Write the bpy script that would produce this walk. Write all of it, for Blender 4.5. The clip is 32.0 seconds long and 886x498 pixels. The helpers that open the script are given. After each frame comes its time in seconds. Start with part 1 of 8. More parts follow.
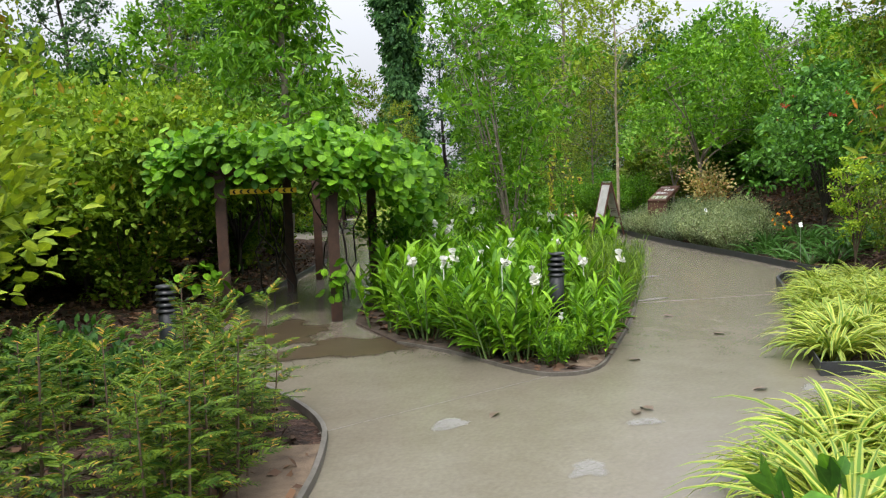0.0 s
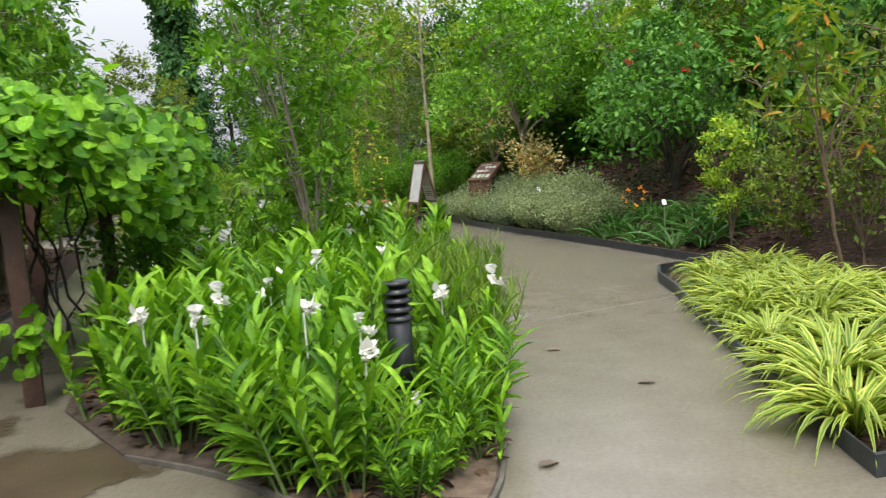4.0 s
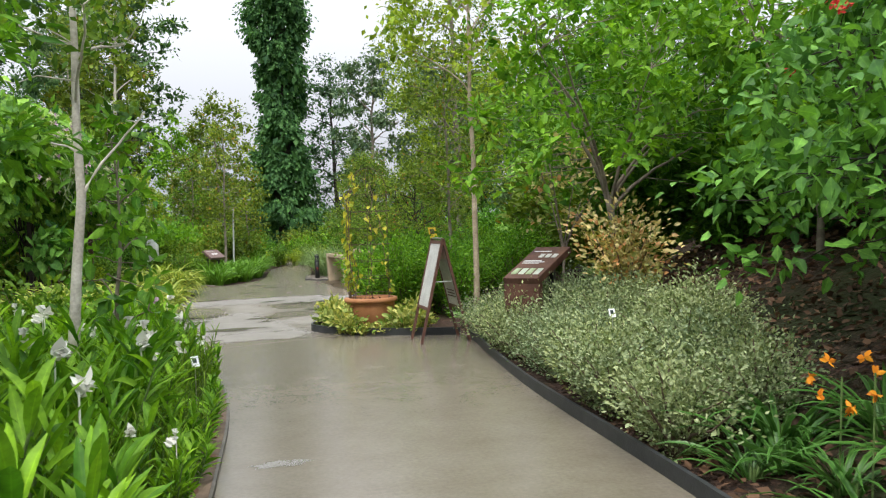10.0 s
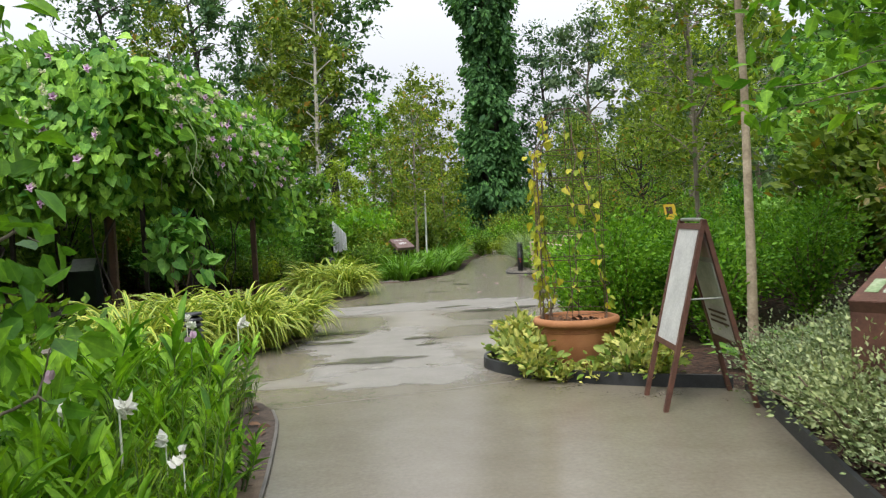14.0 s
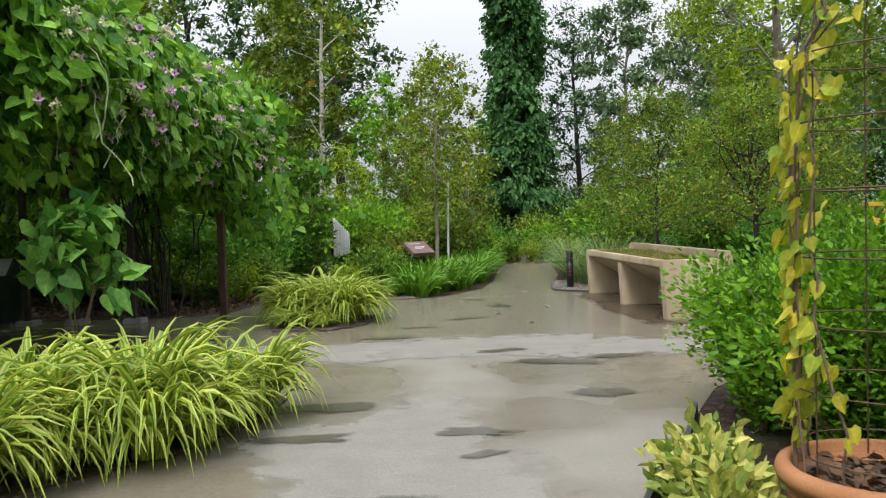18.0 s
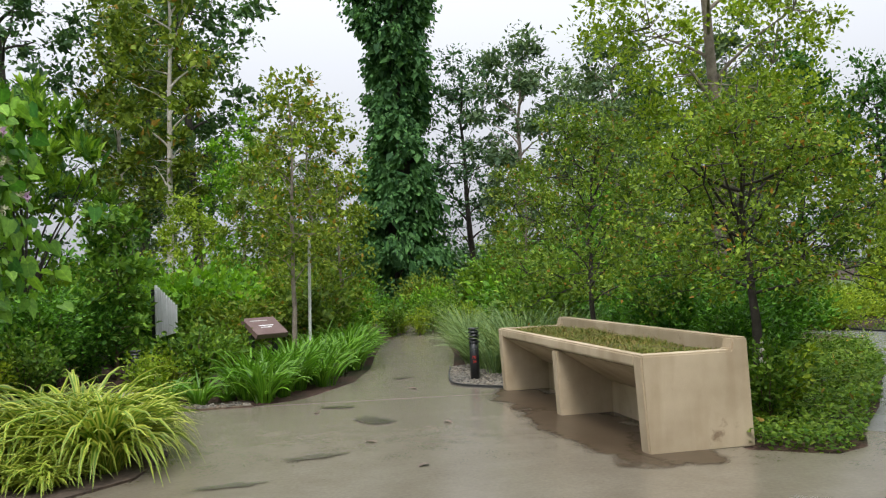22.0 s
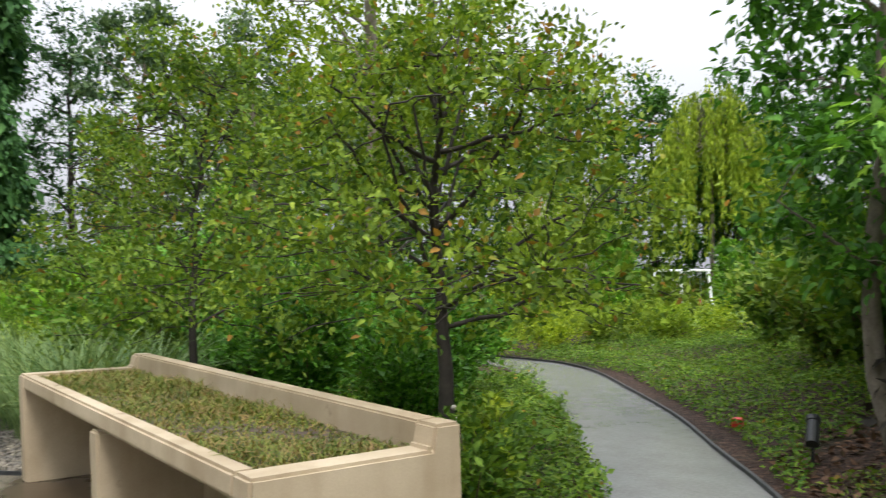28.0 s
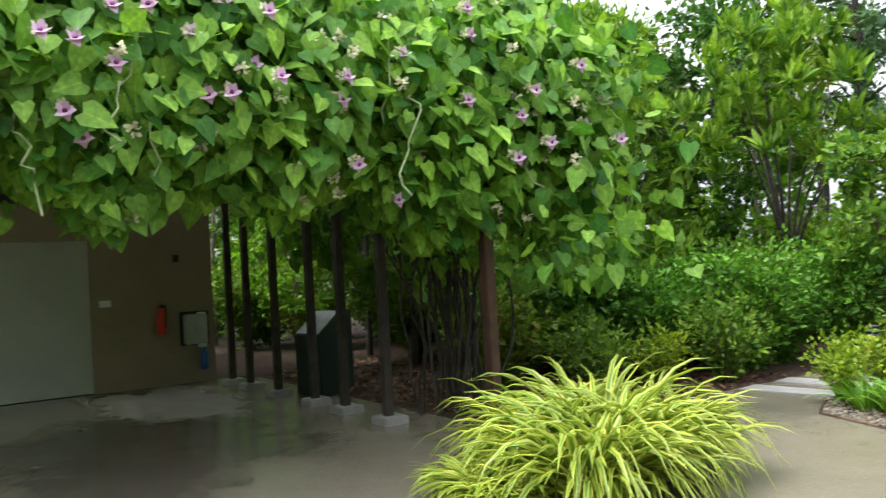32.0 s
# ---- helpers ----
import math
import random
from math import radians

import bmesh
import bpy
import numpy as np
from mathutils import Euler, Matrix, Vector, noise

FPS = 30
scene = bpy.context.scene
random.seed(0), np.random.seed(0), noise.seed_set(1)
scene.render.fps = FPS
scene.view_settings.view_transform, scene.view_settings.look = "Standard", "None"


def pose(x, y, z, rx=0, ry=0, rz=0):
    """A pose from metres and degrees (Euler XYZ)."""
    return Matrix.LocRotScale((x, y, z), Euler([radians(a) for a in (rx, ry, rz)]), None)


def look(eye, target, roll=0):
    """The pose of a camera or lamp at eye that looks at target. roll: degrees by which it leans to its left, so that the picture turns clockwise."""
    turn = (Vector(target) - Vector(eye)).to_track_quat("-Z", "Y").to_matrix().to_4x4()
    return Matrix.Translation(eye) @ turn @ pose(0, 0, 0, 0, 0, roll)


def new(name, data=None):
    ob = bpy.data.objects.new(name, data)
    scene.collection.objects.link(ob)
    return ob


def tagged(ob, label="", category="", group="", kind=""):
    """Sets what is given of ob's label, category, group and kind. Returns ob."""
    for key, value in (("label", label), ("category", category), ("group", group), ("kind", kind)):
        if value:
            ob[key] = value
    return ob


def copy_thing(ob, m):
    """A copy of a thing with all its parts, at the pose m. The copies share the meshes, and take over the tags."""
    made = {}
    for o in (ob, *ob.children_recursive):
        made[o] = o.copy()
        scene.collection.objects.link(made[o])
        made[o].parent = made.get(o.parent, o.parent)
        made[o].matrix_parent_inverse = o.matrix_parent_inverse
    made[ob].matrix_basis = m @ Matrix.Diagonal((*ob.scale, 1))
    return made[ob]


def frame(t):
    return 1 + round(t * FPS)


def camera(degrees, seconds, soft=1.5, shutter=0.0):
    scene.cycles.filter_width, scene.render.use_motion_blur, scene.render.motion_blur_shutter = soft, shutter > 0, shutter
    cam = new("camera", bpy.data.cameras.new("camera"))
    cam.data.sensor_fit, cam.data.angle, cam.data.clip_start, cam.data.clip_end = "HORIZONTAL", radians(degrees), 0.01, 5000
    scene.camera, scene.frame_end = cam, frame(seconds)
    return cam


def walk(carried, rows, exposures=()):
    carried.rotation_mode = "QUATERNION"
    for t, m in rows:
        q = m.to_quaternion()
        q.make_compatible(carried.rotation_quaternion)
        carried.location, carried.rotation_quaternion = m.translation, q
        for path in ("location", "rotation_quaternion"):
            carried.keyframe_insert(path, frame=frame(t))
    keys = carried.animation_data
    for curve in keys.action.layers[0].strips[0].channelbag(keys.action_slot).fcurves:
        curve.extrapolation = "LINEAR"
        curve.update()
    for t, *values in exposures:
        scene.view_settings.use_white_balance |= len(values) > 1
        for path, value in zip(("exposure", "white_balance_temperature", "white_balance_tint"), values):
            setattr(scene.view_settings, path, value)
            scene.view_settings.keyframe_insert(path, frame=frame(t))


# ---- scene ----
cam = camera(57.3, 32.0, soft=1.2, shutter=0.2)
PATH = [
    (0, (1.191, -0.762, 1.506), (1.541, 1.199, 1.335), -2.0),
    (0.5, (1.191, -0.358, 1.474), (1.576, 1.598, 1.306), -1.8),
    (1, (1.205, 0.044, 1.459), (1.607, 1.996, 1.285), -2.2),
    (1.5, (1.274, 0.446, 1.442), (1.689, 2.393, 1.254), -2.5),
    (2, (1.304, 0.799, 1.401), (1.744, 2.737, 1.178), -3.0),
    (2.5, (1.324, 1.14, 1.413), (1.798, 3.07, 1.182), -3.8),
    (3, (1.485, 1.467, 1.439), (2.033, 3.379, 1.225), -4.2),
    (3.5, (1.717, 1.801, 1.461), (2.377, 3.676, 1.243), -4.4),
    (4, (1.968, 2.184, 1.473), (2.777, 3.998, 1.234), -4.3),
    (4.5, (2.31, 2.588, 1.439), (3.261, 4.329, 1.187), -4.2),
    (6.5, (4.282, 4.895, 1.459), (5.232, 6.643, 1.26), -2.1),
    (7, (4.71, 5.432, 1.453), (5.589, 7.222, 1.297), -1.3),
    (7.5, (5.057, 5.926, 1.456), (5.867, 7.75, 1.315), -2.0),
    (8, (5.351, 6.363, 1.459), (6.081, 8.219, 1.311), -1.5),
    (8.5, (5.611, 6.776, 1.456), (6.265, 8.662, 1.319), -1.8),
    (9, (5.858, 7.197, 1.464), (6.449, 9.105, 1.365), -2.1),
    (9.5, (6.094, 7.654, 1.473), (6.618, 9.583, 1.415), -1.5),
    (10, (6.299, 8.16, 1.463), (6.782, 10.1, 1.405), -1.8),
    (10.5, (6.492, 8.659, 1.449), (6.908, 10.614, 1.384), -1.8),
    (11, (6.647, 9.17, 1.437), (6.958, 11.143, 1.341), -2.1),
    (11.5, (6.746, 9.712, 1.434), (6.957, 11.697, 1.322), -2.3),
    (12, (6.862, 10.256, 1.442), (6.962, 12.251, 1.341), -2.0),
    (12.5, (6.945, 10.825, 1.448), (6.996, 12.822, 1.357), -1.8),
    (13, (7.066, 11.353, 1.439), (7.085, 13.351, 1.36), -1.7),
    (13.5, (7.119, 11.867, 1.417), (7.109, 13.865, 1.326), -2.4),
    (14, (7.117, 12.438, 1.4), (7.064, 14.436, 1.326), -3.1),
    (14.5, (7.099, 12.991, 1.424), (6.986, 14.987, 1.39), -3.1),
    (16.5, (6.837, 14.892, 1.447), (6.717, 16.888, 1.416), -1.2),
    (17, (6.775, 15.408, 1.377), (6.672, 17.405, 1.342), -1.6),
    (17.5, (6.669, 16.072, 1.393), (6.608, 18.07, 1.341), -1.8),
    (18, (6.614, 16.761, 1.397), (6.541, 18.758, 1.323), -1.7),
    (18.5, (6.594, 17.414, 1.394), (6.538, 19.412, 1.324), -2.2),
    (19, (6.577, 17.999, 1.416), (6.569, 19.998, 1.354), -2.6),
    (19.5, (6.58, 18.537, 1.445), (6.593, 20.536, 1.39), -2.4),
    (20, (6.576, 19.079, 1.448), (6.653, 21.077, 1.405), -2.3),
    (20.5, (6.636, 19.655, 1.46), (6.735, 21.652, 1.444), -2.3),
    (21, (6.703, 20.211, 1.446), (6.828, 22.207, 1.448), -2.6),
    (21.5, (6.776, 20.694, 1.442), (6.936, 22.687, 1.473), -2.8),
    (22, (6.897, 21.16, 1.461), (7.108, 23.148, 1.527), -2.3),
    (22.5, (7.055, 21.638, 1.466), (7.324, 23.619, 1.531), -1.7),
    (23, (7.25, 22.098, 1.47), (7.569, 24.073, 1.492), -1.3),
    (23.5, (7.412, 22.518, 1.471), (7.811, 24.477, 1.479), -1.3),
    (24, (7.583, 22.937, 1.459), (8.177, 24.846, 1.487), -1.2),
    (24.5, (7.787, 23.267, 1.469), (8.672, 25.06, 1.524), -0.9),
    (25, (7.92, 23.526, 1.45), (9.091, 25.146, 1.512), -1.9),
    (25.5, (8.011, 23.734, 1.445), (9.389, 25.183, 1.48), -2.1),
    (27.5, (8.178, 24.484, 1.479), (9.483, 25.997, 1.568), 0.6),
    (28, (8.183, 24.591, 1.457), (9.222, 26.299, 1.533), -0.0),
    (28.5, (8.199, 24.615, 1.459), (8.931, 26.474, 1.54), -0.9),
    (29, (8.225, 24.666, 1.461), (8.564, 26.635, 1.556), -2.0),
    (29.5, (8.224, 24.733, 1.468), (8.15, 26.729, 1.562), -2.9),
    (30, (8.223, 24.769, 1.469), (7.767, 26.713, 1.568), -3.7),
    (30.5, (8.196, 24.798, 1.479), (7.352, 26.608, 1.576), -4.2),
    (31, (8.232, 24.769, 1.475), (7.053, 26.381, 1.571), -4.3),
    (31.5, (8.275, 24.706, 1.469), (6.838, 26.095, 1.539), -3.8),
    (32, (8.294, 24.636, 1.453), (6.644, 25.765, 1.495), -3.2),
]
walk(cam, [(t, look(eye, target, roll)) for t, eye, target, roll in PATH], exposures=[(0, 1.0), (9, 1.05), (15, 0.98), (19, 0.9), (23, 0.8), (28, 0.98), (30, 0.94), (31, 1.0), (32, 1.74)])

from mathutils.geometry import tessellate_polygon

# ---- world and light ----
world = bpy.data.worlds.new("world")
scene.world = world
world.use_nodes = True
wn = world.node_tree
wn.nodes.clear()
sky = wn.nodes.new("ShaderNodeTexSky")
sky.sky_type = "NISHITA"
sky.sun_disc = False
sky.sun_elevation, sky.sun_rotation = radians(58), radians(200)
sky.dust_density = 3.0
pale = wn.nodes.new("ShaderNodeHueSaturation")
pale.inputs["Saturation"].default_value = 0.25
cloud = wn.nodes.new("ShaderNodeMix")
cloud.data_type = "RGBA"
cloud.inputs[0].default_value = 0.75
cloud.inputs[7].default_value = (8.3, 8.6, 9.3, 1)
where = wn.nodes.new("ShaderNodeTexCoord")
axes = wn.nodes.new("ShaderNodeSeparateXYZ")
rise = wn.nodes.new("ShaderNodeMapRange")
rise.inputs["From Min"].default_value, rise.inputs["From Max"].default_value = 0.0, 1.0
rise.inputs["To Min"].default_value, rise.inputs["To Max"].default_value = 0.31, 1.44
dome = wn.nodes.new("ShaderNodeMix")
dome.data_type, dome.blend_type = "RGBA", "MULTIPLY"
dome.inputs[0].default_value = 1.0
wn.links.new(where.outputs["Generated"], axes.inputs[0])
wn.links.new(axes.outputs["Z"], rise.inputs["Value"])
wn.links.new(rise.outputs[0], dome.inputs[7])
wbg = wn.nodes.new("ShaderNodeBackground")
wbg.inputs["Strength"].default_value = 0.12
wout = wn.nodes.new("ShaderNodeOutputWorld")
wn.links.new(sky.outputs[0], pale.inputs["Color"])
wn.links.new(pale.outputs[0], cloud.inputs[6])
wn.links.new(cloud.outputs[2], dome.inputs[6])
wn.links.new(dome.outputs[2], wbg.inputs["Color"])
wn.links.new(wbg.outputs[0], wout.inputs[0])
sun = new("sun", bpy.data.lights.new("sun", "SUN"))
sun.data.energy, sun.data.angle, sun.data.color = 1.3, radians(14), (1.0, 0.97, 0.92)
sun.matrix_world = look((0, 0, 30), (3.2, 8.8, 15.0))


# ---- materials ----
def material(name, rough=0.6, metal=0.0, spec=0.5):
    m = bpy.data.materials.new(name)
    m.use_nodes = True
    b = m.node_tree.nodes["Principled BSDF"]
    b.inputs["Roughness"].default_value = rough
    b.inputs["Metallic"].default_value = metal
    b.inputs["Specular IOR Level"].default_value = spec
    return m, m.node_tree, b


def ramp(nt, stops):
    r = nt.nodes.new("ShaderNodeValToRGB")
    while len(r.color_ramp.elements) < len(stops):
        r.color_ramp.elements.new(0.5)
    for e, (p, c) in zip(r.color_ramp.elements, stops):
        e.position, e.color = p, (*c, 1)
    return r


def noise_node(nt, scale, detail=4.0, rough=0.6, coords="Object"):
    tc = nt.nodes.new("ShaderNodeTexCoord")
    n = nt.nodes.new("ShaderNodeTexNoise")
    n.inputs["Scale"].default_value = scale
    n.inputs["Detail"].default_value = detail
    n.inputs["Roughness"].default_value = rough
    nt.links.new(tc.outputs[coords], n.inputs["Vector"])
    return n


def mix_rgb(nt, fac, a, b, mode="MIX"):
    m = nt.nodes.new("ShaderNodeMix")
    m.data_type, m.blend_type = "RGBA", mode
    for socket, value in ((m.inputs[0], fac), (m.inputs[6], a), (m.inputs[7], b)):
        if hasattr(value, "is_output"):
            nt.links.new(value, socket)
        elif isinstance(value, tuple):
            socket.default_value = (*value, 1)
        else:
            socket.default_value = value
    return m.outputs[2]


def bump(nt, bsdf, height, strength=0.3, dist=0.01):
    bp = nt.nodes.new("ShaderNodeBump")
    bp.inputs["Strength"].default_value = strength
    bp.inputs["Distance"].default_value = dist
    nt.links.new(height, bp.inputs["Height"])
    nt.links.new(bp.outputs[0], bsdf.inputs["Normal"])


def surface(name, c1, c2, scale=4.0, rough=0.7, metal=0.0, fine=60.0, bump_s=0.3, spec=0.5, stain=None):
    """Two tones mottled by noise, a finer grain, and relief."""
    m, nt, b = material(name, rough, metal, spec)
    n1 = noise_node(nt, scale)
    n2 = noise_node(nt, fine, 2.0)
    r = ramp(nt, [(0.32, c1), (0.68, c2)])
    nt.links.new(n1.outputs[0], r.inputs[0])
    col = mix_rgb(nt, 0.35, r.outputs[0], n2.outputs[0], "OVERLAY")
    if stain:
        n3 = noise_node(nt, stain[0], 5.0, 0.7)
        s = ramp(nt, [(stain[1], (0, 0, 0)), (stain[1] + 0.12, (1, 1, 1))])
        nt.links.new(n3.outputs[0], s.inputs[0])
        col = mix_rgb(nt, s.outputs[0], col, stain[2])
    nt.links.new(col, b.inputs["Base Color"])
    bump(nt, b, n2.outputs[0], bump_s, 0.004)
    return m


def leaf_mat(name, dark, light, rough=0.42, trans=0.40, tip=None, tip_amount=0.0, petal=False):
    """Foliage: the tone varies leaf by leaf, light shines through, a wet gloss on top."""
    m, nt, b = material(name, rough + 0.12, 0.0, 0.2)
    if not petal:
        dark, light = ((c[0] * 1.16, c[1] * 1.1, c[2] * 1.22 + 0.004) for c in (dark, light))
    g = nt.nodes.new("ShaderNodeNewGeometry")
    stops = [(0.0, dark), (1.0 - tip_amount, light)]
    if tip:
        stops += [(1.0 - tip_amount * 0.6, tip), (1.0, tip)]
    r = ramp(nt, stops)
    nt.links.new(g.outputs["Random Per Island"], r.inputs[0])
    n = noise_node(nt, 1.3, 2.0)
    v = ramp(nt, [(0.3, (0.66, 0.70, 0.72)), (0.7, (1.24, 1.2, 1.1))])
    nt.links.new(n.outputs[0], v.inputs[0])
    col = mix_rgb(nt, 1.0, r.outputs[0], v.outputs[0], "MULTIPLY")
    if not petal:
        # a paler midrib, blotches on the blade, and plants that differ from one another
        uv = nt.nodes.new("ShaderNodeUVMap")
        sep = nt.nodes.new("ShaderNodeSeparateXYZ")
        nt.links.new(uv.outputs[0], sep.inputs[0])
        rib = ramp(nt, [(0.0, (0.82, 0.84, 0.86)), (0.45, (1, 1, 1)), (0.485, (1.45, 1.3, 1.25)), (0.515, (1.45, 1.3, 1.25)), (0.55, (1, 1, 1)), (1.0, (0.86, 0.88, 0.9))])
        nt.links.new(sep.outputs[0], rib.inputs[0])
        col = mix_rgb(nt, 0.8, col, rib.outputs[0], "MULTIPLY")
        fleck = noise_node(nt, 26.0, 3.0, 0.6)
        fr = ramp(nt, [(0.34, (0.74, 0.76, 0.78)), (0.66, (1.2, 1.18, 1.12))])
        nt.links.new(fleck.outputs[0], fr.inputs[0])
        col = mix_rgb(nt, 1.0, col, fr.outputs[0], "MULTIPLY")
        info = nt.nodes.new("ShaderNodeObjectInfo")
        own = ramp(nt, [(0.0, (0.84, 0.90, 1.0)), (0.5, (1, 1, 1)), (1.0, (1.1, 1.06, 0.88))])
        nt.links.new(info.outputs["Random"], own.inputs[0])
        col = mix_rgb(nt, 1.0, col, own.outputs[0], "MULTIPLY")
    nt.links.new(col, b.inputs["Base Color"])
    t = nt.nodes.new("ShaderNodeBsdfTranslucent")
    bright = mix_rgb(nt, 1.0, col, (1.0, 1.0, 1.0) if petal else (1.1, 1.15, 0.5), "MULTIPLY")
    nt.links.new(bright, t.inputs["Color"])
    mx = nt.nodes.new("ShaderNodeMixShader")
    mx.inputs[0].default_value = trans * 0.85
    nt.links.new(b.outputs[0], mx.inputs[1])
    nt.links.new(t.outputs[0], mx.inputs[2])
    nt.links.new(mx.outputs[0], nt.nodes["Material Output"].inputs["Surface"])
    return m


def stripe_mat(name, middle, margin, rough=0.4, trans=0.3):
    """A strap leaf with a band of another colour along its middle (by its UV)."""
    m, nt, b = material(name, rough, 0.0, 0.4)
    uv = nt.nodes.new("ShaderNodeUVMap")
    sep = nt.nodes.new("ShaderNodeSeparateXYZ")
    nt.links.new(uv.outputs[0], sep.inputs[0])
    r = ramp(nt, [(0.0, margin), (0.24, margin), (0.32, middle), (0.68, middle), (0.76, margin), (1.0, margin)])
    nt.links.new(sep.outputs[0], r.inputs[0])
    g = nt.nodes.new("ShaderNodeNewGeometry")
    v = ramp(nt, [(0.0, (0.6, 0.66, 0.55)), (1.0, (1.2, 1.15, 1.1))])
    nt.links.new(g.outputs["Random Per Island"], v.inputs[0])
    col = mix_rgb(nt, 1.0, r.outputs[0], v.outputs[0], "MULTIPLY")
    nt.links.new(col, b.inputs["Base Color"])
    t = nt.nodes.new("ShaderNodeBsdfTranslucent")
    nt.links.new(col, t.inputs["Color"])
    mx = nt.nodes.new("ShaderNodeMixShader")
    mx.inputs[0].default_value = trans
    nt.links.new(b.outputs[0], mx.inputs[1])
    nt.links.new(t.outputs[0], mx.inputs[2])
    nt.links.new(mx.outputs[0], nt.nodes["Material Output"].inputs["Surface"])
    return m


def concrete_mat(name, dry, wet):
    """Broom-finished concrete after rain: wet glossy areas, drier pale ones, dark stains."""
    m, nt, b = material(name, 0.5, 0.0, 0.5)
    big = noise_node(nt, 0.34, 3.0, 0.5)
    mask = ramp(nt, [(0.45, (0, 0, 0)), (0.54, (1, 1, 1))])
    place = nt.nodes.new("ShaderNodeTexCoord")
    axes = nt.nodes.new("ShaderNodeSeparateXYZ")
    slope = nt.nodes.new("ShaderNodeMapRange")
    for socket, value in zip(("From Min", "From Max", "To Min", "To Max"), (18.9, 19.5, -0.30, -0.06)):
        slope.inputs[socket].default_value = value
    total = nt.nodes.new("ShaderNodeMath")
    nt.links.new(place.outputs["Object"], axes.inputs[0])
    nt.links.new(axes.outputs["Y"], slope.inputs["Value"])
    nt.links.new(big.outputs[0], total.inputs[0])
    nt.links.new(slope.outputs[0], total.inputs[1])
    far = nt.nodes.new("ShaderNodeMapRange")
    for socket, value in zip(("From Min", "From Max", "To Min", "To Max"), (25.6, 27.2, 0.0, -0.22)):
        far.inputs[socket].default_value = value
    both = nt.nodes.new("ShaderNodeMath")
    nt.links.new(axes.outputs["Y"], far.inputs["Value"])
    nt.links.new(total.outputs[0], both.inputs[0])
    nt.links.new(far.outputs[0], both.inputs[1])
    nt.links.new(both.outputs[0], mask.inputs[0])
    grain = noise_node(nt, 35.0, 3.0)
    blot = noise_node(nt, 2.2, 6.0, 0.7)
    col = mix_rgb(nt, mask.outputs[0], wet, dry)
    br = ramp(nt, [(0.24, (0.84, 0.82, 0.79)), (0.66, (1.08, 1.08, 1.08))])
    nt.links.new(blot.outputs[0], br.inputs[0])
    col = mix_rgb(nt, 1.0, col, br.outputs[0], "MULTIPLY")
    col = mix_rgb(nt, 0.25, col, grain.outputs[0], "OVERLAY")
    nt.links.new(col, b.inputs["Base Color"])
    rr = ramp(nt, [(0.0, (0.24, 0.24, 0.24)), (1.0, (0.6, 0.6, 0.6))])
    nt.links.new(mask.outputs[0], rr.inputs[0])
    rm = mix_rgb(nt, 0.5, rr.outputs[0], br.outputs[0], "MULTIPLY")
    nt.links.new(rm, b.inputs["Roughness"])
    bump(nt, b, grain.outputs[0], 0.12, 0.003)
    return m


def ground_mat():
    """Mulch and leaf litter with moss and soil: chips of two sizes, warped so that no rows show."""
    m, nt, b = material("mulch", 0.85, 0.0, 0.2)
    tc = nt.nodes.new("ShaderNodeTexCoord")
    warp = noise_node(nt, 9.0, 3.0)
    add = nt.nodes.new("ShaderNodeVectorMath")
    add.operation = "MULTIPLY_ADD"
    nt.links.new(warp.outputs[1], add.inputs[0])
    add.inputs[1].default_value = (0.16, 0.16, 0.16)
    nt.links.new(tc.outputs["Object"], add.inputs[2])
    cells = []
    for scale in (21.0, 55.0):
        v = nt.nodes.new("ShaderNodeTexVoronoi")
        v.inputs["Scale"].default_value = scale
        v.inputs["Randomness"].default_value = 1.0
        nt.links.new(add.outputs[0], v.inputs["Vector"])
        sep = nt.nodes.new("ShaderNodeSeparateColor")
        nt.links.new(v.outputs["Color"], sep.inputs[0])
        r = ramp(nt, [(0.0, (0.014, 0.010, 0.008)), (0.5, (0.040, 0.024, 0.017)), (0.85, (0.085, 0.047, 0.034)), (1.0, (0.15, 0.09, 0.065))])
        nt.links.new(sep.outputs[0], r.inputs[0])
        cells.append((r, v))
    col = mix_rgb(nt, 0.5, cells[0][0].outputs[0], cells[1][0].outputs[0])
    n = noise_node(nt, 0.5, 5.0)
    mk = ramp(nt, [(0.5, (0, 0, 0)), (0.64, (1, 1, 1))])
    nt.links.new(n.outputs[0], mk.inputs[0])
    col = mix_rgb(nt, mk.outputs[0], col, (0.026, 0.034, 0.012))
    nt.links.new(col, b.inputs["Base Color"])
    bump(nt, b, cells[0][1].outputs["Distance"], 0.7, 0.03)
    return m


M_CONC = concrete_mat("wet_concrete", (0.212, 0.196, 0.165), (0.170, 0.149, 0.114))
M_CONC2 = concrete_mat("path_concrete", (0.24, 0.24, 0.235), (0.184, 0.184, 0.18))
M_GROUND = ground_mat()


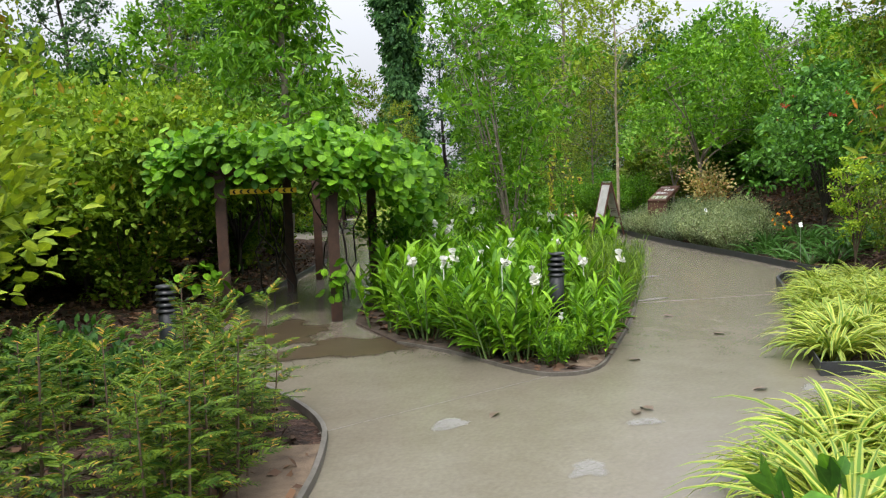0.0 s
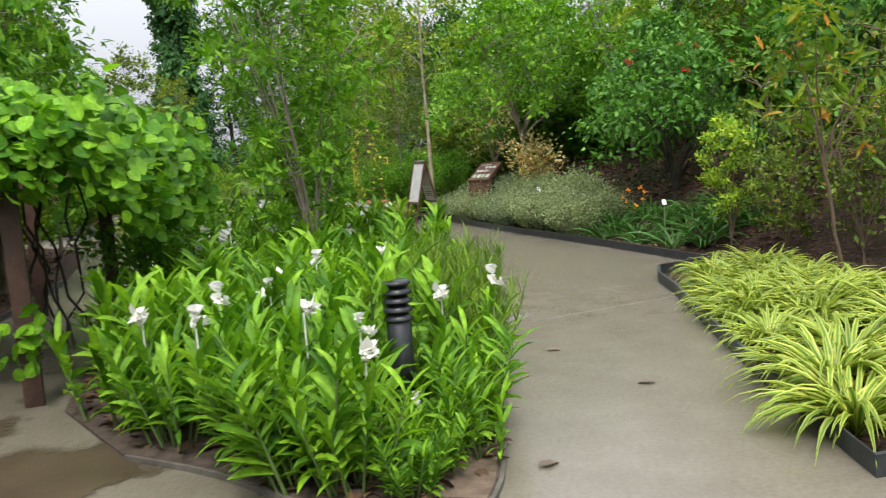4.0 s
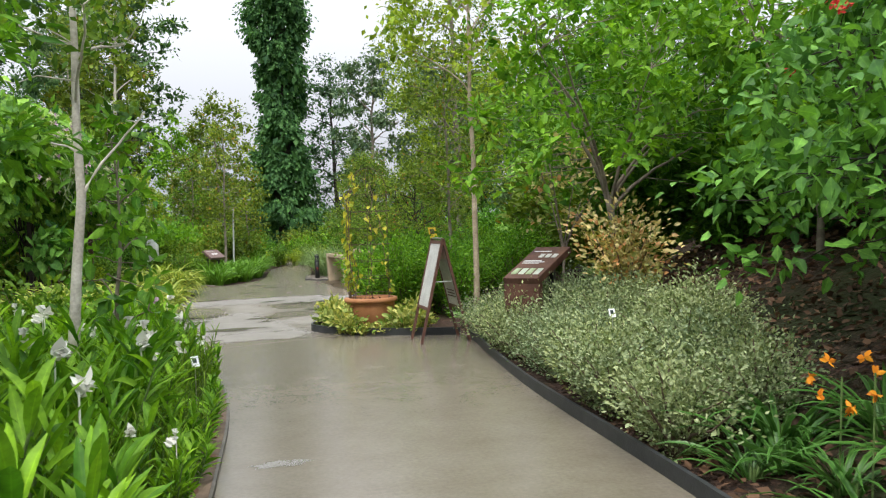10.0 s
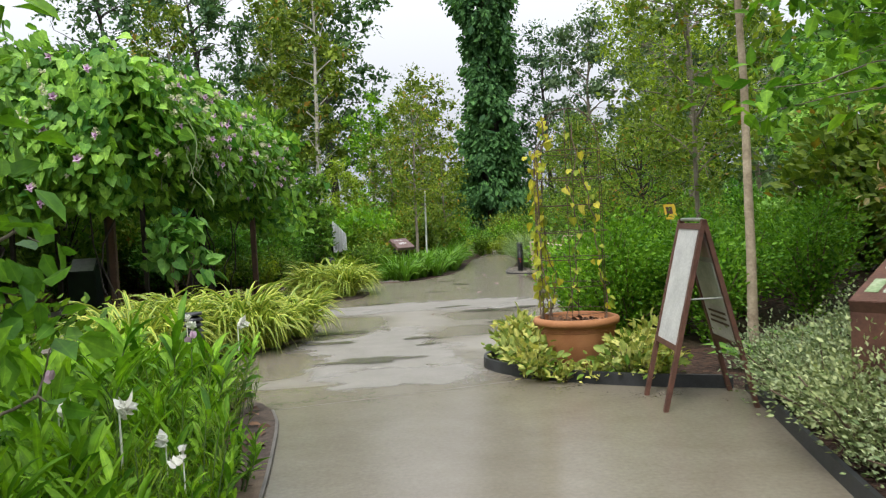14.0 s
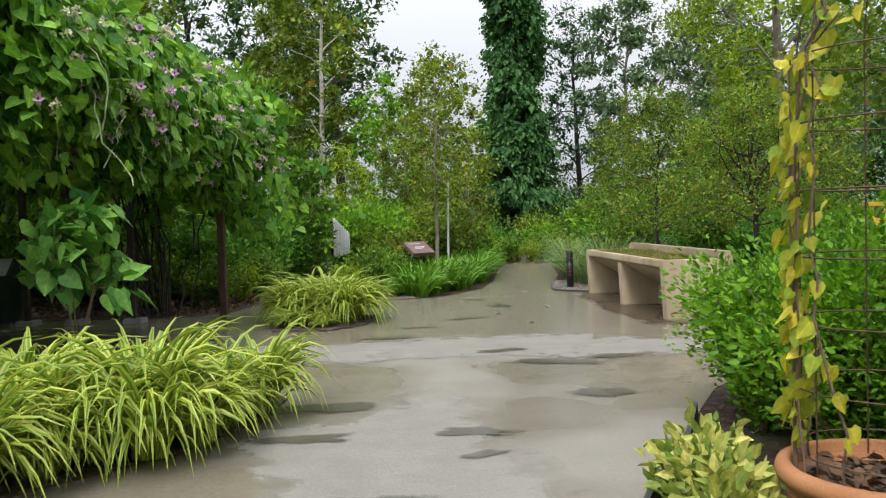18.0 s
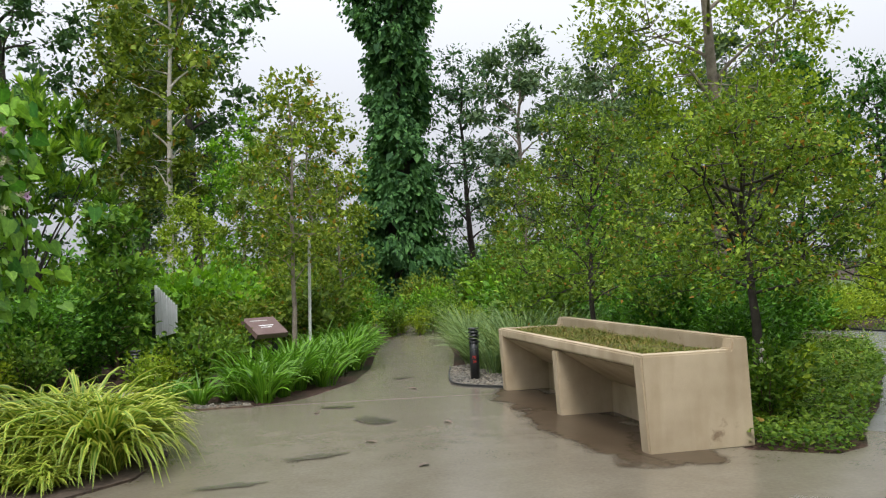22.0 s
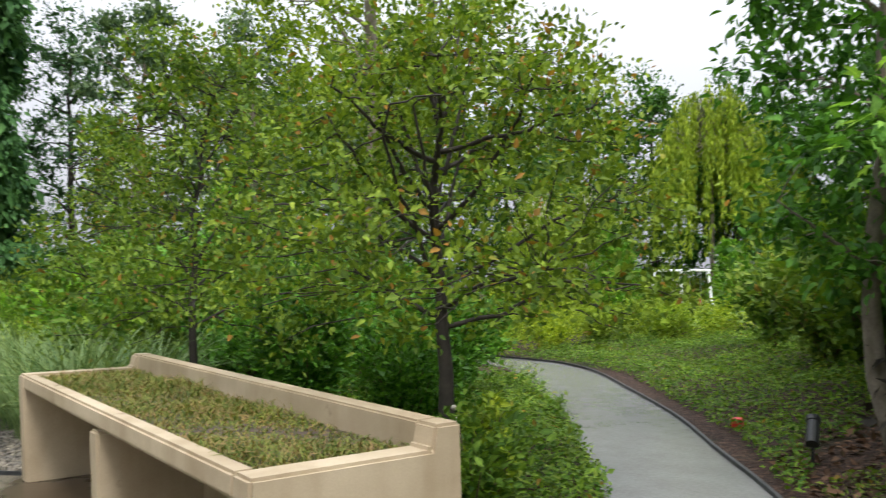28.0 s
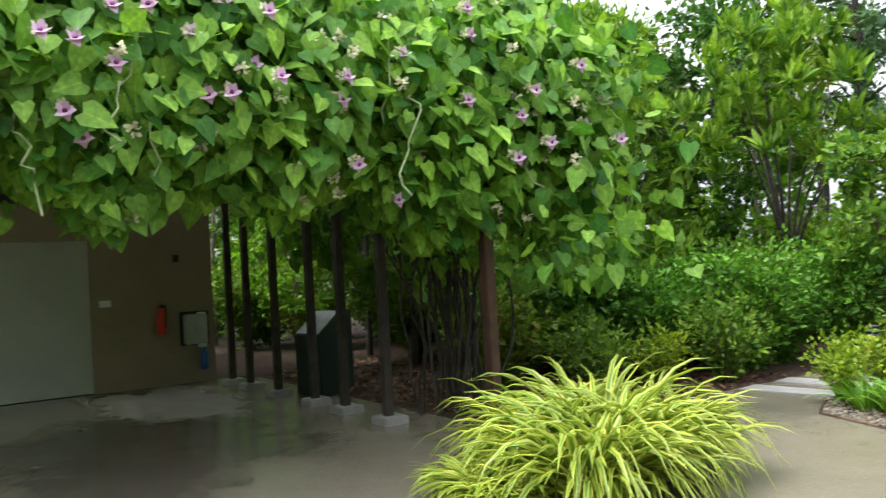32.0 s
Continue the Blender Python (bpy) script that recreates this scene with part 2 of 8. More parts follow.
def cast_mat():
    """Smooth cast concrete, warm and cloudy, with streaks where rain has run down and a few brown stains."""
    m, nt, b = material("cast_concrete", 0.7, 0.0, 0.4)
    cloud_n = noise_node(nt, 1.7, 4.0, 0.55)
    r = ramp(nt, [(0.3, (0.36, 0.285, 0.19)), (0.7, (0.52, 0.43, 0.305))])
    nt.links.new(cloud_n.outputs[0], r.inputs[0])
    tc = nt.nodes.new("ShaderNodeTexCoord")
    squash = nt.nodes.new("ShaderNodeMapping")
    squash.inputs["Scale"].default_value = (5.0, 5.0, 0.8)
    nt.links.new(tc.outputs["Object"], squash.inputs["Vector"])
    run = nt.nodes.new("ShaderNodeTexNoise")
    run.inputs["Scale"].default_value, run.inputs["Detail"].default_value = 1.0, 5.0
    nt.links.new(squash.outputs[0], run.inputs["Vector"])
    rr = ramp(nt, [(0.36, (0.72, 0.66, 0.58)), (0.56, (1.03, 1.03, 1.03))])
    nt.links.new(run.outputs[0], rr.inputs[0])
    col = mix_rgb(nt, 0.45, r.outputs[0], rr.outputs[0], "MULTIPLY")
    spot_n = noise_node(nt, 2.6, 6.0, 0.7)
    s = ramp(nt, [(0.61, (0, 0, 0)), (0.70, (0.8, 0.8, 0.8))])
    nt.links.new(spot_n.outputs[0], s.inputs[0])
    col = mix_rgb(nt, s.outputs[0], col, (0.17, 0.115, 0.07))
    grain = noise_node(nt, 110.0, 2.0)
    col = mix_rgb(nt, 0.12, col, grain.outputs[0], "OVERLAY")
    nt.links.new(col, b.inputs["Base Color"])
    bump(nt, b, grain.outputs[0], 0.2, 0.003)
    return m


M_BENCH = cast_mat()
M_SLAB = surface("pale_slab", (0.42, 0.42, 0.40), (0.55, 0.55, 0.52), 5, 0.6)
M_STEP = surface("worn_slab", (0.20, 0.20, 0.19), (0.30, 0.30, 0.285), 5, 0.6)
M_LAWN = surface("lawn", (0.07, 0.13, 0.012), (0.17, 0.26, 0.03), 0.8, 0.8, 0, 30, 0.8)
M_KERB = surface("black_edging", (0.018, 0.020, 0.022), (0.035, 0.037, 0.040), 8, 0.5)
M_EDGE = surface("grey_edging", (0.075, 0.068, 0.055), (0.14, 0.125, 0.105), 6, 0.6)
M_BLACK = surface("black_paint", (0.012, 0.013, 0.015), (0.022, 0.024, 0.027), 10, 0.38)
M_RED = surface("red_paint", (0.55, 0.03, 0.02), (0.65, 0.05, 0.03), 10, 0.45)
M_SEAT = surface("faded_red_seat", (0.42, 0.07, 0.04), (0.52, 0.11, 0.07), 6, 0.6)
M_TERRA = surface("terracotta", (0.27, 0.105, 0.036), (0.38, 0.17, 0.07), 3, 0.75, 0, 120, 0.25)
M_RUST = surface("weathered_steel", (0.085, 0.040, 0.030), (0.15, 0.070, 0.048), 7, 0.6, 0.3)
M_POST = surface("brown_post", (0.036, 0.017, 0.011), (0.078, 0.036, 0.022), 9, 0.55)
M_BARK = surface("grey_bark", (0.13, 0.105, 0.08), (0.26, 0.22, 0.175), 6, 0.85, 0, 40, 0.8)
M_BARKD = surface("dark_bark", (0.018, 0.014, 0.011), (0.05, 0.041, 0.032), 7, 0.8, 0, 40, 0.8)
M_BARKW = surface("pale_bark", (0.38, 0.34, 0.28), (0.62, 0.58, 0.52), 5, 0.8, 0, 40, 0.6)
M_BARKT = surface("tan_bark", (0.24, 0.185, 0.125), (0.44, 0.36, 0.26), 5, 0.85, 0, 40, 0.7)
M_WALL = surface("tan_wall", (0.27, 0.20, 0.145), (0.33, 0.25, 0.185), 1.5, 0.8, 0, 80, 0.15)
M_DOOR = surface("grey_door", (0.42, 0.42, 0.41), (0.50, 0.50, 0.49), 1.2, 0.5, 0, 60, 0.1)
M_STEEL = surface("steel", (0.45, 0.45, 0.45), (0.60, 0.60, 0.60), 10, 0.3, 0.9)
M_WHITE = surface("white_paint", (0.72, 0.73, 0.74), (0.82, 0.83, 0.84), 6, 0.5)
M_YELLOW = surface("yellow_paint", (0.75, 0.48, 0.02), (0.82, 0.56, 0.04), 6, 0.5)
M_BLUE = surface("blue_plastic", (0.02, 0.10, 0.30), (0.03, 0.14, 0.38), 6, 0.4)
M_GREENBIN = surface("dark_green_bin", (0.008, 0.020, 0.016), (0.014, 0.032, 0.026), 6, 0.4)
M_SOIL = surface("soil", (0.03, 0.02, 0.015), (0.10, 0.07, 0.05), 14, 0.9, 0, 70, 0.9)
M_GRAVEL = surface("gravel", (0.10, 0.09, 0.075), (0.24, 0.22, 0.19), 45, 0.8, 0, 120, 0.9)
M_WIRE = surface("rusty_wire", (0.06, 0.035, 0.025), (0.13, 0.08, 0.055), 20, 0.6, 0.5)
M_STEM = surface("green_stem", (0.07, 0.12, 0.03), (0.12, 0.19, 0.05), 10, 0.6)
M_PALESTEM = surface("pale_tendril", (0.22, 0.30, 0.12), (0.36, 0.42, 0.22), 10, 0.6)
M_TWIG = surface("twig", (0.09, 0.06, 0.04), (0.16, 0.11, 0.075), 10, 0.8)
M_PETALW = leaf_mat("white_petal", (0.75, 0.75, 0.72), (0.88, 0.88, 0.86), 0.5, 0.3, petal=True)
M_PETALP = leaf_mat("mauve_petal", (0.52, 0.30, 0.52), (0.72, 0.52, 0.70), 0.5, 0.3, petal=True)
M_EYE = surface("flower_eye", (0.14, 0.02, 0.12), (0.2, 0.03, 0.16), 30, 0.6)
M_CREAM = leaf_mat("cream_bud", (0.55, 0.54, 0.36), (0.74, 0.72, 0.55), 0.6, 0.2, petal=True)
M_ORANGE = leaf_mat("orange_petal", (0.72, 0.20, 0.02), (0.85, 0.36, 0.03), 0.5, 0.3, petal=True)
M_REDP = leaf_mat("red_petal", (0.55, 0.03, 0.03), (0.75, 0.07, 0.06), 0.5, 0.2, petal=True)

L_GINGER = leaf_mat("ginger_leaf", (0.048, 0.16, 0.008), (0.25, 0.485, 0.029), 0.38, 0.42)
L_SHOOT = leaf_mat("shoot_leaf", (0.052, 0.125, 0.007), (0.215, 0.35, 0.025), 0.45, 0.4)
L_DROOP = leaf_mat("drooping_leaf", (0.032, 0.115, 0.02), (0.15, 0.36, 0.06), 0.36, 0.35)
L_VINE = leaf_mat("vine_leaf", (0.045, 0.16, 0.006), (0.23, 0.47, 0.02), 0.34, 0.42)
L_AIRY = leaf_mat("airy_leaf", (0.075, 0.17, 0.012), (0.26, 0.41, 0.035), 0.5, 0.4, (0.42, 0.30, 0.05), 0.03)
L_HEART = leaf_mat("heart_leaf", (0.036, 0.145, 0.022), (0.245, 0.475, 0.075), 0.42, 0.42)
L_FERN = leaf_mat("feather_leaf", (0.026, 0.078, 0.007), (0.155, 0.245, 0.02), 0.45, 0.36, (0.42, 0.27, 0.05), 0.10)
L_BRIGHT = leaf_mat("bright_leaf", (0.055, 0.175, 0.012), (0.205, 0.42, 0.028), 0.4, 0.42)
L_MID = leaf_mat("mid_leaf", (0.045, 0.12, 0.013), (0.185, 0.315, 0.03), 0.45, 0.4)
L_OLIVE = leaf_mat("olive_leaf", (0.06, 0.12, 0.014), (0.22, 0.31, 0.035), 0.5, 0.4, (0.34, 0.22, 0.04), 0.05)
L_DARK = leaf_mat("dark_leaf", (0.02, 0.07, 0.012), (0.085, 0.21, 0.035), 0.42, 0.35)
L_YLW = leaf_mat("yellow_green_leaf", (0.12, 0.22, 0.012), (0.34, 0.45, 0.035), 0.45, 0.4)
L_GOLD = leaf_mat("golden_leaf", (0.30, 0.34, 0.09), (0.70, 0.60, 0.32), 0.5, 0.3, (0.66, 0.34, 0.17), 0.2)
L_SILVER = leaf_mat("silver_leaf", (0.105, 0.165, 0.055), (0.37, 0.45, 0.235), 0.6, 0.2)
L_VARIEG = leaf_mat("variegated_leaf", (0.09, 0.20, 0.02), (0.55, 0.55, 0.16), 0.45, 0.3)
L_LIME = leaf_mat("lime_leaf", (0.14, 0.31, 0.02), (0.42, 0.56, 0.05), 0.42, 0.4)
L_BROAD = leaf_mat("broad_leaf", (0.028, 0.10, 0.010), (0.145, 0.355, 0.032), 0.34, 0.35)
L_VINEY = leaf_mat("yellowing_vine_leaf", (0.17, 0.27, 0.03), (0.52, 0.48, 0.05), 0.45, 0.4)
L_CRAB = leaf_mat("dull_small_leaf", (0.05, 0.115, 0.014), (0.215, 0.325, 0.034), 0.5, 0.4, (0.30, 0.17, 0.04), 0.05)
L_TUFT = leaf_mat("tuft_leaf", (0.04, 0.13, 0.014), (0.21, 0.37, 0.04), 0.45, 0.4)
L_PALE = leaf_mat("pale_lobed_leaf", (0.10, 0.26, 0.03), (0.29, 0.50, 0.09), 0.45, 0.42)
L_IVY = leaf_mat("ivy_leaf", (0.026, 0.088, 0.024), (0.105, 0.25, 0.062), 0.5, 0.3)
# distance haze is painted into these two leaf colours as paler, bluer greens
L_FAR_HAZE = leaf_mat("haze_tinted_far_leaf", (0.06, 0.115, 0.055), (0.16, 0.245, 0.115), 0.7, 0.3)
L_DARK_HAZE = leaf_mat("haze_tinted_dark_leaf", (0.032, 0.085, 0.032), (0.115, 0.225, 0.085), 0.6, 0.3)
L_GRASS = leaf_mat("grass_blade", (0.055, 0.10, 0.014), (0.20, 0.24, 0.05), 0.5, 0.3, (0.30, 0.21, 0.10), 0.4)
L_STRAP = stripe_mat("striped_strap", (0.15, 0.30, 0.025), (0.52, 0.56, 0.10))
L_LILY = stripe_mat("green_strap", (0.055, 0.165, 0.028), (0.10, 0.24, 0.045))
L_CANNA = stripe_mat("bright_strap", (0.085, 0.24, 0.014), (0.17, 0.35, 0.025))


# ---- geometry helpers ----
class Geo:
    """Gathers triangles from arrays into one mesh."""

    def __init__(self):
        self.v, self.f, self.uv, self.n = [], [], [], 0

    def add(self, v, f, uv=None):
        v = np.asarray(v, float).reshape(-1, 3)
        self.v.append(v)
        self.f.append(np.asarray(f, int).reshape(-1, 3) + self.n)
        self.uv.append(np.zeros((len(v), 2)) if uv is None else np.asarray(uv, float).reshape(-1, 2))
        self.n += len(v)
        return self

    def mesh(self, name, mat, smooth=True):
        v, f, uv = np.concatenate(self.v), np.concatenate(self.f), np.concatenate(self.uv)
        me = bpy.data.meshes.new(name)
        me.vertices.add(len(v))
        me.vertices.foreach_set("co", v.ravel())
        me.loops.add(3 * len(f))
        me.loops.foreach_set("vertex_index", f.ravel())
        me.polygons.add(len(f))
        me.polygons.foreach_set("loop_start", np.arange(0, 3 * len(f), 3))
        me.polygons.foreach_set("use_smooth", np.full(len(f), smooth))
        layer = me.uv_layers.new(name="UVMap")
        layer.data.foreach_set("uv", uv[f.ravel()].ravel())
        me.materials.append(mat)
        me.update(calc_edges=True)
        me.validate()
        return me


def thing(name, label, category, group="", kind="", at=(0, 0, 0), rz=0.0, scale=1.0):
    ob = new(name)
    ob.empty_display_size = 0.1
    ob.matrix_basis = Matrix.LocRotScale(at, Euler((0, 0, radians(rz))), (scale,) * 3)
    return tagged(ob, label, category, group, kind)


def piece(name, me, parent=None, label="", at=(0, 0, 0)):
    ob = new(name, me)
    ob.location = at
    if parent:
        ob.parent = parent
    if label:
        ob["label"] = label
    return ob


def part(name, bm, mat, parent=None, label="", bevel=0.0):
    if bevel:
        bmesh.ops.bevel(bm, geom=list(bm.edges), offset=bevel, segments=2, affect="EDGES", clamp_overlap=True)
    me = bpy.data.meshes.new(name)
    bm.to_mesh(me)
    bm.free()
    me.materials.append(mat)
    return piece(name, me, parent, label)


def box(lo, hi, bm=None):
    bm = bm or bmesh.new()
    c = [(a + b) / 2 for a, b in zip(lo, hi)]
    s = [b - a for a, b in zip(lo, hi)]
    bmesh.ops.create_cube(bm, size=1, matrix=Matrix.Translation(c) @ Matrix.Diagonal((*s, 1)))
    return bm


def rod(a, b, r, sides=8, bm=None, r2=None):
    bm = bm or bmesh.new()
    a, b = Vector(a), Vector(b)
    d = b - a
    m = Matrix.Translation((a + b) / 2) @ d.to_track_quat("Z", "Y").to_matrix().to_4x4()
    bmesh.ops.create_cone(bm, cap_ends=True, segments=sides, radius1=r, radius2=r if r2 is None else r2, depth=d.length, matrix=m)
    return bm


def lathe(profile, sides=32):
    bm = bmesh.new()
    rings = []
    for r, z in profile:
        rings.append([bm.verts.new((r * math.cos(2 * math.pi * k / sides), r * math.sin(2 * math.pi * k / sides), z)) for k in range(sides)])
    for a, b in zip(rings, rings[1:]):
        for k in range(sides):
            f = bm.faces.new((a[k], a[(k + 1) % sides], b[(k + 1) % sides], b[k]))
            f.smooth = True
    bm.faces.new(rings[0][::-1])
    bm.faces.new(rings[-1])
    return bm


def prism(outline, z0, z1):
    bm = bmesh.new()
    lo = [bm.verts.new((x, y, z0)) for x, y in outline]
    hi = [bm.verts.new((x, y, z1)) for x, y in outline]
    n = len(outline)
    for tri in tessellate_polygon([[Vector((x, y, 0)) for x, y in outline]]):
        bm.faces.new([hi[k] for k in tri])
        bm.faces.new([lo[k] for k in tri][::-1])
    for k in range(n):
        bm.faces.new((lo[k], lo[(k + 1) % n], hi[(k + 1) % n], hi[k]))
    bmesh.ops.recalc_face_normals(bm, faces=list(bm.faces))
    return bm


def strip(line, thick, z0, z1):
    """An edging that follows a line on the ground."""
    pts = [Vector((x, y, 0)) for x, y in line]
    left, right = [], []
    for k, p in enumerate(pts):
        d = (pts[min(k + 1, len(pts) - 1)] - pts[max(k - 1, 0)]).normalized()
        n = Vector((-d.y, d.x, 0)) * thick / 2
        left.append(p + n)
        right.append(p - n)
    return prism([(p.x, p.y) for p in left] + [(p.x, p.y) for p in right[::-1]], z0, z1)


def smooth_line(pts, n=4):
    """Catmull-Rom through the points."""
    p = [np.array(q, float) for q in pts]
    p = [2 * p[0] - p[1]] + p + [2 * p[-1] - p[-2]]
    out = []
    for a, b, c, d in zip(p, p[1:], p[2:], p[3:]):
        for k in range(n):
            t = k / n
            out.append(tuple(0.5 * (2 * b + (c - a) * t + (2 * a - 5 * b + 4 * c - d) * t * t + (3 * b - a - 3 * c + d) * t ** 3)))
    out.append(tuple(p[-2]))
    return out


def inside(poly, x, y):
    """Which points lie in the outline."""
    poly = np.asarray(poly, float)
    x, y = np.asarray(x, float), np.asarray(y, float)
    hit = np.zeros(x.shape, bool)
    for (ax, ay), (bx, by) in zip(poly, np.roll(poly, -1, 0)):
        cross = (ay > y) != (by > y)
        with np.errstate(divide="ignore", invalid="ignore"):
            hit ^= cross & (x < (bx - ax) * (y - ay) / (by - ay + 1e-12) + ax)
    return hit


def tube(geo, pts, radii, sides=6):
    pts = np.asarray(pts, float)
    d = np.gradient(pts, axis=0)
    d /= np.linalg.norm(d, axis=1, keepdims=True) + 1e-9
    ref = np.where(np.abs(d[:, 2:3]) > 0.9, [[1.0, 0, 0]], [[0, 0, 1.0]])
    a = np.cross(d, ref)
    a /= np.linalg.norm(a, axis=1, keepdims=True) + 1e-9
    b = np.cross(d, a)
    th = np.arange(sides) * 2 * np.pi / sides
    r = np.asarray(radii, float)[:, None, None]
    v = pts[:, None] + r * (np.cos(th)[None, :, None] * a[:, None] + np.sin(th)[None, :, None] * b[:, None])
    f = []
    for i in range(len(pts) - 1):
        for k in range(sides):
            p, q = i * sides + k, i * sides + (k + 1) % sides
            f += [(p, q, q + sides), (p, q + sides, p + sides)]
    geo.add(v, f)


TEMPLATES = {
    "diamond": ([(0, 0, 0), (0.45, -0.3, 0.05), (1, 0, -0.06), (0.45, 0.3, 0.05)], [(0, 1, 2), (0, 2, 3)]),
    "ovate": (
        [(0, 0, 0), (0.3, -0.28, 0.07), (0.35, 0, 0), (0.3, 0.28, 0.07), (0.72, -0.2, 0.02), (0.72, 0.2, 0.02), (1, 0, -0.14)],
        [(0, 1, 2), (0, 2, 3), (1, 4, 2), (2, 5, 3), (2, 4, 6), (2, 6, 5)],
    ),
    "heart": (
        [(0, 0, 0), (-0.14, -0.26, 0.06), (0.12, -0.46, 0.07), (0.5, -0.36, 0.0), (1, 0, -0.2), (0.5, 0.36, 0.0), (0.12, 0.46, 0.07), (-0.14, 0.26, 0.06), (0.45, 0, -0.07)],
        [(0, 1, 2), (0, 2, 8), (2, 3, 8), (3, 4, 8), (8, 4, 5), (8, 5, 6), (0, 8, 6), (0, 6, 7)],
    ),
    "lobed": (
        [(0.3, 0, 0), (0, 0, 0), (0.12, -0.38, 0.02), (0.32, -0.22, 0.03), (0.72, -0.5, -0.05), (0.62, -0.16, 0.03), (1.05, 0, -0.1), (0.62, 0.16, 0.03), (0.72, 0.5, -0.05), (0.32, 0.22, 0.03), (0.12, 0.38, 0.02)],
        [(0, 1, 2), (0, 2, 3), (0, 3, 4), (0, 4, 5), (0, 5, 6), (0, 6, 7), (0, 7, 8), (0, 8, 9), (0, 9, 10), (0, 10, 1)],
    ),
    "round": (
        [(0, 0, 0), (0.16, -0.3, 0.05), (0.5, -0.42, 0.03), (0.85, -0.24, -0.04), (1, 0, -0.1), (0.85, 0.24, -0.04), (0.5, 0.42, 0.03), (0.16, 0.3, 0.05), (0.5, 0, -0.05)],
        [(0, 1, 8), (1, 2, 8), (2, 3, 8), (3, 4, 8), (8, 4, 5), (8, 5, 6), (8, 6, 7), (0, 8, 7)],
    ),
    "lance": (
        [(0, 0, 0), (0.3, -0.13, 0.03), (0.33, 0, 0), (0.3, 0.13, 0.03), (0.68, -0.10, -0.02), (0.68, 0.10, -0.02), (1, 0, -0.2)],
        [(0, 1, 2), (0, 2, 3), (1, 4, 2), (2, 5, 3), (2, 4, 6), (2, 6, 5)],
    ),
    "narrow": ([(0, 0, 0), (0.4, -0.13, 0.02), (1, 0, -0.12), (0.4, 0.13, 0.02)], [(0, 1, 2), (0, 2, 3)]),
}


def unit(v):
    return v / (np.linalg.norm(v, axis=-1, keepdims=True) + 1e-9)


def leaves(geo, rng, p, d, size, form="diamond", flat=0.7, face=None):
    """Leaves at points p that grow along d; flat: how much they keep their face to the sky; face: the way they face instead."""
    p, d = np.asarray(p, float), unit(np.asarray(d, float))
    n = len(p)
    size = np.broadcast_to(size, (n,))
    up = unit((np.array([0, 0, 1.0]) * flat if face is None else np.array(face, float)) + rng.normal(0, 0.55 if face is None else 0.38, (n, 3)))
    y = unit(np.cross(up, d))
    z = np.cross(d, y)
    tv, tf = (np.array(a) for a in TEMPLATES[form])
    v = p[:, None] + size[:, None, None] * (tv[None, :, 0:1] * d[:, None] + tv[None, :, 1:2] * y[:, None] + tv[None, :, 2:3] * z[:, None])
    f = tf[None] + (np.arange(n) * len(tv))[:, None, None]
    uv = np.stack([0.5 + tv[:, 1] / (2 * np.abs(tv[:, 1]).max()), tv[:, 0]], -1)
    geo.add(v, f, np.tile(uv, (n, 1)))


def blades(geo, rng, base, az, length, th0, th1, width, segs=5, form="strap", twist=0.3):
    """Strap leaves: each starts at th0 from upright and bows over to th1 (radians)."""
    base = np.asarray(base, float)
    n = len(base)
    az, length, th0, th1, width = (np.broadcast_to(a, (n,)) for a in (az, length, th0, th1, width))
    s = np.linspace(0, 1, segs + 1)
    th = th0[:, None] + (th1 - th0)[:, None] * s[None] ** 1.3
    step = length[:, None] / segs
    run = np.concatenate([np.zeros((n, 1)), np.cumsum(np.sin(th[:, 1:]) * step, 1)], 1)
    rise = np.concatenate([np.zeros((n, 1)), np.cumsum(np.cos(th[:, 1:]) * step, 1)], 1)
    h = np.stack([np.cos(az), np.sin(az), 0 * az], -1)
    side = np.stack([-np.sin(az), np.cos(az), 0 * az], -1)
    side = unit(side + rng.normal(0, twist, (n, 1)) * np.array([0, 0, 1.0]))
    mid = base[:, None] + run[..., None] * h[:, None] + rise[..., None] * np.array([0, 0, 1.0])
    prof = np.minimum(1.0, (1 - s) * 2.2 + 0.03) * np.minimum(1, 0.55 + s * 2) if form == "strap" else np.sin(np.pi * np.clip(s * 0.93 + 0.06, 0, 1)) ** 0.8
    w = width[:, None, None] / 2 * prof[None, :, None]
    lift = np.stack([-np.cos(az)[:, None] * np.cos(th), -np.sin(az)[:, None] * np.cos(th), np.sin(th)], -1) * w * 0.45
    l, r = mid - w * side[:, None] + lift, mid + w * side[:, None] + lift
    v = np.stack([l, mid, r], 2)
    uv = np.zeros((n, segs + 1, 3, 2))
    uv[:, :, 1, 0], uv[:, :, 2, 0] = 0.5, 1.0
    uv[..., 1] = s[None, :, None]
    f = []
    for i in range(segs):
        a = 3 * i
        f += [(a, a + 3, a + 4), (a, a + 4, a + 1), (a + 1, a + 4, a + 5), (a + 1, a + 5, a + 2)]
    f = np.array(f)[None] + (np.arange(n) * 3 * (segs + 1))[:, None, None]
    geo.add(v, f, uv)


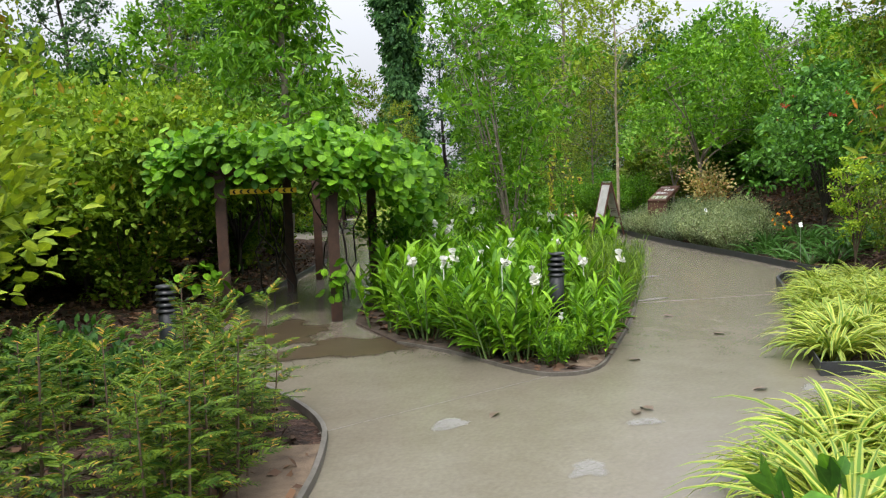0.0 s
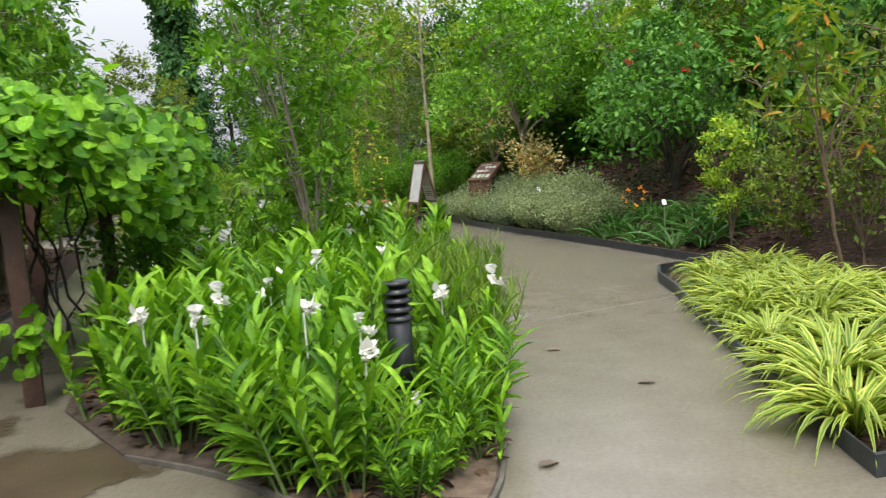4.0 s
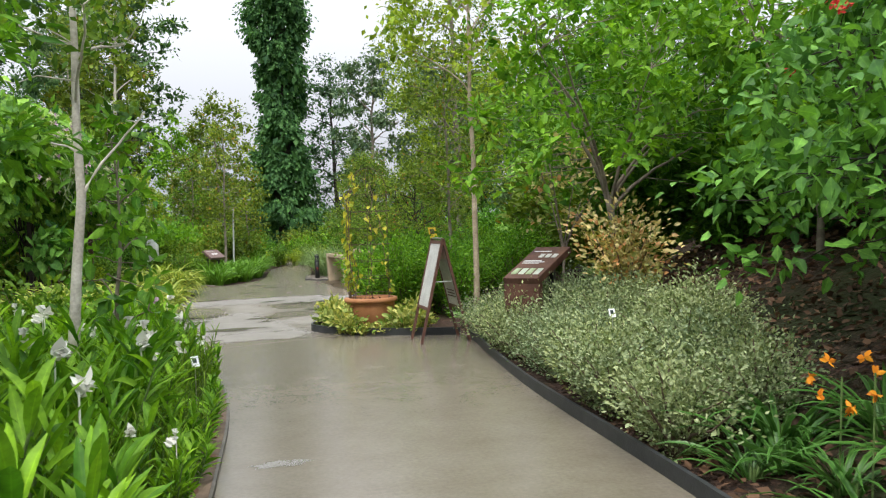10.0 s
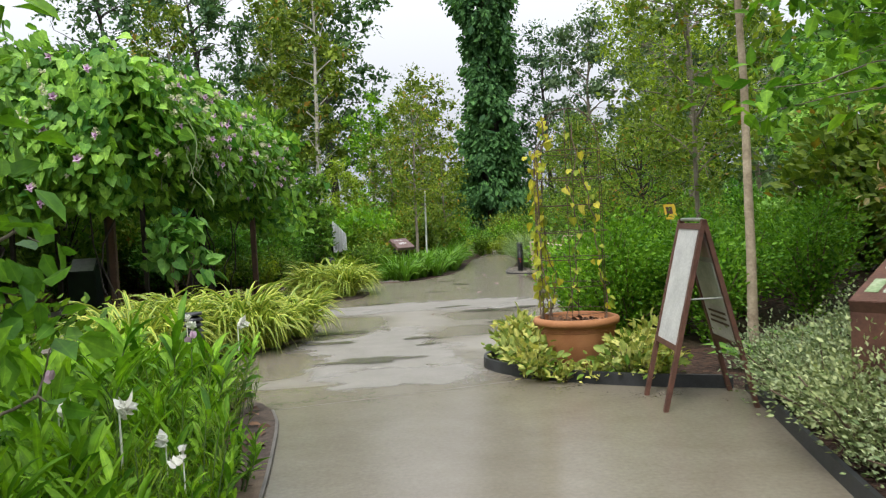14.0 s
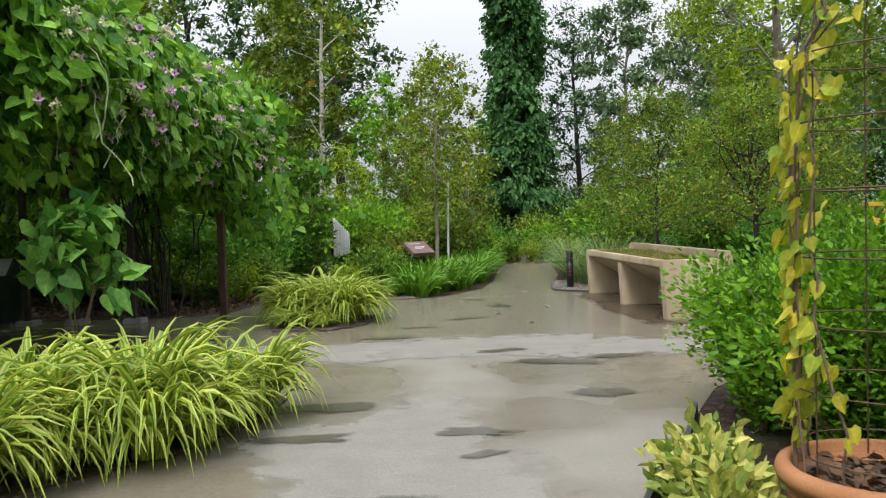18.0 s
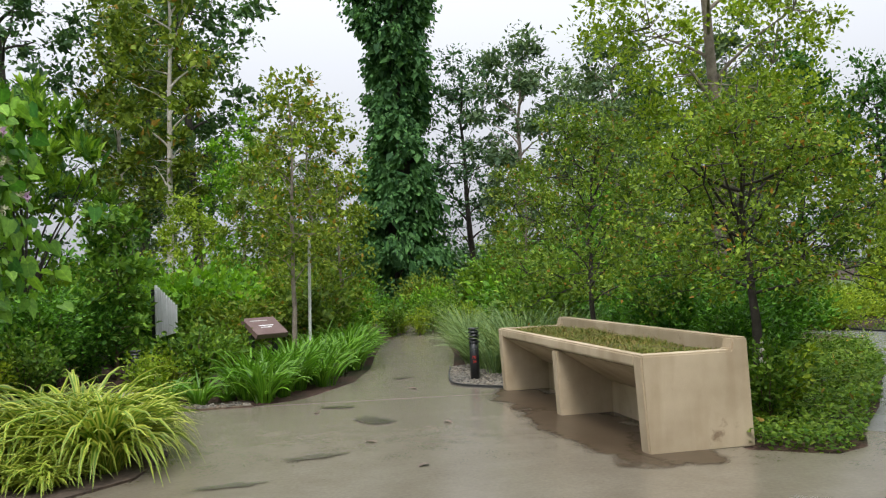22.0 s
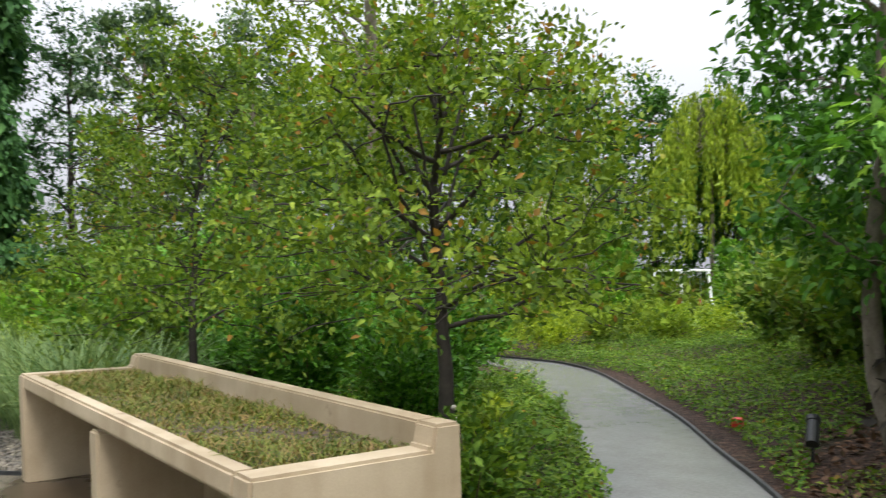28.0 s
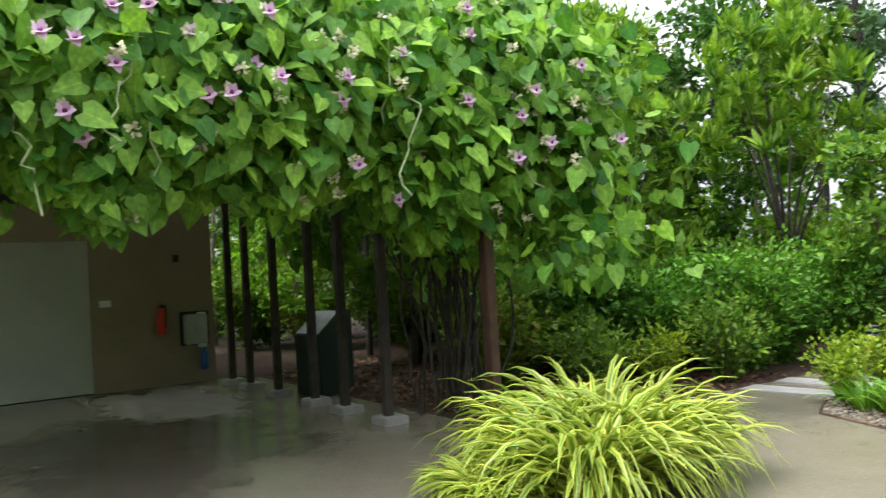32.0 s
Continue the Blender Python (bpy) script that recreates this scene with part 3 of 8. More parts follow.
# ---- the plan ----
EDGE_RIGHT = [(2.9, -6), (3.0, -1), (3.25, 1.6), (3.7, 2.9), (4.5, 3.5), (7.5, 3.0), (7.6, 3.75), (4.85, 4.42), (5.47, 5.6), (6.08, 6.65), (6.94, 8.1), (7.26, 8.72), (7.56, 9.08), (8.28, 9.12)]
EDGE_SLOPE = [(8.32, 9.2), (8.44, 10.4), (8.55, 11.6), (8.62, 12.7), (8.68, 13.9), (8.76, 15.1), (8.92, 16.5), (9.08, 17.7), (9.17, 18.5)]
EDGE_POT = [(9.1, 18.6), (8.26, 18.92), (7.62, 19.36), (7.32, 19.76), (7.27, 20.12), (7.5, 20.75), (7.8, 21.4), (8.1, 22.3), (8.5, 23.2), (9.2, 24.1), (10.2, 25.1)]
EDGE_PATH2 = [(11.1, 26.0), (11.88, 26.9), (12.92, 28.1), (13.85, 29.4), (14.8, 30.7), (16.0, 32.7), (16.9, 34.3), (17.3, 35.7), (17.0, 37.4), (15.8, 39.2), (13.6, 41.0)]
BACK_PATH2 = [(13.2, 40.2), (15.0, 38.4), (16.0, 36.9), (16.1, 35.6), (15.4, 34.1), (13.9, 31.4), (13.0, 30.2), (11.95, 28.7), (11.15, 27.72), (10.8, 27.15), (10.45, 26.98), (9.9, 27.3)]
EDGE_NORTH = [(9.9, 30.6), (9.45, 31.4), (8.7, 31.5), (8.2, 31.9), (8.15, 32.4), (8.35, 34.0), (8.64, 36.3), (8.85, 39.9), (9.6, 43.5), (9.6, 46), (8.2, 46), (8.2, 43.0), (7.4, 39.8), (7.15, 36.4), (7.05, 34.5), (6.78, 32.8), (6.18, 31.45), (5.6, 31.0), (4.95, 30.95), (4.28, 31.2), (4.0, 31.75), (3.95, 33.5)]
EDGE_WEST = [(3.0, 33.5), (2.95, 31.6), (2.75, 29.7), (2.2, 29.0), (-3.35, 29.0), (-3.35, 22.9), (1.0, 22.6), (1.9, 20.5), (1.95, 18), (1.7, 15), (1.1, 12.2), (0.3, 9.6), (0.28, 8), (0.35, 7.0), (0.75, 5.6), (1.1, 4.8), (1.26, 4.28), (1.28, 3.83), (1.14, 3.0), (0.85, 2.3), (0.3, 1.5), (-0.3, 0), (-0.5, -6)]
PAVED = EDGE_RIGHT + EDGE_SLOPE + EDGE_POT + EDGE_PATH2 + BACK_PATH2 + EDGE_NORTH + EDGE_WEST
ISLAND = smooth_line([(2.05, 6.62), (2.45, 6.05), (2.84, 5.2), (3.1, 4.99), (3.42, 5.1), (3.8, 5.7), (4.46, 6.9), (5.02, 8.05), (5.55, 9.2), (5.88, 10.5), (6.04, 11.9), (6.11, 13.3), (6.15, 14.6), (6.1, 15.8), (5.86, 17.4), (5.6, 18.5), (5.1, 19.2)], 3) + [(4.6, 19.7), (4.2, 19.4), (3.7, 17.5), (3.2, 15), (2.6, 12), (2.0, 9.6), (1.75, 7.8)]
STRAP_BED = [(3.1, 20.55), (3.5, 20.5), (4.05, 20.78), (4.75, 21.6), (5.05, 22.3), (5.12, 23.1), (4.5, 23.5), (3.7, 22.5), (3.1, 21.6)]
STRAP_BED2 = [(4.0, 27.1), (4.75, 27.05), (5.15, 27.6), (5.2, 28.5), (4.8, 29.15), (4.0, 29.1), (3.8, 28.0)]
KERB_Y = [-8, -1, 1.6, 3.0, 4.4, 6.65, 9.2, 12.7, 16.5, 18.5, 20.5, 22.3, 24.1, 26.95, 29.9, 33.3, 36.6, 44]
KERB_X = [3.2, 3.4, 4.0, 7.0, 8.4, 8.4, 8.5, 8.75, 9.0, 9.3, 9.4, 9.4, 9.9, 12.2, 14.5, 16.9, 18.2, 19]


def ground_z(x, y):
    """Height of the ground: level by the paths, a bank rising beyond the kerb."""
    x, y = np.asarray(x, float), np.asarray(y, float)
    s = np.clip(x - np.interp(y, KERB_Y, KERB_X) - 0.35, 0, None)
    k = np.interp(y, [-4, 2, 8, 18, 21, 25, 30, 36, 42], [0.1, 0.2, 0.42, 0.40, 0.16, 0.20, 0.16, 0.06, 0.0])
    z = -0.006 + 2.6 * np.tanh(k * s / 2.6)
    z = z + 0.05 * np.sin(1.7 * x + 0.6 * y) * np.sin(1.1 * y - 0.4 * x) * np.clip(s, 0, 1)
    return z


# ---- ground and paving ----
def build_ground():
    def axis(lo, hi, step, far):
        mid = np.arange(lo, hi + 1e-6, step)
        out = np.geomspace(1, far, 22)
        return np.concatenate([(lo - out)[::-1], mid, hi + out])
    gx, gy = axis(-10, 22, 0.25, 420), axis(-7, 47, 0.25, 420)
    xx, yy = np.meshgrid(gx, gy, indexing="ij")
    zz = ground_z(xx, yy)
    edge = np.full(xx.shape, 9.0)
    for (ax, ay), (bx, by) in zip(PAVED, PAVED[1:] + PAVED[:1]):
        u = np.clip(((xx - ax) * (bx - ax) + (yy - ay) * (by - ay)) / ((bx - ax) ** 2 + (by - ay) ** 2 + 1e-9), 0, 1)
        edge = np.minimum(edge, np.hypot(xx - ax - u * (bx - ax), yy - ay - u * (by - ay)))
    zz = np.where(inside(PAVED, xx, yy), np.where(edge > 0.4, -0.08, -0.006), zz)
    v = np.stack([xx, yy, zz], -1).reshape(-1, 3)
    i, j = np.meshgrid(np.arange(len(gx) - 1), np.arange(len(gy) - 1), indexing="ij")
    a = (i * len(gy) + j).ravel()
    b, c, d = a + len(gy), a + len(gy) + 1, a + 1
    f = np.concatenate([np.stack([a, b, c], -1), np.stack([a, c, d], -1)])
    ob = piece("ground", Geo().add(v, f).mesh("ground", M_GROUND))
    tagged(ob, "brown mulch and leaf litter over damp garden soil", "ground", kind="structure")


build_ground()
tagged(part("pavement", prism([(11.88, 26.93)] + EDGE_PATH2[2:] + BACK_PATH2[:9], -0.02, 0.004), M_CONC2), "pale grey concrete side path curving away", "path", kind="structure")
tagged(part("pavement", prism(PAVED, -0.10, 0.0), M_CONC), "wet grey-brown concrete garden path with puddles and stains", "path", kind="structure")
tagged(part("planting_bed", prism(ISLAND, -0.05, 0.022), M_SOIL), "dark damp soil of the planting island", "soil", kind="structure")
for bed in (STRAP_BED, STRAP_BED2):
    tagged(part("planting_bed", prism(bed, -0.05, 0.02), M_SOIL), "dark damp soil under striped grass", "soil", kind="structure")
M_SAND = surface("sandy_soil", (0.085, 0.058, 0.038), (0.19, 0.135, 0.09), 7, 0.9, 0, 90, 0.9)
margin = [(a - 0.13, b + 0.07) for a, b in ISLAND[12:42]]
tagged(part("planting_bed", strip(margin, 0.24, -0.03, 0.025), M_SAND), "bare sandy soil along the island's edging", "soil", kind="structure")
tagged(part("planting_bed", prism([(1.26, 3.86), (1.13, 3.0), (0.84, 2.3), (0.5, 2.0), (0.62, 2.6), (0.78, 3.2), (0.92, 3.9)], -0.03, 0.012), M_SAND), "bare sandy soil inside the curved edging", "soil", kind="structure")
for line, name in ((EDGE_SLOPE, "kerb"), (EDGE_POT[:8], "kerb"), ([(7.6, 3.75)] + EDGE_RIGHT[7:14], "kerb"), (EDGE_PATH2[1:9], "kerb")):
    tagged(part(name, strip(line if line[0][1] < 4 else smooth_line(line, 3), 0.03, -0.05, 0.035 if line[0][1] > 26 else 0.10), M_KERB), "black plastic edging along the planted bank", "kerb", kind="structure")
tagged(part("kerb", strip(ISLAND[:46], 0.02, -0.05, 0.028), M_EDGE), "thin grey metal edging round the planting island", "kerb", kind="structure")
tagged(part("kerb", strip(smooth_line([(1.7, 15), (1.1, 12.2), (0.3, 9.6), (0.26, 8.0), (0.35, 7.0)], 4), 0.05, -0.05, 0.06), M_KERB), "black edging along the path under the pergola", "kerb", kind="structure")
tagged(part("kerb", strip(smooth_line([(8.72, 31.4), (8.2, 31.85), (8.12, 32.45), (8.3, 34.0)], 5), 0.018, -0.05, 0.03), M_KERB), "thin dark edging round the gravel", "kerb", kind="structure")
tagged(part("kerb", strip(smooth_line(EDGE_WEST[-10:-3], 3), 0.03, -0.05, 0.05), M_EDGE), "thin grey edging curving round the planted bed", "kerb", kind="structure")


# ---- plants ----
def crown_geo(rng, height, base, radius, trunk_r, fork, limbs, clumps, per, size, form="diamond", shape="round", puff=0.3, lean=0.0, leader=0.0, droop=0.0, flat=0.7, curl=0.06, inner=1.3, bough=0.5, sweep=(1.15, 0.85)):
    """A trunk that forks into wavy limbs; each ends in puffs of leaves, open between them: two Geos."""
    wood, crown = Geo(), Geo()
    up = np.array([0, 0, 1.0])

    def prof(q):
        return {"round": np.sqrt(max(0.06, 1 - (1.75 * q - 0.8) ** 2)), "cone": 1.05 - 0.95 * q, "column": 0.95 - 0.35 * q * q, "vase": 0.45 + 0.6 * q, "dome": np.sqrt(max(0.06, 1.02 - q * q)), "spindle": 0.35 + 0.65 * math.sin(math.pi * min(1, 0.12 + 0.8 * q))}[shape]
    top = height * leader if leader else fork
    s = np.linspace(0, 1, 10)
    wave = np.cumsum(rng.normal(0, curl * top / 10, (10, 2)), 0)
    wave[0] = 0
    trunk = np.stack([wave[:, 0] + lean * top * s, wave[:, 1], s * top], -1)
    tube(wood, trunk, trunk_r * (1.12 - (0.85 if leader else 0.35) * s ** 0.8), 8)
    nodes = [trunk[5:]] if leader else [trunk[8:]]
    for i in range(limbs):
        q = (0.17 + 0.618 * i) % 1.0
        z0 = fork + (top - fork) * (i + 0.3) / limbs * 0.9 if leader else fork * rng.uniform(0.82, 1.0)
        c = np.array([np.interp(z0, trunk[:, 2], trunk[:, 0]), np.interp(z0, trunk[:, 2], trunk[:, 1]), z0])
        zt = max(z0 + 0.15 * radius, base + (height - base) * (0.15 + 0.72 * q)) if not leader else z0 + radius * rng.uniform(0.15, 0.7)
        az = 2.4 * i + rng.uniform(-0.4, 0.4)
        r = radius * prof(np.clip((zt - base) / (height - base), 0, 1)) * rng.uniform(0.55, 0.8)
        u = np.linspace(0, 1, 9)[:, None]
        line = c + np.array([math.cos(az), math.sin(az), 0]) * r * u ** sweep[0] + up * (zt - z0) * u ** sweep[1]
        line += np.cumsum(rng.normal(0, curl * r * 0.45, (9, 3)), 0) * u
        tube(wood, line, np.linspace(trunk_r * (0.3 if leader else bough), 0.007, 9), 6)
        nodes.append(line[2:])
    nodes = np.concatenate(nodes)
    cs = []
    for k in range(clumps):
        q = (k + 0.5) / clumps
        az = 2.4 * k + rng.uniform(-0.5, 0.5)
        r = radius * prof(q) * math.sqrt(rng.uniform(0.12, 1.0))
        c = np.array([r * math.cos(az) + lean * height * q, r * math.sin(az), base + (height - base) * q + rng.normal(0, 0.04 * height)])
        gap = np.linalg.norm((nodes - c) * [1, 1, 1.4], axis=1) + 2.0 * np.clip(nodes[:, 2] - c[2] - 0.1, 0, None)
        a = nodes[gap.argmin()]
        if np.linalg.norm(c - a) > 1.1 * radius:
            c = a + (c - a) * 0.6
        u = np.linspace(0, 1, 5)[:, None]
        line = a + (c - a) * u + rng.normal(0, 0.05, (5, 3)) * np.linalg.norm(c - a) * u * (1 - u) * 3
        tube(wood, line, np.linspace(max(0.006, 0.1 * trunk_r), 0.003, 5), 4)
        cs.append(c)
    cs = np.repeat(cs, per, 0)
    n = len(cs)
    pr = np.repeat(puff * rng.uniform(0.6, 1.4, clumps), per)
    v = unit(rng.normal(0, 1, (n, 3)) + [0, 0, 0.3])
    p = cs + v * (pr * (0.35 + 0.75 * rng.uniform(0, 1, n) ** 0.6))[:, None] * [1, 1, 0.7]
    d = unit(v * 0.9 + rng.normal(0, 0.5, (n, 3)) + [0, 0, 0.1 - droop])
    leaves(crown, rng, p, d, size * rng.uniform(0.6, 1.35, n), form, flat)
    core = slice(0, n, 3)
    q = cs[core] + v[core] * (pr[core] * 0.55 * rng.uniform(0, 1, len(cs[core])) ** 0.5)[:, None] * [1, 1, 0.7]
    leaves(crown, rng, q, rng.normal(0, 1, q.shape), size * inner * rng.uniform(0.8, 1.3, len(q)), "diamond", 0.9)
    return wood, crown


def crown_tree(name, seed, label, bark, leaf, group="", at=(0, 0, 0), rz=0.0, scale=1.0, category="tree", **kw):
    wood, crown = crown_geo(np.random.default_rng(seed), **kw)
    t = thing(name, label, category, group, at=at, rz=rz, scale=scale)
    piece("trunk", wood.mesh("trunk", bark), t)
    piece("crown", crown.mesh("crown", leaf), t)
    return t


def bush_geo(rng, height, radius, n, size, form="diamond", stems=7, shell=0.55, flat=0.6, up=0.5, inner=1.2):
    """Stems from one root, and leaves mostly near an uneven outer shell."""
    wood, crown = Geo(), Geo()
    tips = []
    for i in range(stems):
        az, r = 2.4 * i + rng.uniform(-0.4, 0.4), radius * math.sqrt((i + 0.6) / stems) * rng.uniform(0.6, 1.0)
        tip = np.array([r * math.cos(az), r * math.sin(az), height * rng.uniform(0.62, 1.0) * (1 - 0.3 * (r / radius) ** 2)])
        u = np.linspace(0, 1, 5)[:, None]
        line = tip * u * [1, 1, 0] * u ** 0.4 + tip * u * [0, 0, 1] + rng.normal(0, 0.02 * height, (5, 3)) * u
        tube(wood, line, np.linspace(0.014 * height ** 0.5, 0.003, 5), 5)
        tips.append(line)
    k = rng.integers(0, stems, n)
    u = rng.uniform(0, 1, n) ** shell
    t = np.array(tips)
    idx = np.clip(u * 4, 0, 3.999)
    lo = idx.astype(int)
    p = t[k, lo] + (t[k, lo + 1] - t[k, lo]) * (idx - lo)[:, None]
    ball = rng.uniform(0.7, 1.3, stems)[k]
    off = unit(rng.normal(0, 1, (n, 3)) + [0, 0, 0.25]) * [1, 1, 0.75] * (radius * 0.42 * ball * (0.35 + 0.7 * u) * (0.45 + 0.65 * rng.uniform(0, 1, n) ** 0.6))[:, None]
    p = p + off
    p[:, 2] = np.abs(p[:, 2]) + 0.01
    d = unit(p * [1, 1, 0] / (radius + 1e-6) * 0.8 + unit(off) * 0.6 + rng.normal(0, 0.4, (n, 3)) + [0, 0, up])
    leaves(crown, rng, p, d, size * rng.uniform(0.6, 1.3, n), form, flat)
    m = n // 4
    q = (p - off * rng.uniform(0.5, 1.0, (n, 1)))[:m]
    q[:, 2] = np.abs(q[:, 2]) + 0.01
    leaves(crown, rng, q, rng.normal(0, 1, (m, 3)), size * inner * rng.uniform(0.7, 1.2, m), "diamond", 0.9)
    return wood, crown


def make_bush(name, seed, label, category, leaf, group="", at=(0, 0, 0), rz=0.0, scale=1.0, bark=None, **kw):
    rng = np.random.default_rng(seed)
    wood, crown = bush_geo(rng, **kw)
    t = thing(name, label, category, group, at=at, rz=rz, scale=scale)
    tagged(piece("branchwork", wood.mesh("branchwork", bark or M_TWIG), t), kind="stuff")
    tagged(piece("foliage", crown.mesh("foliage", leaf), t), kind="stuff")
    return t


def scatter(poly, n, gap, rng, tries=6000):
    """Points in an outline, no two nearer than gap."""
    poly = np.array(poly)
    lo, hi = poly.min(0), poly.max(0)
    out = []
    for _ in range(tries):
        q = rng.uniform(lo, hi)
        if len(out) >= n:
            break
        if inside(poly, q[0:1], q[1:2])[0] and all((q[0] - a) ** 2 + (q[1] - b) ** 2 > gap * gap for a, b in out):
            out.append((float(q[0]), float(q[1])))
    return out


def spot(x, y, rz=0.0, s=1.0, sink=0.01, sz=None, z=None):
    """A pose on the ground."""
    zz = float(ground_z(x, y)) - sink if z is None else z
    return Matrix.LocRotScale((x, y, zz), Euler((0, 0, radians(rz))), (s, s, sz or s))


def set_out(kinds, points, rng, smin=0.85, smax=1.2, z=None, sink=0.01, tall=1.0, skip=None):
    """Copies of the kinds at the points; the first of each kind moves to the first points."""
    for i, (x, y) in enumerate(points):
        k, s = kinds[i % len(kinds)], 1.0
        a, s = rng.uniform(0, 360), rng.uniform(smin, smax)
        m = spot(x, y, a, s, sink, s * tall, z)
        if i < len(kinds):
            k.matrix_basis = m
        elif skip is None or not inside(skip, [x], [y])[0]:
            copy_thing(k, m)


def ginger(seed, stalks, flower):
    rng = np.random.default_rng(seed)
    t = thing("ginger_lily", "lush green ginger lily clump with white butterfly flowers" if flower else "lush green ginger lily clump with long pointed leaves", "flower" if flower else "plant", "ginger lilies on the island")
    stem, leaf, heads = Geo(), Geo(), []
    for _ in range(stalks):
        az, r = rng.uniform(0, 6.28), rng.uniform(0.02, 0.24)
        b = np.array([r * math.cos(az), r * math.sin(az), 0])
        h = rng.uniform(0.28, 0.62)
        tip = b + [0.34 * h * math.cos(az), 0.34 * h * math.sin(az), h]
        line = b + (tip - b) * np.linspace(0, 1, 4)[:, None]
        tube(stem, line, [0.010, 0.009, 0.007, 0.004], 5)
        n = 16
        u = np.linspace(0.24, 1.0, n)
        side = rng.uniform(0, 6.28) + np.arange(n) * np.pi + rng.normal(0, 0.25, n)
        blades(leaf, rng, b + (tip - b) * u[:, None], side, rng.uniform(0.15, 0.27, n), rng.uniform(0.6, 1.45, n) * (1.15 - 0.75 * u), rng.uniform(1.1, 2.2, n) * (1.2 - 0.7 * u), rng.uniform(0.034, 0.054, n), 4, "lance", 0.6)
        if flower and h > 0.4 and len(heads) < 2:
            heads.append(tip)
    tagged(piece("stalk_tuft", stem.mesh("stalk_tuft", M_STEM), t), kind="stuff")
    tagged(piece("foliage", leaf.mesh("foliage", L_GINGER), t), kind="stuff")
    for tip in heads:
        petal = Geo()
        for k in range(3):
            c = tip + rng.normal(0, 0.032, 3) + [0, 0, 0.27]
            out = rng.normal(0, 1, 3) * [1, 1, 0.2]
            leaves(petal, rng, np.repeat(c[None], 4, 0), out + rng.normal(0, 0.8, (4, 3)) + [0, 0, 0.2], 0.075 * rng.uniform(0.7, 1.2, 4), "heart", 0.3)
        tube(petal, [tip, tip + [0, 0, 0.25]], [0.006, 0.005], 5)
        piece("flower", petal.mesh("flower", M_PETALW), t, "white butterfly-shaped flower")
    return t


def strap_clump(name, seed, n, length, mat, label, category, group, width=0.026, th=(0.15, 0.7), over=(1.3, 2.3), r=0.1):
    rng = np.random.default_rng(seed)
    t = thing(name, label, category, group)
    g = Geo()
    az = rng.uniform(0, 6.28, n)
    rr = rng.uniform(0, r, n)
    base = np.stack([rr * np.cos(az), rr * np.sin(az), 0 * az], -1)
    blades(g, rng, base, az + rng.normal(0, 0.4, n), length * rng.uniform(0.6, 1.15, n), rng.uniform(*th, n), rng.uniform(*over, n), width * rng.uniform(0.75, 1.2, n), 6, "strap")
    tagged(piece("foliage", g.mesh("foliage", mat), t), kind="stuff")
    s = Geo()
    for k in range(7):
        q = rng.uniform(-0.7, 0.7, 2) * r
        tube(s, [(q[0], q[1], -0.02), (q[0], q[1], 0.06), (q[0] * 1.2, q[1] * 1.2, 0.11)], [0.016, 0.014, 0.006], 5)
    tagged(piece("leaf_base", s.mesh("leaf_base", M_STEM), t), kind="stuff")
    return t


def feather_shrub(seed):
    rng = np.random.default_rng(seed)
    t = thing("feathery_shrub", "feathery upright green shrub with rusty young tips", "shrub", "feathery shrubs in the bed")
    wood, leaf = Geo(), Geo()
    for i in range(4):
        az, r = 2.4 * i + rng.uniform(-0.4, 0.4), rng.uniform(0.05, 0.24)
        h = rng.uniform(0.5, 0.92)
        b = np.array([r * math.cos(az), r * math.sin(az), 0])
        top = b * 1.35 + [0, 0, h]
        line = b + (top - b) * np.linspace(0, 1, 4)[:, None]
        tube(wood, line, [0.008, 0.007, 0.005, 0.003], 5)
        for k in range(17):
            u = 0.22 + 0.78 * k / 16
            c = b + (top - b) * u
            fa = 2.4 * k + rng.uniform(-0.3, 0.3)
            ln = rng.uniform(0.19, 0.27) * (1.15 - 0.4 * u)
            el = rng.uniform(0.05, 0.4) + 0.7 * u ** 3
            d = np.array([math.cos(fa) * math.cos(el), math.sin(fa) * math.cos(el), math.sin(el)])
            s = np.linspace(0.12, 1, 12)
            mid = c + s[:, None] * d * ln - (0.2 * ln * s ** 2)[:, None] * [0, 0, 1]
            sd = unit(np.cross(d, [0, 0, 1.0]))
            for sg in (-1, 1):
                leaves(leaf, rng, mid, sg * sd[None] + d * 0.7 + rng.normal(0, 0.1, (12, 3)), 0.062 * (1.15 - 0.6 * s), "lance", 2.6)
    tagged(piece("branchwork", wood.mesh("branchwork", M_TWIG), t), kind="stuff")
    tagged(piece("foliage", leaf.mesh("foliage", L_FERN), t), kind="stuff")
    return t


R = np.random.default_rng(7)
R2 = np.random.default_rng(8)
SHOOT_BED = [(3.62, 6.25), (3.85, 6.4), (4.2, 7.0), (4.55, 7.75), (4.75, 8.2), (4.35, 8.35), (3.95, 7.5), (3.5, 6.6)]

GRASSY = [(4.0, 7.0), (4.9, 7.6), (5.7, 9.4), (5.55, 9.75), (4.8, 9.75), (4.2, 8.7)]

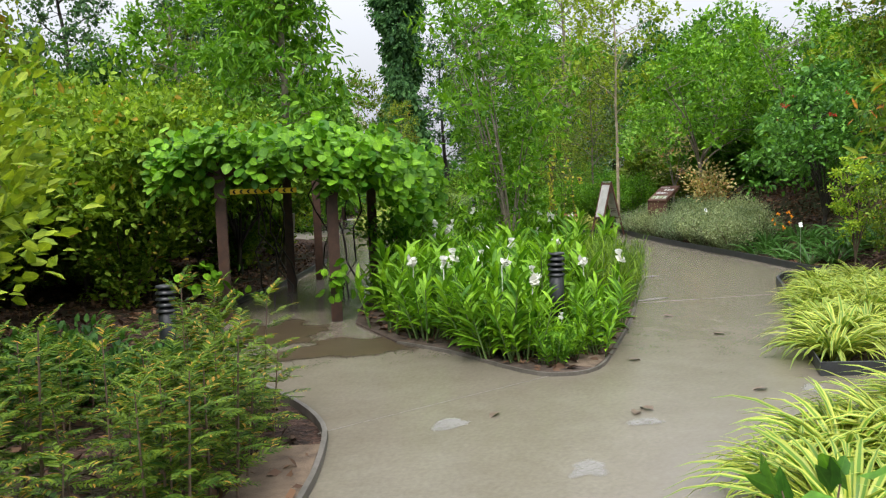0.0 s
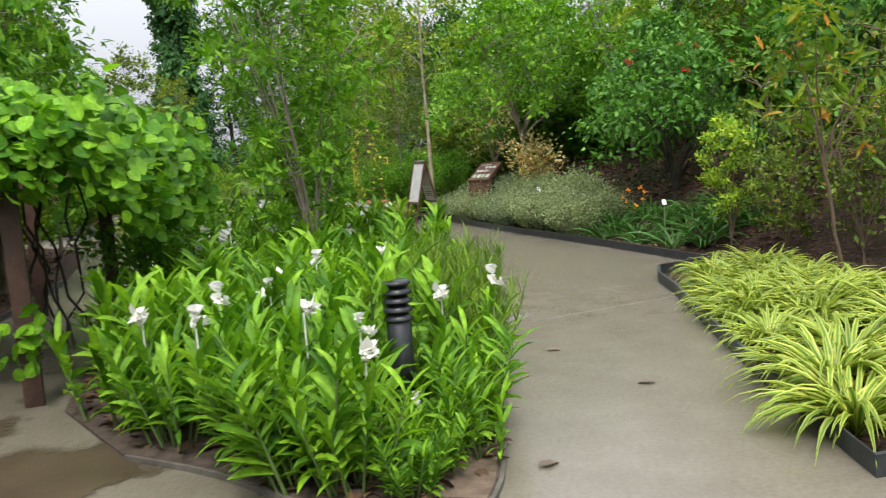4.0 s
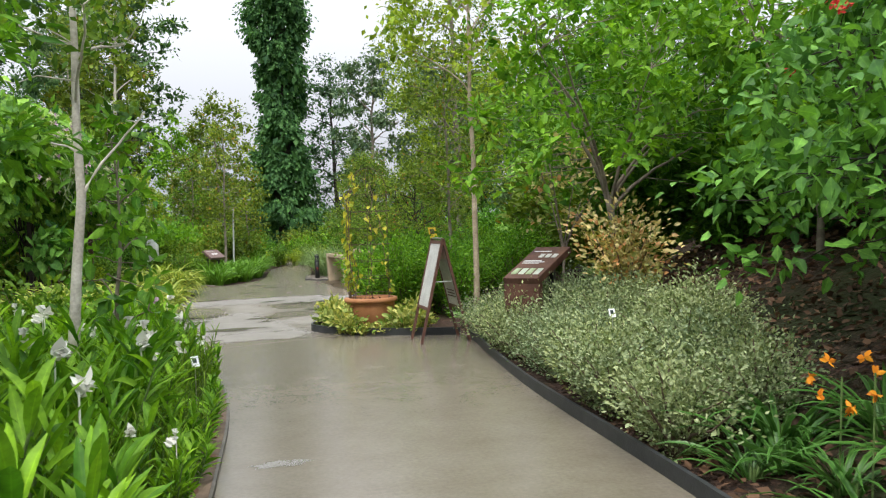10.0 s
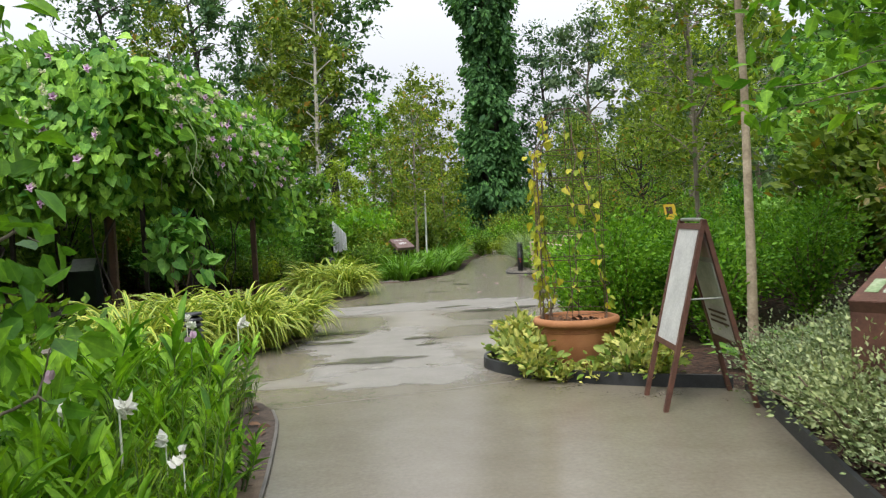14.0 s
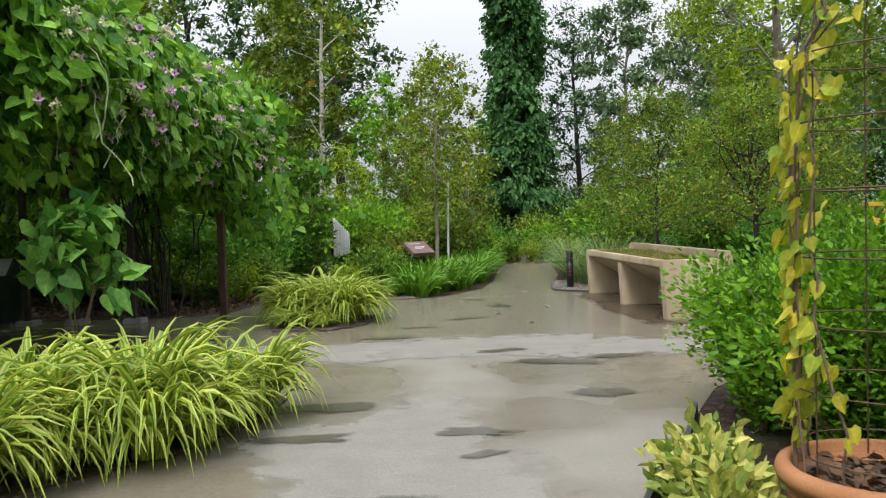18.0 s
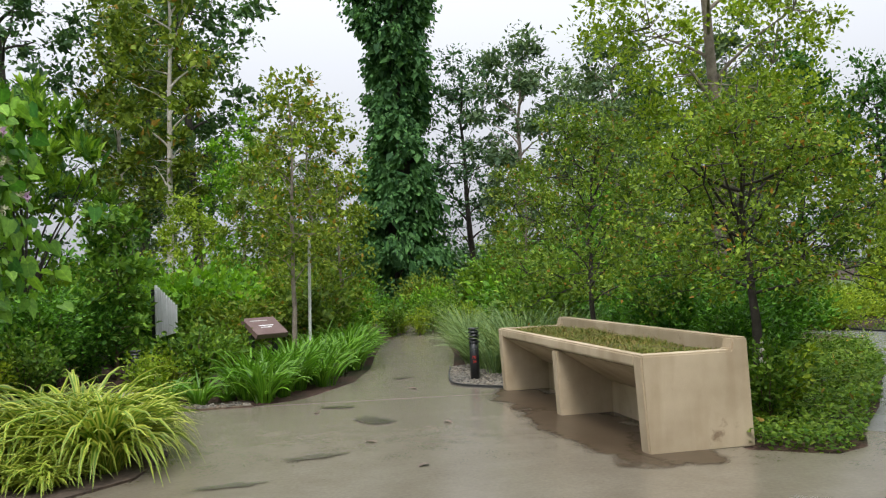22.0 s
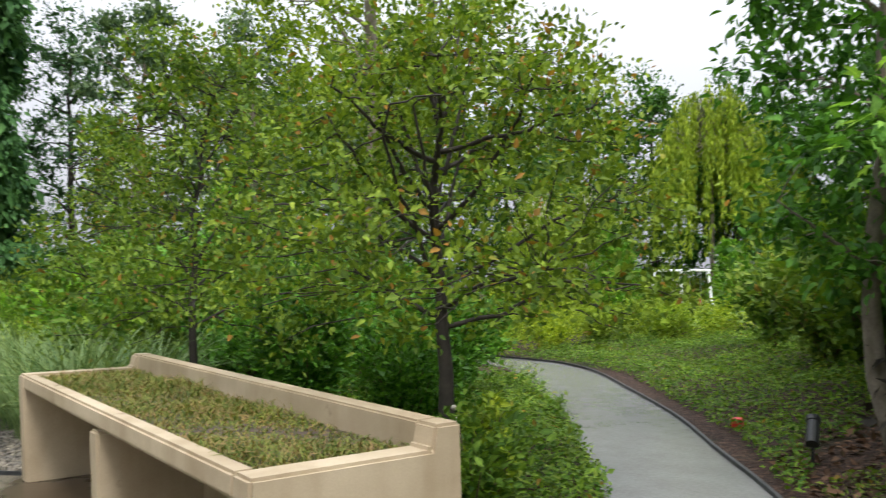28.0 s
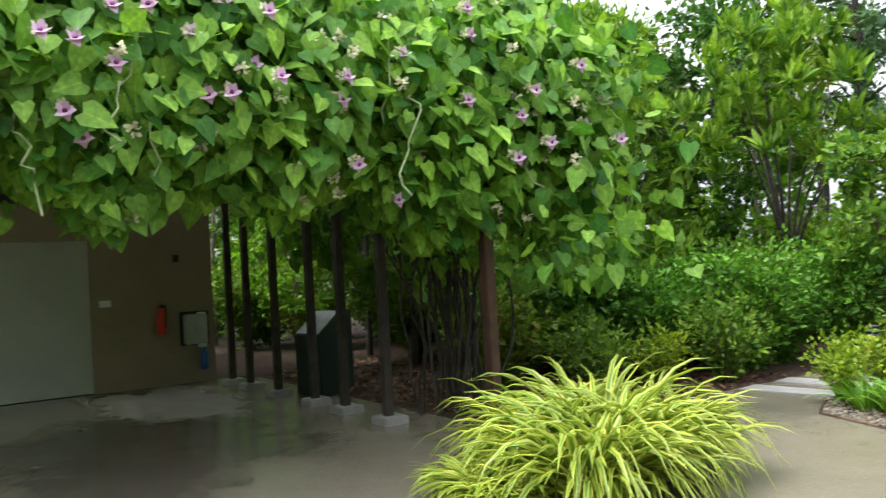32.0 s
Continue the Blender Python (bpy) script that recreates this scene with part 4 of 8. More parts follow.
# planting island: ginger lilies
gingers = [ginger(s, 14, s == 3) for s in range(5)]
lily_spots = scatter([(1.9, 7.4), (2.4, 6.5), (2.95, 5.35), (3.35, 5.3), (3.76, 6.0), (4.28, 7.1), (4.78, 8.25), (5.22, 9.4), (5.5, 10.6), (5.62, 12), (5.7, 14.5), (5.6, 16.3), (5.3, 17.7), (4.4, 18.0), (3.9, 14), (3.1, 10.5), (2.2, 8.6)], 215, 0.29, R)
lily_more = [q for k, q in enumerate(lily_spots) if q[1] > 8.6 and k % 5 == (2 if q[1] < 11.5 else 1)]
lily_spots = [q for k, q in enumerate(lily_spots) if q[1] < 7.3 or k % 5 > (2 if q[1] < 11.5 else 1)]
set_out(gingers, [q for q in lily_spots if not inside(SHOOT_BED, [q[0]], [q[1]])[0] and math.hypot(q[0] - 3.42, q[1] - 6.07) > 0.3 and all(math.hypot(q[0] - 3.42 + 0.35 * u, q[1] - 6.07 + u) > 0.3 for u in (0.2, 0.4, 0.6, 0.8)) and math.hypot(q[0] - 5.2, q[1] - 17.35) > 0.35], R, 0.85, 1.2, 0.02, skip=GRASSY)
set_out([copy_thing(g, Matrix()) for g in gingers], [(3.68, 5.82), (3.62, 5.55), (3.72, 6.1), (2.95, 5.5), (2.8, 5.75)] + [(4.98, 8.55), (5.2, 8.95), (5.34, 9.25), (5.5, 9.7), (5.64, 10.1), (5.74, 10.7), (5.8, 11.2), (5.84, 11.8), (5.88, 12.4), (5.9, 13.0), (5.92, 13.6), (5.95, 14.3), (5.94, 15.0), (5.9, 15.8), (5.78, 16.6)], R, 0.62, 0.82, 0.02, skip=GRASSY)
set_out([copy_thing(g, Matrix()) for g in gingers], [(3.3, 5.42), (3.12, 5.3), (3.42, 5.62), (3.2, 5.68), (3.3, 5.85)], R2, 0.36, 0.44, 0.02)


def shoots(seed):
    """Upright shoots with narrow leaves all along them."""
    rng = np.random.default_rng(seed)
    t = thing("grassy_shoots", "tuft of upright yellow-green shoots with narrow leaves", "plant", "grassy shoots on the island")
    stem, leaf = Geo(), Geo()
    for _ in range(26):
        az, r, h = rng.uniform(0, 6.28), 0.24 * math.sqrt(rng.uniform(0, 1)), rng.uniform(0.3, 0.62)
        b = np.array([r * math.cos(az), r * math.sin(az), 0])
        tip = b * 1.5 + [rng.normal(0, 0.04), rng.normal(0, 0.04), h]
        line = b + (tip - b) * np.linspace(0, 1, 4)[:, None]
        tube(stem, line, [0.005, 0.004, 0.003, 0.002], 4)
        n = 17
        u = np.linspace(0.12, 1.0, n)
        blades(leaf, rng, b + (tip - b) * u[:, None], rng.uniform(0, 6.28, n), rng.uniform(0.08, 0.17, n), rng.uniform(0.2, 0.9, n) * (1.2 - 0.6 * u), rng.uniform(0.7, 1.8, n) * (1.2 - 0.6 * u), rng.uniform(0.006, 0.011, n), 3, "lance", 0.5)
    tagged(piece("stalk_tuft", stem.mesh("stalk_tuft", M_STEM), t), kind="stuff")
    tagged(piece("foliage", leaf.mesh("foliage", L_SHOOT), t), kind="stuff")
    return t


set_out([shoots(s) for s in (15, 16, 17)], scatter(SHOOT_BED, 34, 0.2, R2), R2, 0.85, 1.15, 0.02)
R3 = np.random.default_rng(97)
tufts = [shoots(s) for s in (18, 19)]
set_out([copy_thing(s, Matrix()) for s in tufts], scatter([(4.5, 7.6), (4.85, 8.05), (5.45, 9.4), (5.35, 9.7), (4.85, 9.7), (4.35, 8.6)], 36, 0.19, R3), R3, 0.8, 1.05, 0.02)
edge = [(6.04 - 0.28 - 0.1 * math.sin(2.7 * y) - 0.045 * (y - 14.2) ** 2, y) for y in np.arange(10.6, 17.6, 0.34)]
set_out(tufts, edge + [(x - 0.45, y + 0.1) for x, y in edge if y > 12.5] + [(5.35, 18.0), (5.25, 18.5), (4.95, 18.35), (4.6, 18.5)], R3, 0.75, 1.1, 0.02)
set_out([copy_thing(g, Matrix()) for g in gingers], [(5.1, 17.9), (4.85, 18.2), (4.5, 18.1), (5.2, 18.35), (4.5, 18.7), (5.3, 17.2), (5.0, 16.9), (4.4, 17.3)] + lily_more, R3, 0.75, 1.0, 0.02, skip=GRASSY)
for x, y in ((5.35, 17.45), (4.7, 17.1), (5.1, 16.2)):
    t = thing("mauve_flower", "single mauve flower on a thin stalk", "flower", "mauve flowers on the island", at=(x, y, 0.02))
    part("stalk", rod((0, 0, 0), (0.03, 0, 0.72), 0.004, 6), M_STEM, t)
    g = Geo()
    leaves(g, R3, np.repeat([[0.03, 0, 0.72]], 6, 0), R3.normal(0, 1, (6, 3)) + [0, 0, 0.4], 0.05, "round", 0.3)
    piece("flower", g.mesh("flower", M_PETALP), t)
set_out([make_bush("shrub", 60 + k, "leafy green shrub on the planting island", "shrub", (L_MID, L_BRIGHT)[k], height=1.3, radius=0.75, n=1400, size=0.085, form="ovate") for k in range(2)], scatter([(2.5, 10.0), (3.2, 11), (3.9, 15), (4.3, 18), (3.8, 17.5), (3.0, 13)], 9, 0.9, R), R, 0.7, 1.1, 0.02)
# small trees of the island
crown_tree("sapling_tree", 11, "slender multi-stemmed sapling with light feathery foliage", M_BARK, L_BRIGHT, at=(4.3, 10.9, 0.02), height=4.6, base=0.95, radius=1.35, trunk_r=0.035, fork=0.35, limbs=11, clumps=85, per=50, size=0.1, form="lance", shape="vase", puff=0.28, droop=0.25)
crown_tree("sapling_tree", 12, "slender sapling with upright twigs and small leaves", M_BARK, L_BRIGHT, at=(4.55, 12.4, 0.02), height=4.6, base=1.1, radius=1.2, trunk_r=0.03, fork=0.3, limbs=9, clumps=75, per=46, size=0.1, form="lance", shape="vase", puff=0.28, droop=0.25)
crown_tree("birch_trunked_tree", 13, "thin tree with a pale straight trunk and sparse leaves", M_BARKW, L_MID, at=(4.95, 14.9, 0.02), height=5.8, base=2.3, radius=1.0, trunk_r=0.045, fork=1.6, limbs=9, clumps=34, per=34, size=0.09, leader=0.9, puff=0.3)
crown_tree("climber_on_stake", 14, "young tree with drooping green and yellow leaves", M_BARK, L_BRIGHT, at=(5.3, 15.3, 0.02), height=2.45, base=0.75, radius=0.36, trunk_r=0.024, fork=0.6, limbs=7, clumps=26, per=9, size=0.12, form="ovate", shape="column", leader=0.9, puff=0.13, droop=0.6)

# feathery bed by the start
feathers = [feather_shrub(s) for s in (21, 22, 23)]
set_out(feathers, [(0.72, 3.02), (0.68, 3.42), (0.82, 3.85), (0.75, 4.25), (0.3, 3.1), (0.2, 3.9), (-0.2, 3.3), (0.4, 4.7), (-0.3, 4.5), (-0.6, 2.6), (0.1, 2.4), (-0.9, 3.5), (0.55, 2.75), (0.5, 4.4)], R, 0.85, 1.12)
set_out([make_bush("broad_leaved_shrub", 26, "dark green broad-leaved shrub in the bed", "shrub", L_DARK, "broad-leaved shrubs in the bed", height=0.65, radius=0.5, n=420, size=0.11, form="ovate", stems=9)], [(-0.9, 4.3), (-1.3, 3.6), (-0.6, 5.2), (-1.4, 4.8), (-1.6, 2.8), (-0.9, 2.3), (-0.7, 5.9), (0.0, 5.05), (0.42, 5.0), (-0.35, 5.3), (0.2, 5.2)], R, 0.75, 1.05)

# striped straps
straps = [strap_clump("striped_strap_plant", 30 + k, 150, 0.58, L_STRAP, "clump of yellow and green striped strap leaves", "plant", "striped strap plants", 0.031, (0.1, 0.75), (1.5, 2.6)) for k in range(3)]
bed_d = scatter([(5.2, 4.75), (6.3, 4.6), (7.6, 6.5), (8.0, 8.2), (7.6, 8.7), (6.6, 7.1), (5.7, 5.6)], 26, 0.48, R)
bed_e = scatter([(3.6, 1.4), (3.95, 2.7), (4.5, 3.2), (6.5, 2.8), (5.5, 1.0), (4.2, 0.4)], 22, 0.42, R)
set_out(straps, [q for q in bed_d if q[1] < 7.4] + [(3.42, 2.55), (3.8, 2.75), (3.3, 2.0), (4.25, 3.05), (3.35, 1.4), (4.8, 3.15), (3.75, 2.2)] + [q for q in bed_e if q[0] > 4.1], R, 0.8, 1.1)
set_out([copy_thing(s, Matrix()) for s in straps], [q for q in scatter(STRAP_BED, 40, 0.33, R) if q[1] < 22.75], R, 0.95, 1.2, 0.02, tall=1.32)
bed_f = scatter([(4.05, 27.45), (4.55, 27.4), (4.85, 27.85), (4.92, 28.5), (4.65, 29.0), (4.05, 28.95)], 26, 0.22, R)
set_out([copy_thing(s, Matrix()) for s in straps], [q for q in bed_f if q[1] > 27.85], R, 1.0, 1.25, 0.02, tall=1.2)
set_out([copy_thing(s, Matrix()) for s in straps], [q for q in bed_f if q[1] <= 27.85], R, 0.68, 0.85, 0.02)

make_bush("seedling", 36, "small dark broad-leaved seedling among striped leaves", "plant", L_BROAD, at=(2.75, 1.45, 0.0), height=0.6, radius=0.16, n=16, size=0.13, form="ovate", stems=2, shell=0.2)

set_out([copy_thing(s, Matrix()) for s in straps], [(7.5, 8.2), (7.76, 8.28), (8.06, 8.25), (6.95, 7.45), (7.25, 7.9), (7.52, 7.8), (7.85, 7.9), (8.2, 7.95), (8.38, 8.3), (7.2, 7.35)], R, 0.75, 0.92)
set_out([copy_thing(s, Matrix()) for s in straps], [(6.72, 6.85), (7.02, 7.2), (7.38, 7.3), (7.08, 6.75), (7.45, 6.85), (7.75, 7.35), (7.85, 6.9), (6.75, 6.4), (7.3, 6.35)], np.random.default_rng(94), 0.85, 1.05)
# silver mounds and dark straps on the bank
silver = [make_bush("silver_shrub", 40 + k, "low mound of small grey-green variegated leaves", "shrub", L_SILVER, "silver shrubs on the bank", height=0.5, radius=0.42, n=3000, size=0.0245, form="diamond", stems=14) for k in range(3)]
set_out(silver, [q for q in scatter([(8.8, 12.4), (9.0, 15), (9.15, 16.8), (9.3, 18.3), (9.8, 18.3), (10.2, 16.4), (10.1, 14.2), (9.4, 12.6), (9.2, 11.9)], 62, 0.3, R) if q[1] > 12.45], R, 0.85, 1.25)
lilies = [strap_clump("day_lily", 44 + k, 34, 0.6, L_LILY, "clump of dark green arching strap leaves", "plant", "day lilies on the bank", 0.032, (0.2, 0.8), (1.4, 2.2)) for k in range(2)]
set_out(lilies, scatter([(8.75, 10.1), (8.95, 12.0), (9.6, 12.2), (10.2, 10.5), (9.6, 9.6)], 18, 0.4, R) + [(9.0, 12.1), (9.35, 12.3)], R, 0.8, 1.2)

# shrubs of the bank
make_bush("golden_shrub", 50, "shrub with golden and salmon leaves", "shrub", L_GOLD, at=(10.25, 16.05, float(ground_z(10.25, 16.05)) - 0.05), height=1.35, radius=0.55, n=1700, size=0.065, form="ovate", stems=14)
crown_tree("lime_shrub", 51, "leggy upright shrub with lime green leaves", M_TWIG, L_LIME, at=(8.98, 9.5, 0.03), category="shrub", height=1.55, base=0.5, radius=0.4, trunk_r=0.014, fork=0.12, limbs=9, clumps=34, per=44, size=0.05, shape="vase", puff=0.12)
crown_tree("lime_shrub", 57, "leggy shrub with small dull red-green leaves", M_TWIG, L_OLIVE, at=(9.0, 8.7, 0.03), category="shrub", height=1.2, base=0.3, radius=0.5, trunk_r=0.014, fork=0.1, limbs=9, clumps=34, per=36, size=0.05, shape="vase", puff=0.13)
crown_tree("dark_shrub", 52, "large dark green shrub with drooping broad leaves", M_BARKD, L_DROOP, at=(10.2, 11.9, float(ground_z(10.2, 11.9)) - 0.03), category="shrub", height=2.35, base=0.85, radius=1.3, trunk_r=0.045, fork=0.2, limbs=15, clumps=80, per=40, size=0.09, form="ovate", shape="dome", puff=0.3, droop=0.4, flat=0.9)
crown_tree("dark_shrub", 58, "tall glossy shrub with broad leaves behind the bank", M_BARKD, L_DROOP, at=(11.3, 13.4, float(ground_z(11.3, 13.4)) - 0.03), category="shrub", height=2.6, base=0.8, radius=1.3, trunk_r=0.05, fork=0.4, limbs=10, clumps=60, per=22, size=0.13, form="ovate", shape="dome", puff=0.3, droop=0.4, flat=0.9)
crown_tree("dark_shrub", 53, "large dark green shrub with broad leaves", M_BARKD, L_DROOP, at=(11.5, 9.4, float(ground_z(11.5, 9.4)) - 0.03), category="shrub", height=2.7, base=0.5, radius=1.5, trunk_r=0.05, fork=0.3, limbs=10, clumps=80, per=22, size=0.14, form="ovate", shape="dome", puff=0.32, droop=0.3, flat=0.9)
leggy = crown_tree("leggy_shrub", 67, "leggy shrub with sparse olive leaves on thin stems", M_TWIG, L_OLIVE, "leggy shrubs on the bank", category="shrub", height=1.45, base=0.35, radius=0.55, trunk_r=0.014, fork=0.1, limbs=10, clumps=34, per=20, size=0.055, shape="vase", puff=0.15)
set_out([leggy], [(8.95, 7.7), (9.55, 8.2), (9.3, 6.9), (10.0, 7.5), (9.1, 6.2), (10.5, 8.6), (9.8, 6.4), (9.75, 9.3), (10.6, 7.2)], R, 0.85, 1.25)
crown_tree("overhanging_sapling", 68, "thin leaning sapling with olive and orange leaves", M_TWIG, leaf_mat("turning_leaf", (0.09, 0.19, 0.015), (0.26, 0.36, 0.03), 0.45, 0.4, (0.6, 0.24, 0.04), 0.16), at=(7.95, 7.1, 0.0), height=2.4, base=1.35, radius=0.5, trunk_r=0.017, fork=1.2, limbs=7, clumps=20, per=10, size=0.17, form="lance", shape="dome", puff=0.14, lean=-0.22, droop=0.3, inner=0.5)
palm = strap_clump("drooping_palm", 59, 70, 1.25, L_LILY, "young palm with long thin drooping leaves", "palm", "", 0.03, (0.1, 0.9), (2.5, 3.05), 0.06)
palm.matrix_basis = Matrix.Translation((10.15, 10.2, float(ground_z(10.15, 10.2)) + 0.75))
part("trunk", rod((0, 0, -0.8), (0, 0, 0.05), 0.045, 10, r2=0.035), M_BARK, palm)
crown_tree("leaning_tree", 54, "small tree with a leaning grey trunk and bright layered leaves", M_BARK, L_BRIGHT, at=(10.6, 16.9, float(ground_z(10.6, 16.9)) - 0.05), height=3.9, base=1.5, radius=1.9, trunk_r=0.055, fork=1.3, limbs=9, clumps=85, per=36, size=0.105, form="ovate", shape="dome", puff=0.34, lean=-0.08, flat=1.6)
crown_tree("leaning_tree", 55, "small tree with bright green spreading leaves", M_BARK, L_BRIGHT, at=(12.2, 18.8, float(ground_z(12.2, 18.8)) - 0.05), height=4.6, base=1.3, radius=2.0, trunk_r=0.055, fork=1.2, limbs=9, clumps=85, per=36, size=0.115, form="ovate", shape="dome", puff=0.36, flat=1.6)
crown_tree("leaning_tree", 63, "small multi-stemmed tree with fresh green leaves", M_BARK, L_BRIGHT, at=(12.0, 15.2, float(ground_z(12.0, 15.2)) - 0.05), height=3.8, base=0.9, radius=1.7, trunk_r=0.045, fork=0.4, limbs=9, clumps=80, per=36, size=0.105, form="ovate", shape="vase", puff=0.34, flat=1.3)
crown_tree("tall_slender_tree", 56, "tall slender tree with a pale mottled trunk", M_BARKT, L_YLW, at=(9.75, 20.0, 0.05), height=8.0, base=3.6, radius=1.7, trunk_r=0.048, fork=2.9, limbs=10, clumps=60, per=40, size=0.115, leader=0.92, puff=0.4, curl=0.03)

# pot bed
crown_tree("slim_bed_tree", 64, "slim upright tree with a tan trunk and olive leaves", M_BARK, L_OLIVE, at=(10.1, 22.7, float(ground_z(10.1, 22.7)) - 0.05), height=4.9, base=1.9, radius=1.0, trunk_r=0.04, fork=1.7, limbs=11, clumps=75, per=44, size=0.075, leader=0.92, shape="spindle", puff=0.28, curl=0.04)
hedge = [make_bush("bright_hedge_shrub", 70 + k, "bright green rounded shrub with small leaves", "shrub", L_BRIGHT, "bright shrubs behind the pot", height=1.2, radius=0.62, n=3600, size=0.048, form="ovate", stems=15) for k in range(2)]
set_out(hedge, [(8.8, 20.9), (8.85, 21.6), (8.75, 21.95), (9.25, 22.9), (8.5, 22.5), (8.6, 21.1), (8.42, 21.9), (9.4, 21.3), (9.5, 22.3), (9.6, 20.7), (10.3, 21.8), (10.7, 21.0), (11.0, 22.3), (11.1, 23.4), (11.7, 22.8), (9.6, 23.4), (10.2, 23.0)], R, 0.92, 1.12)
varieg = [make_bush("variegated_shrub", 74 + k, "low shrub with cream and green variegated leaves", "shrub", L_VARIEG, "variegated shrubs round the pot", height=0.33, radius=0.26, n=190, size=0.075, form="ovate", stems=9) for k in range(2)]
set_out(varieg, [(7.52, 19.76), (7.54, 20.15), (7.66, 19.38), (7.62, 20.45), (8.62, 18.98), (7.6, 19.95), (7.68, 20.3), (7.72, 20.75), (7.62, 19.55), (8.45, 19.28), (8.68, 19.12), (8.65, 19.5), (8.4, 19.0), (8.75, 19.8)], R, 0.85, 1.12)
small_front = [make_bush("variegated_shrub", 77, "tiny cream and green shrub in front of the pot", "shrub", L_VARIEG, "variegated shrubs round the pot", height=0.15, radius=0.2, n=110, size=0.07, form="ovate", stems=7)]
set_out(small_front, [(7.9, 19.12), (8.15, 19.08), (7.7, 19.25)], R, 0.9, 1.1)


# ---- pergolas with climbers ----
def pergola_small():
    t = thing("pergola", "low timber pergola overgrown with bright green vine", "pergola", at=(0, 0, 0))
    for x, y in ((0.36, 8.63), (1.57, 8.13), (1.07, 10.85), (2.2, 10.35), (1.5, 12.1)):
        part("post", box((x - 0.06, y - 0.06, 0), (x + 0.06, y + 0.06, 1.75)), M_POST, t, bevel=0.006)
    for a, b in (((0.1, 8.72), (1.85, 8.0)), ((0.8, 10.95), (2.4, 10.4))):
        d = Vector((b[0] - a[0], b[1] - a[1], 0))
        bm = box((0, -0.03, 1.62), (d.length, 0.03, 1.78))
        bmesh.ops.transform(bm, matrix=Matrix.Translation((*a, 0)) @ Matrix.Rotation(math.atan2(d.y, d.x), 4, "Z"), verts=bm.verts)
        part("beam", bm, M_POST, t)
    for k in range(6):
        u = k / 5
        a, b = Vector((0.1 + 1.75 * u, 8.5 - 0.72 * u, 1.8)), Vector((0.85 + 1.6 * u, 11.2 - 0.55 * u, 1.8))
        part("rafter", rod(a, b, 0.03, 6), M_POST, t)
    rng = np.random.default_rng(80)
    g = Geo()
    n = 9500
    u, v = rng.uniform(-0.24, 1.3, n), rng.uniform(-0.12, 1.1, n)
    x = 0.1 + 1.75 * u + 0.75 * v
    y = 8.6 - 0.7 * u + 2.4 * v
    edge = np.clip(np.maximum(np.abs(u - 0.48) - 0.5, np.abs(v - 0.5) - 0.5), 0, None)
    z = 1.95 + 0.14 * np.sin(5 * x) * np.sin(4 * y) + rng.normal(0, 0.09, n) - edge * rng.uniform(0, 2.3, n) - 0.12 * (u > 0.8)
    d = np.stack([np.sign(u - 0.5) * 0.4, -0.6 + 0 * u, -0.5 + 0 * u], -1) + rng.normal(0, 0.5, (n, 3))
    leaves(g, rng, np.stack([x, y, z], -1), d, rng.uniform(0.075, 0.15, n), "round", 1.2, (-0.1, -0.5, 0.8))
    for px, py in ((0.36, 8.63), (1.57, 8.13)):
        m = 110 if px < 1 else 90
        zz = np.where(rng.uniform(0, 1, m) < 0.6, rng.uniform(1.35, 1.75, m), rng.uniform(0.3, 0.65, m))
        leaves(g, rng, np.stack([px - (0.15 if px < 1 else 0) + rng.normal(0, 0.2 if px < 1 else 0.1, m), py - 0.08 + rng.normal(0, 0.08, m), zz], -1), rng.normal(0, 1, (m, 3)) + [0, -0.5, -0.3], rng.uniform(0.09, 0.15, m), "round", 0.8)
    tagged(piece("vine_foliage", g.mesh("vine_foliage", L_VINE), t, "bright green rounded vine leaves"), kind="stuff")
    s = Geo()
    for k in range(12):
        b = np.array([R.uniform(0.9, 2.0), R.uniform(9.5, 11), 0])
        w = b + np.cumsum(R.normal(0, 0.09, (9, 3)), 0) * [1, 1, 0] + np.linspace(0, 1.8, 9)[:, None] * [0, 0, 1]
        tube(s, w, np.full(9, 0.012), 5)
    tagged(piece("vine_branchwork", s.mesh("vine_branchwork", M_BARKD), t), kind="stuff")
    # warning strip under the front beam
    strip_ob = new("height_warning_strip")
    tagged(strip_ob, "yellow height warning strip with black arrows", "sign")
    a, b = Vector((0.48, 8.55)), Vector((1.2, 8.25))
    ang = math.atan2(b.y - a.y, b.x - a.x)
    strip_ob.matrix_basis = Matrix.Translation((a.x, a.y - 0.05, 1.42)) @ Matrix.Rotation(ang, 4, "Z")
    ln = (b - a).length
    part("board", box((0, -0.012, 0), (ln, 0.0, 0.055)), M_YELLOW, strip_ob)
    for k in range(9):
        bm = bmesh.new()
        x0 = 0.03 + k * ln / 9.2
        for sg in (-1, 1):
            q = [(x0, 0.0275), (x0 + 0.025, 0.0275), (x0 + 0.045, 0.0275 + sg * 0.022), (x0 + 0.02, 0.0275 + sg * 0.022)]
            vs = [bm.verts.new((px, -0.015, pz)) for px, pz in q]
            bm.faces.new(vs)
        part("arrow", bm, M_BLACK, strip_ob)


pergola_small()


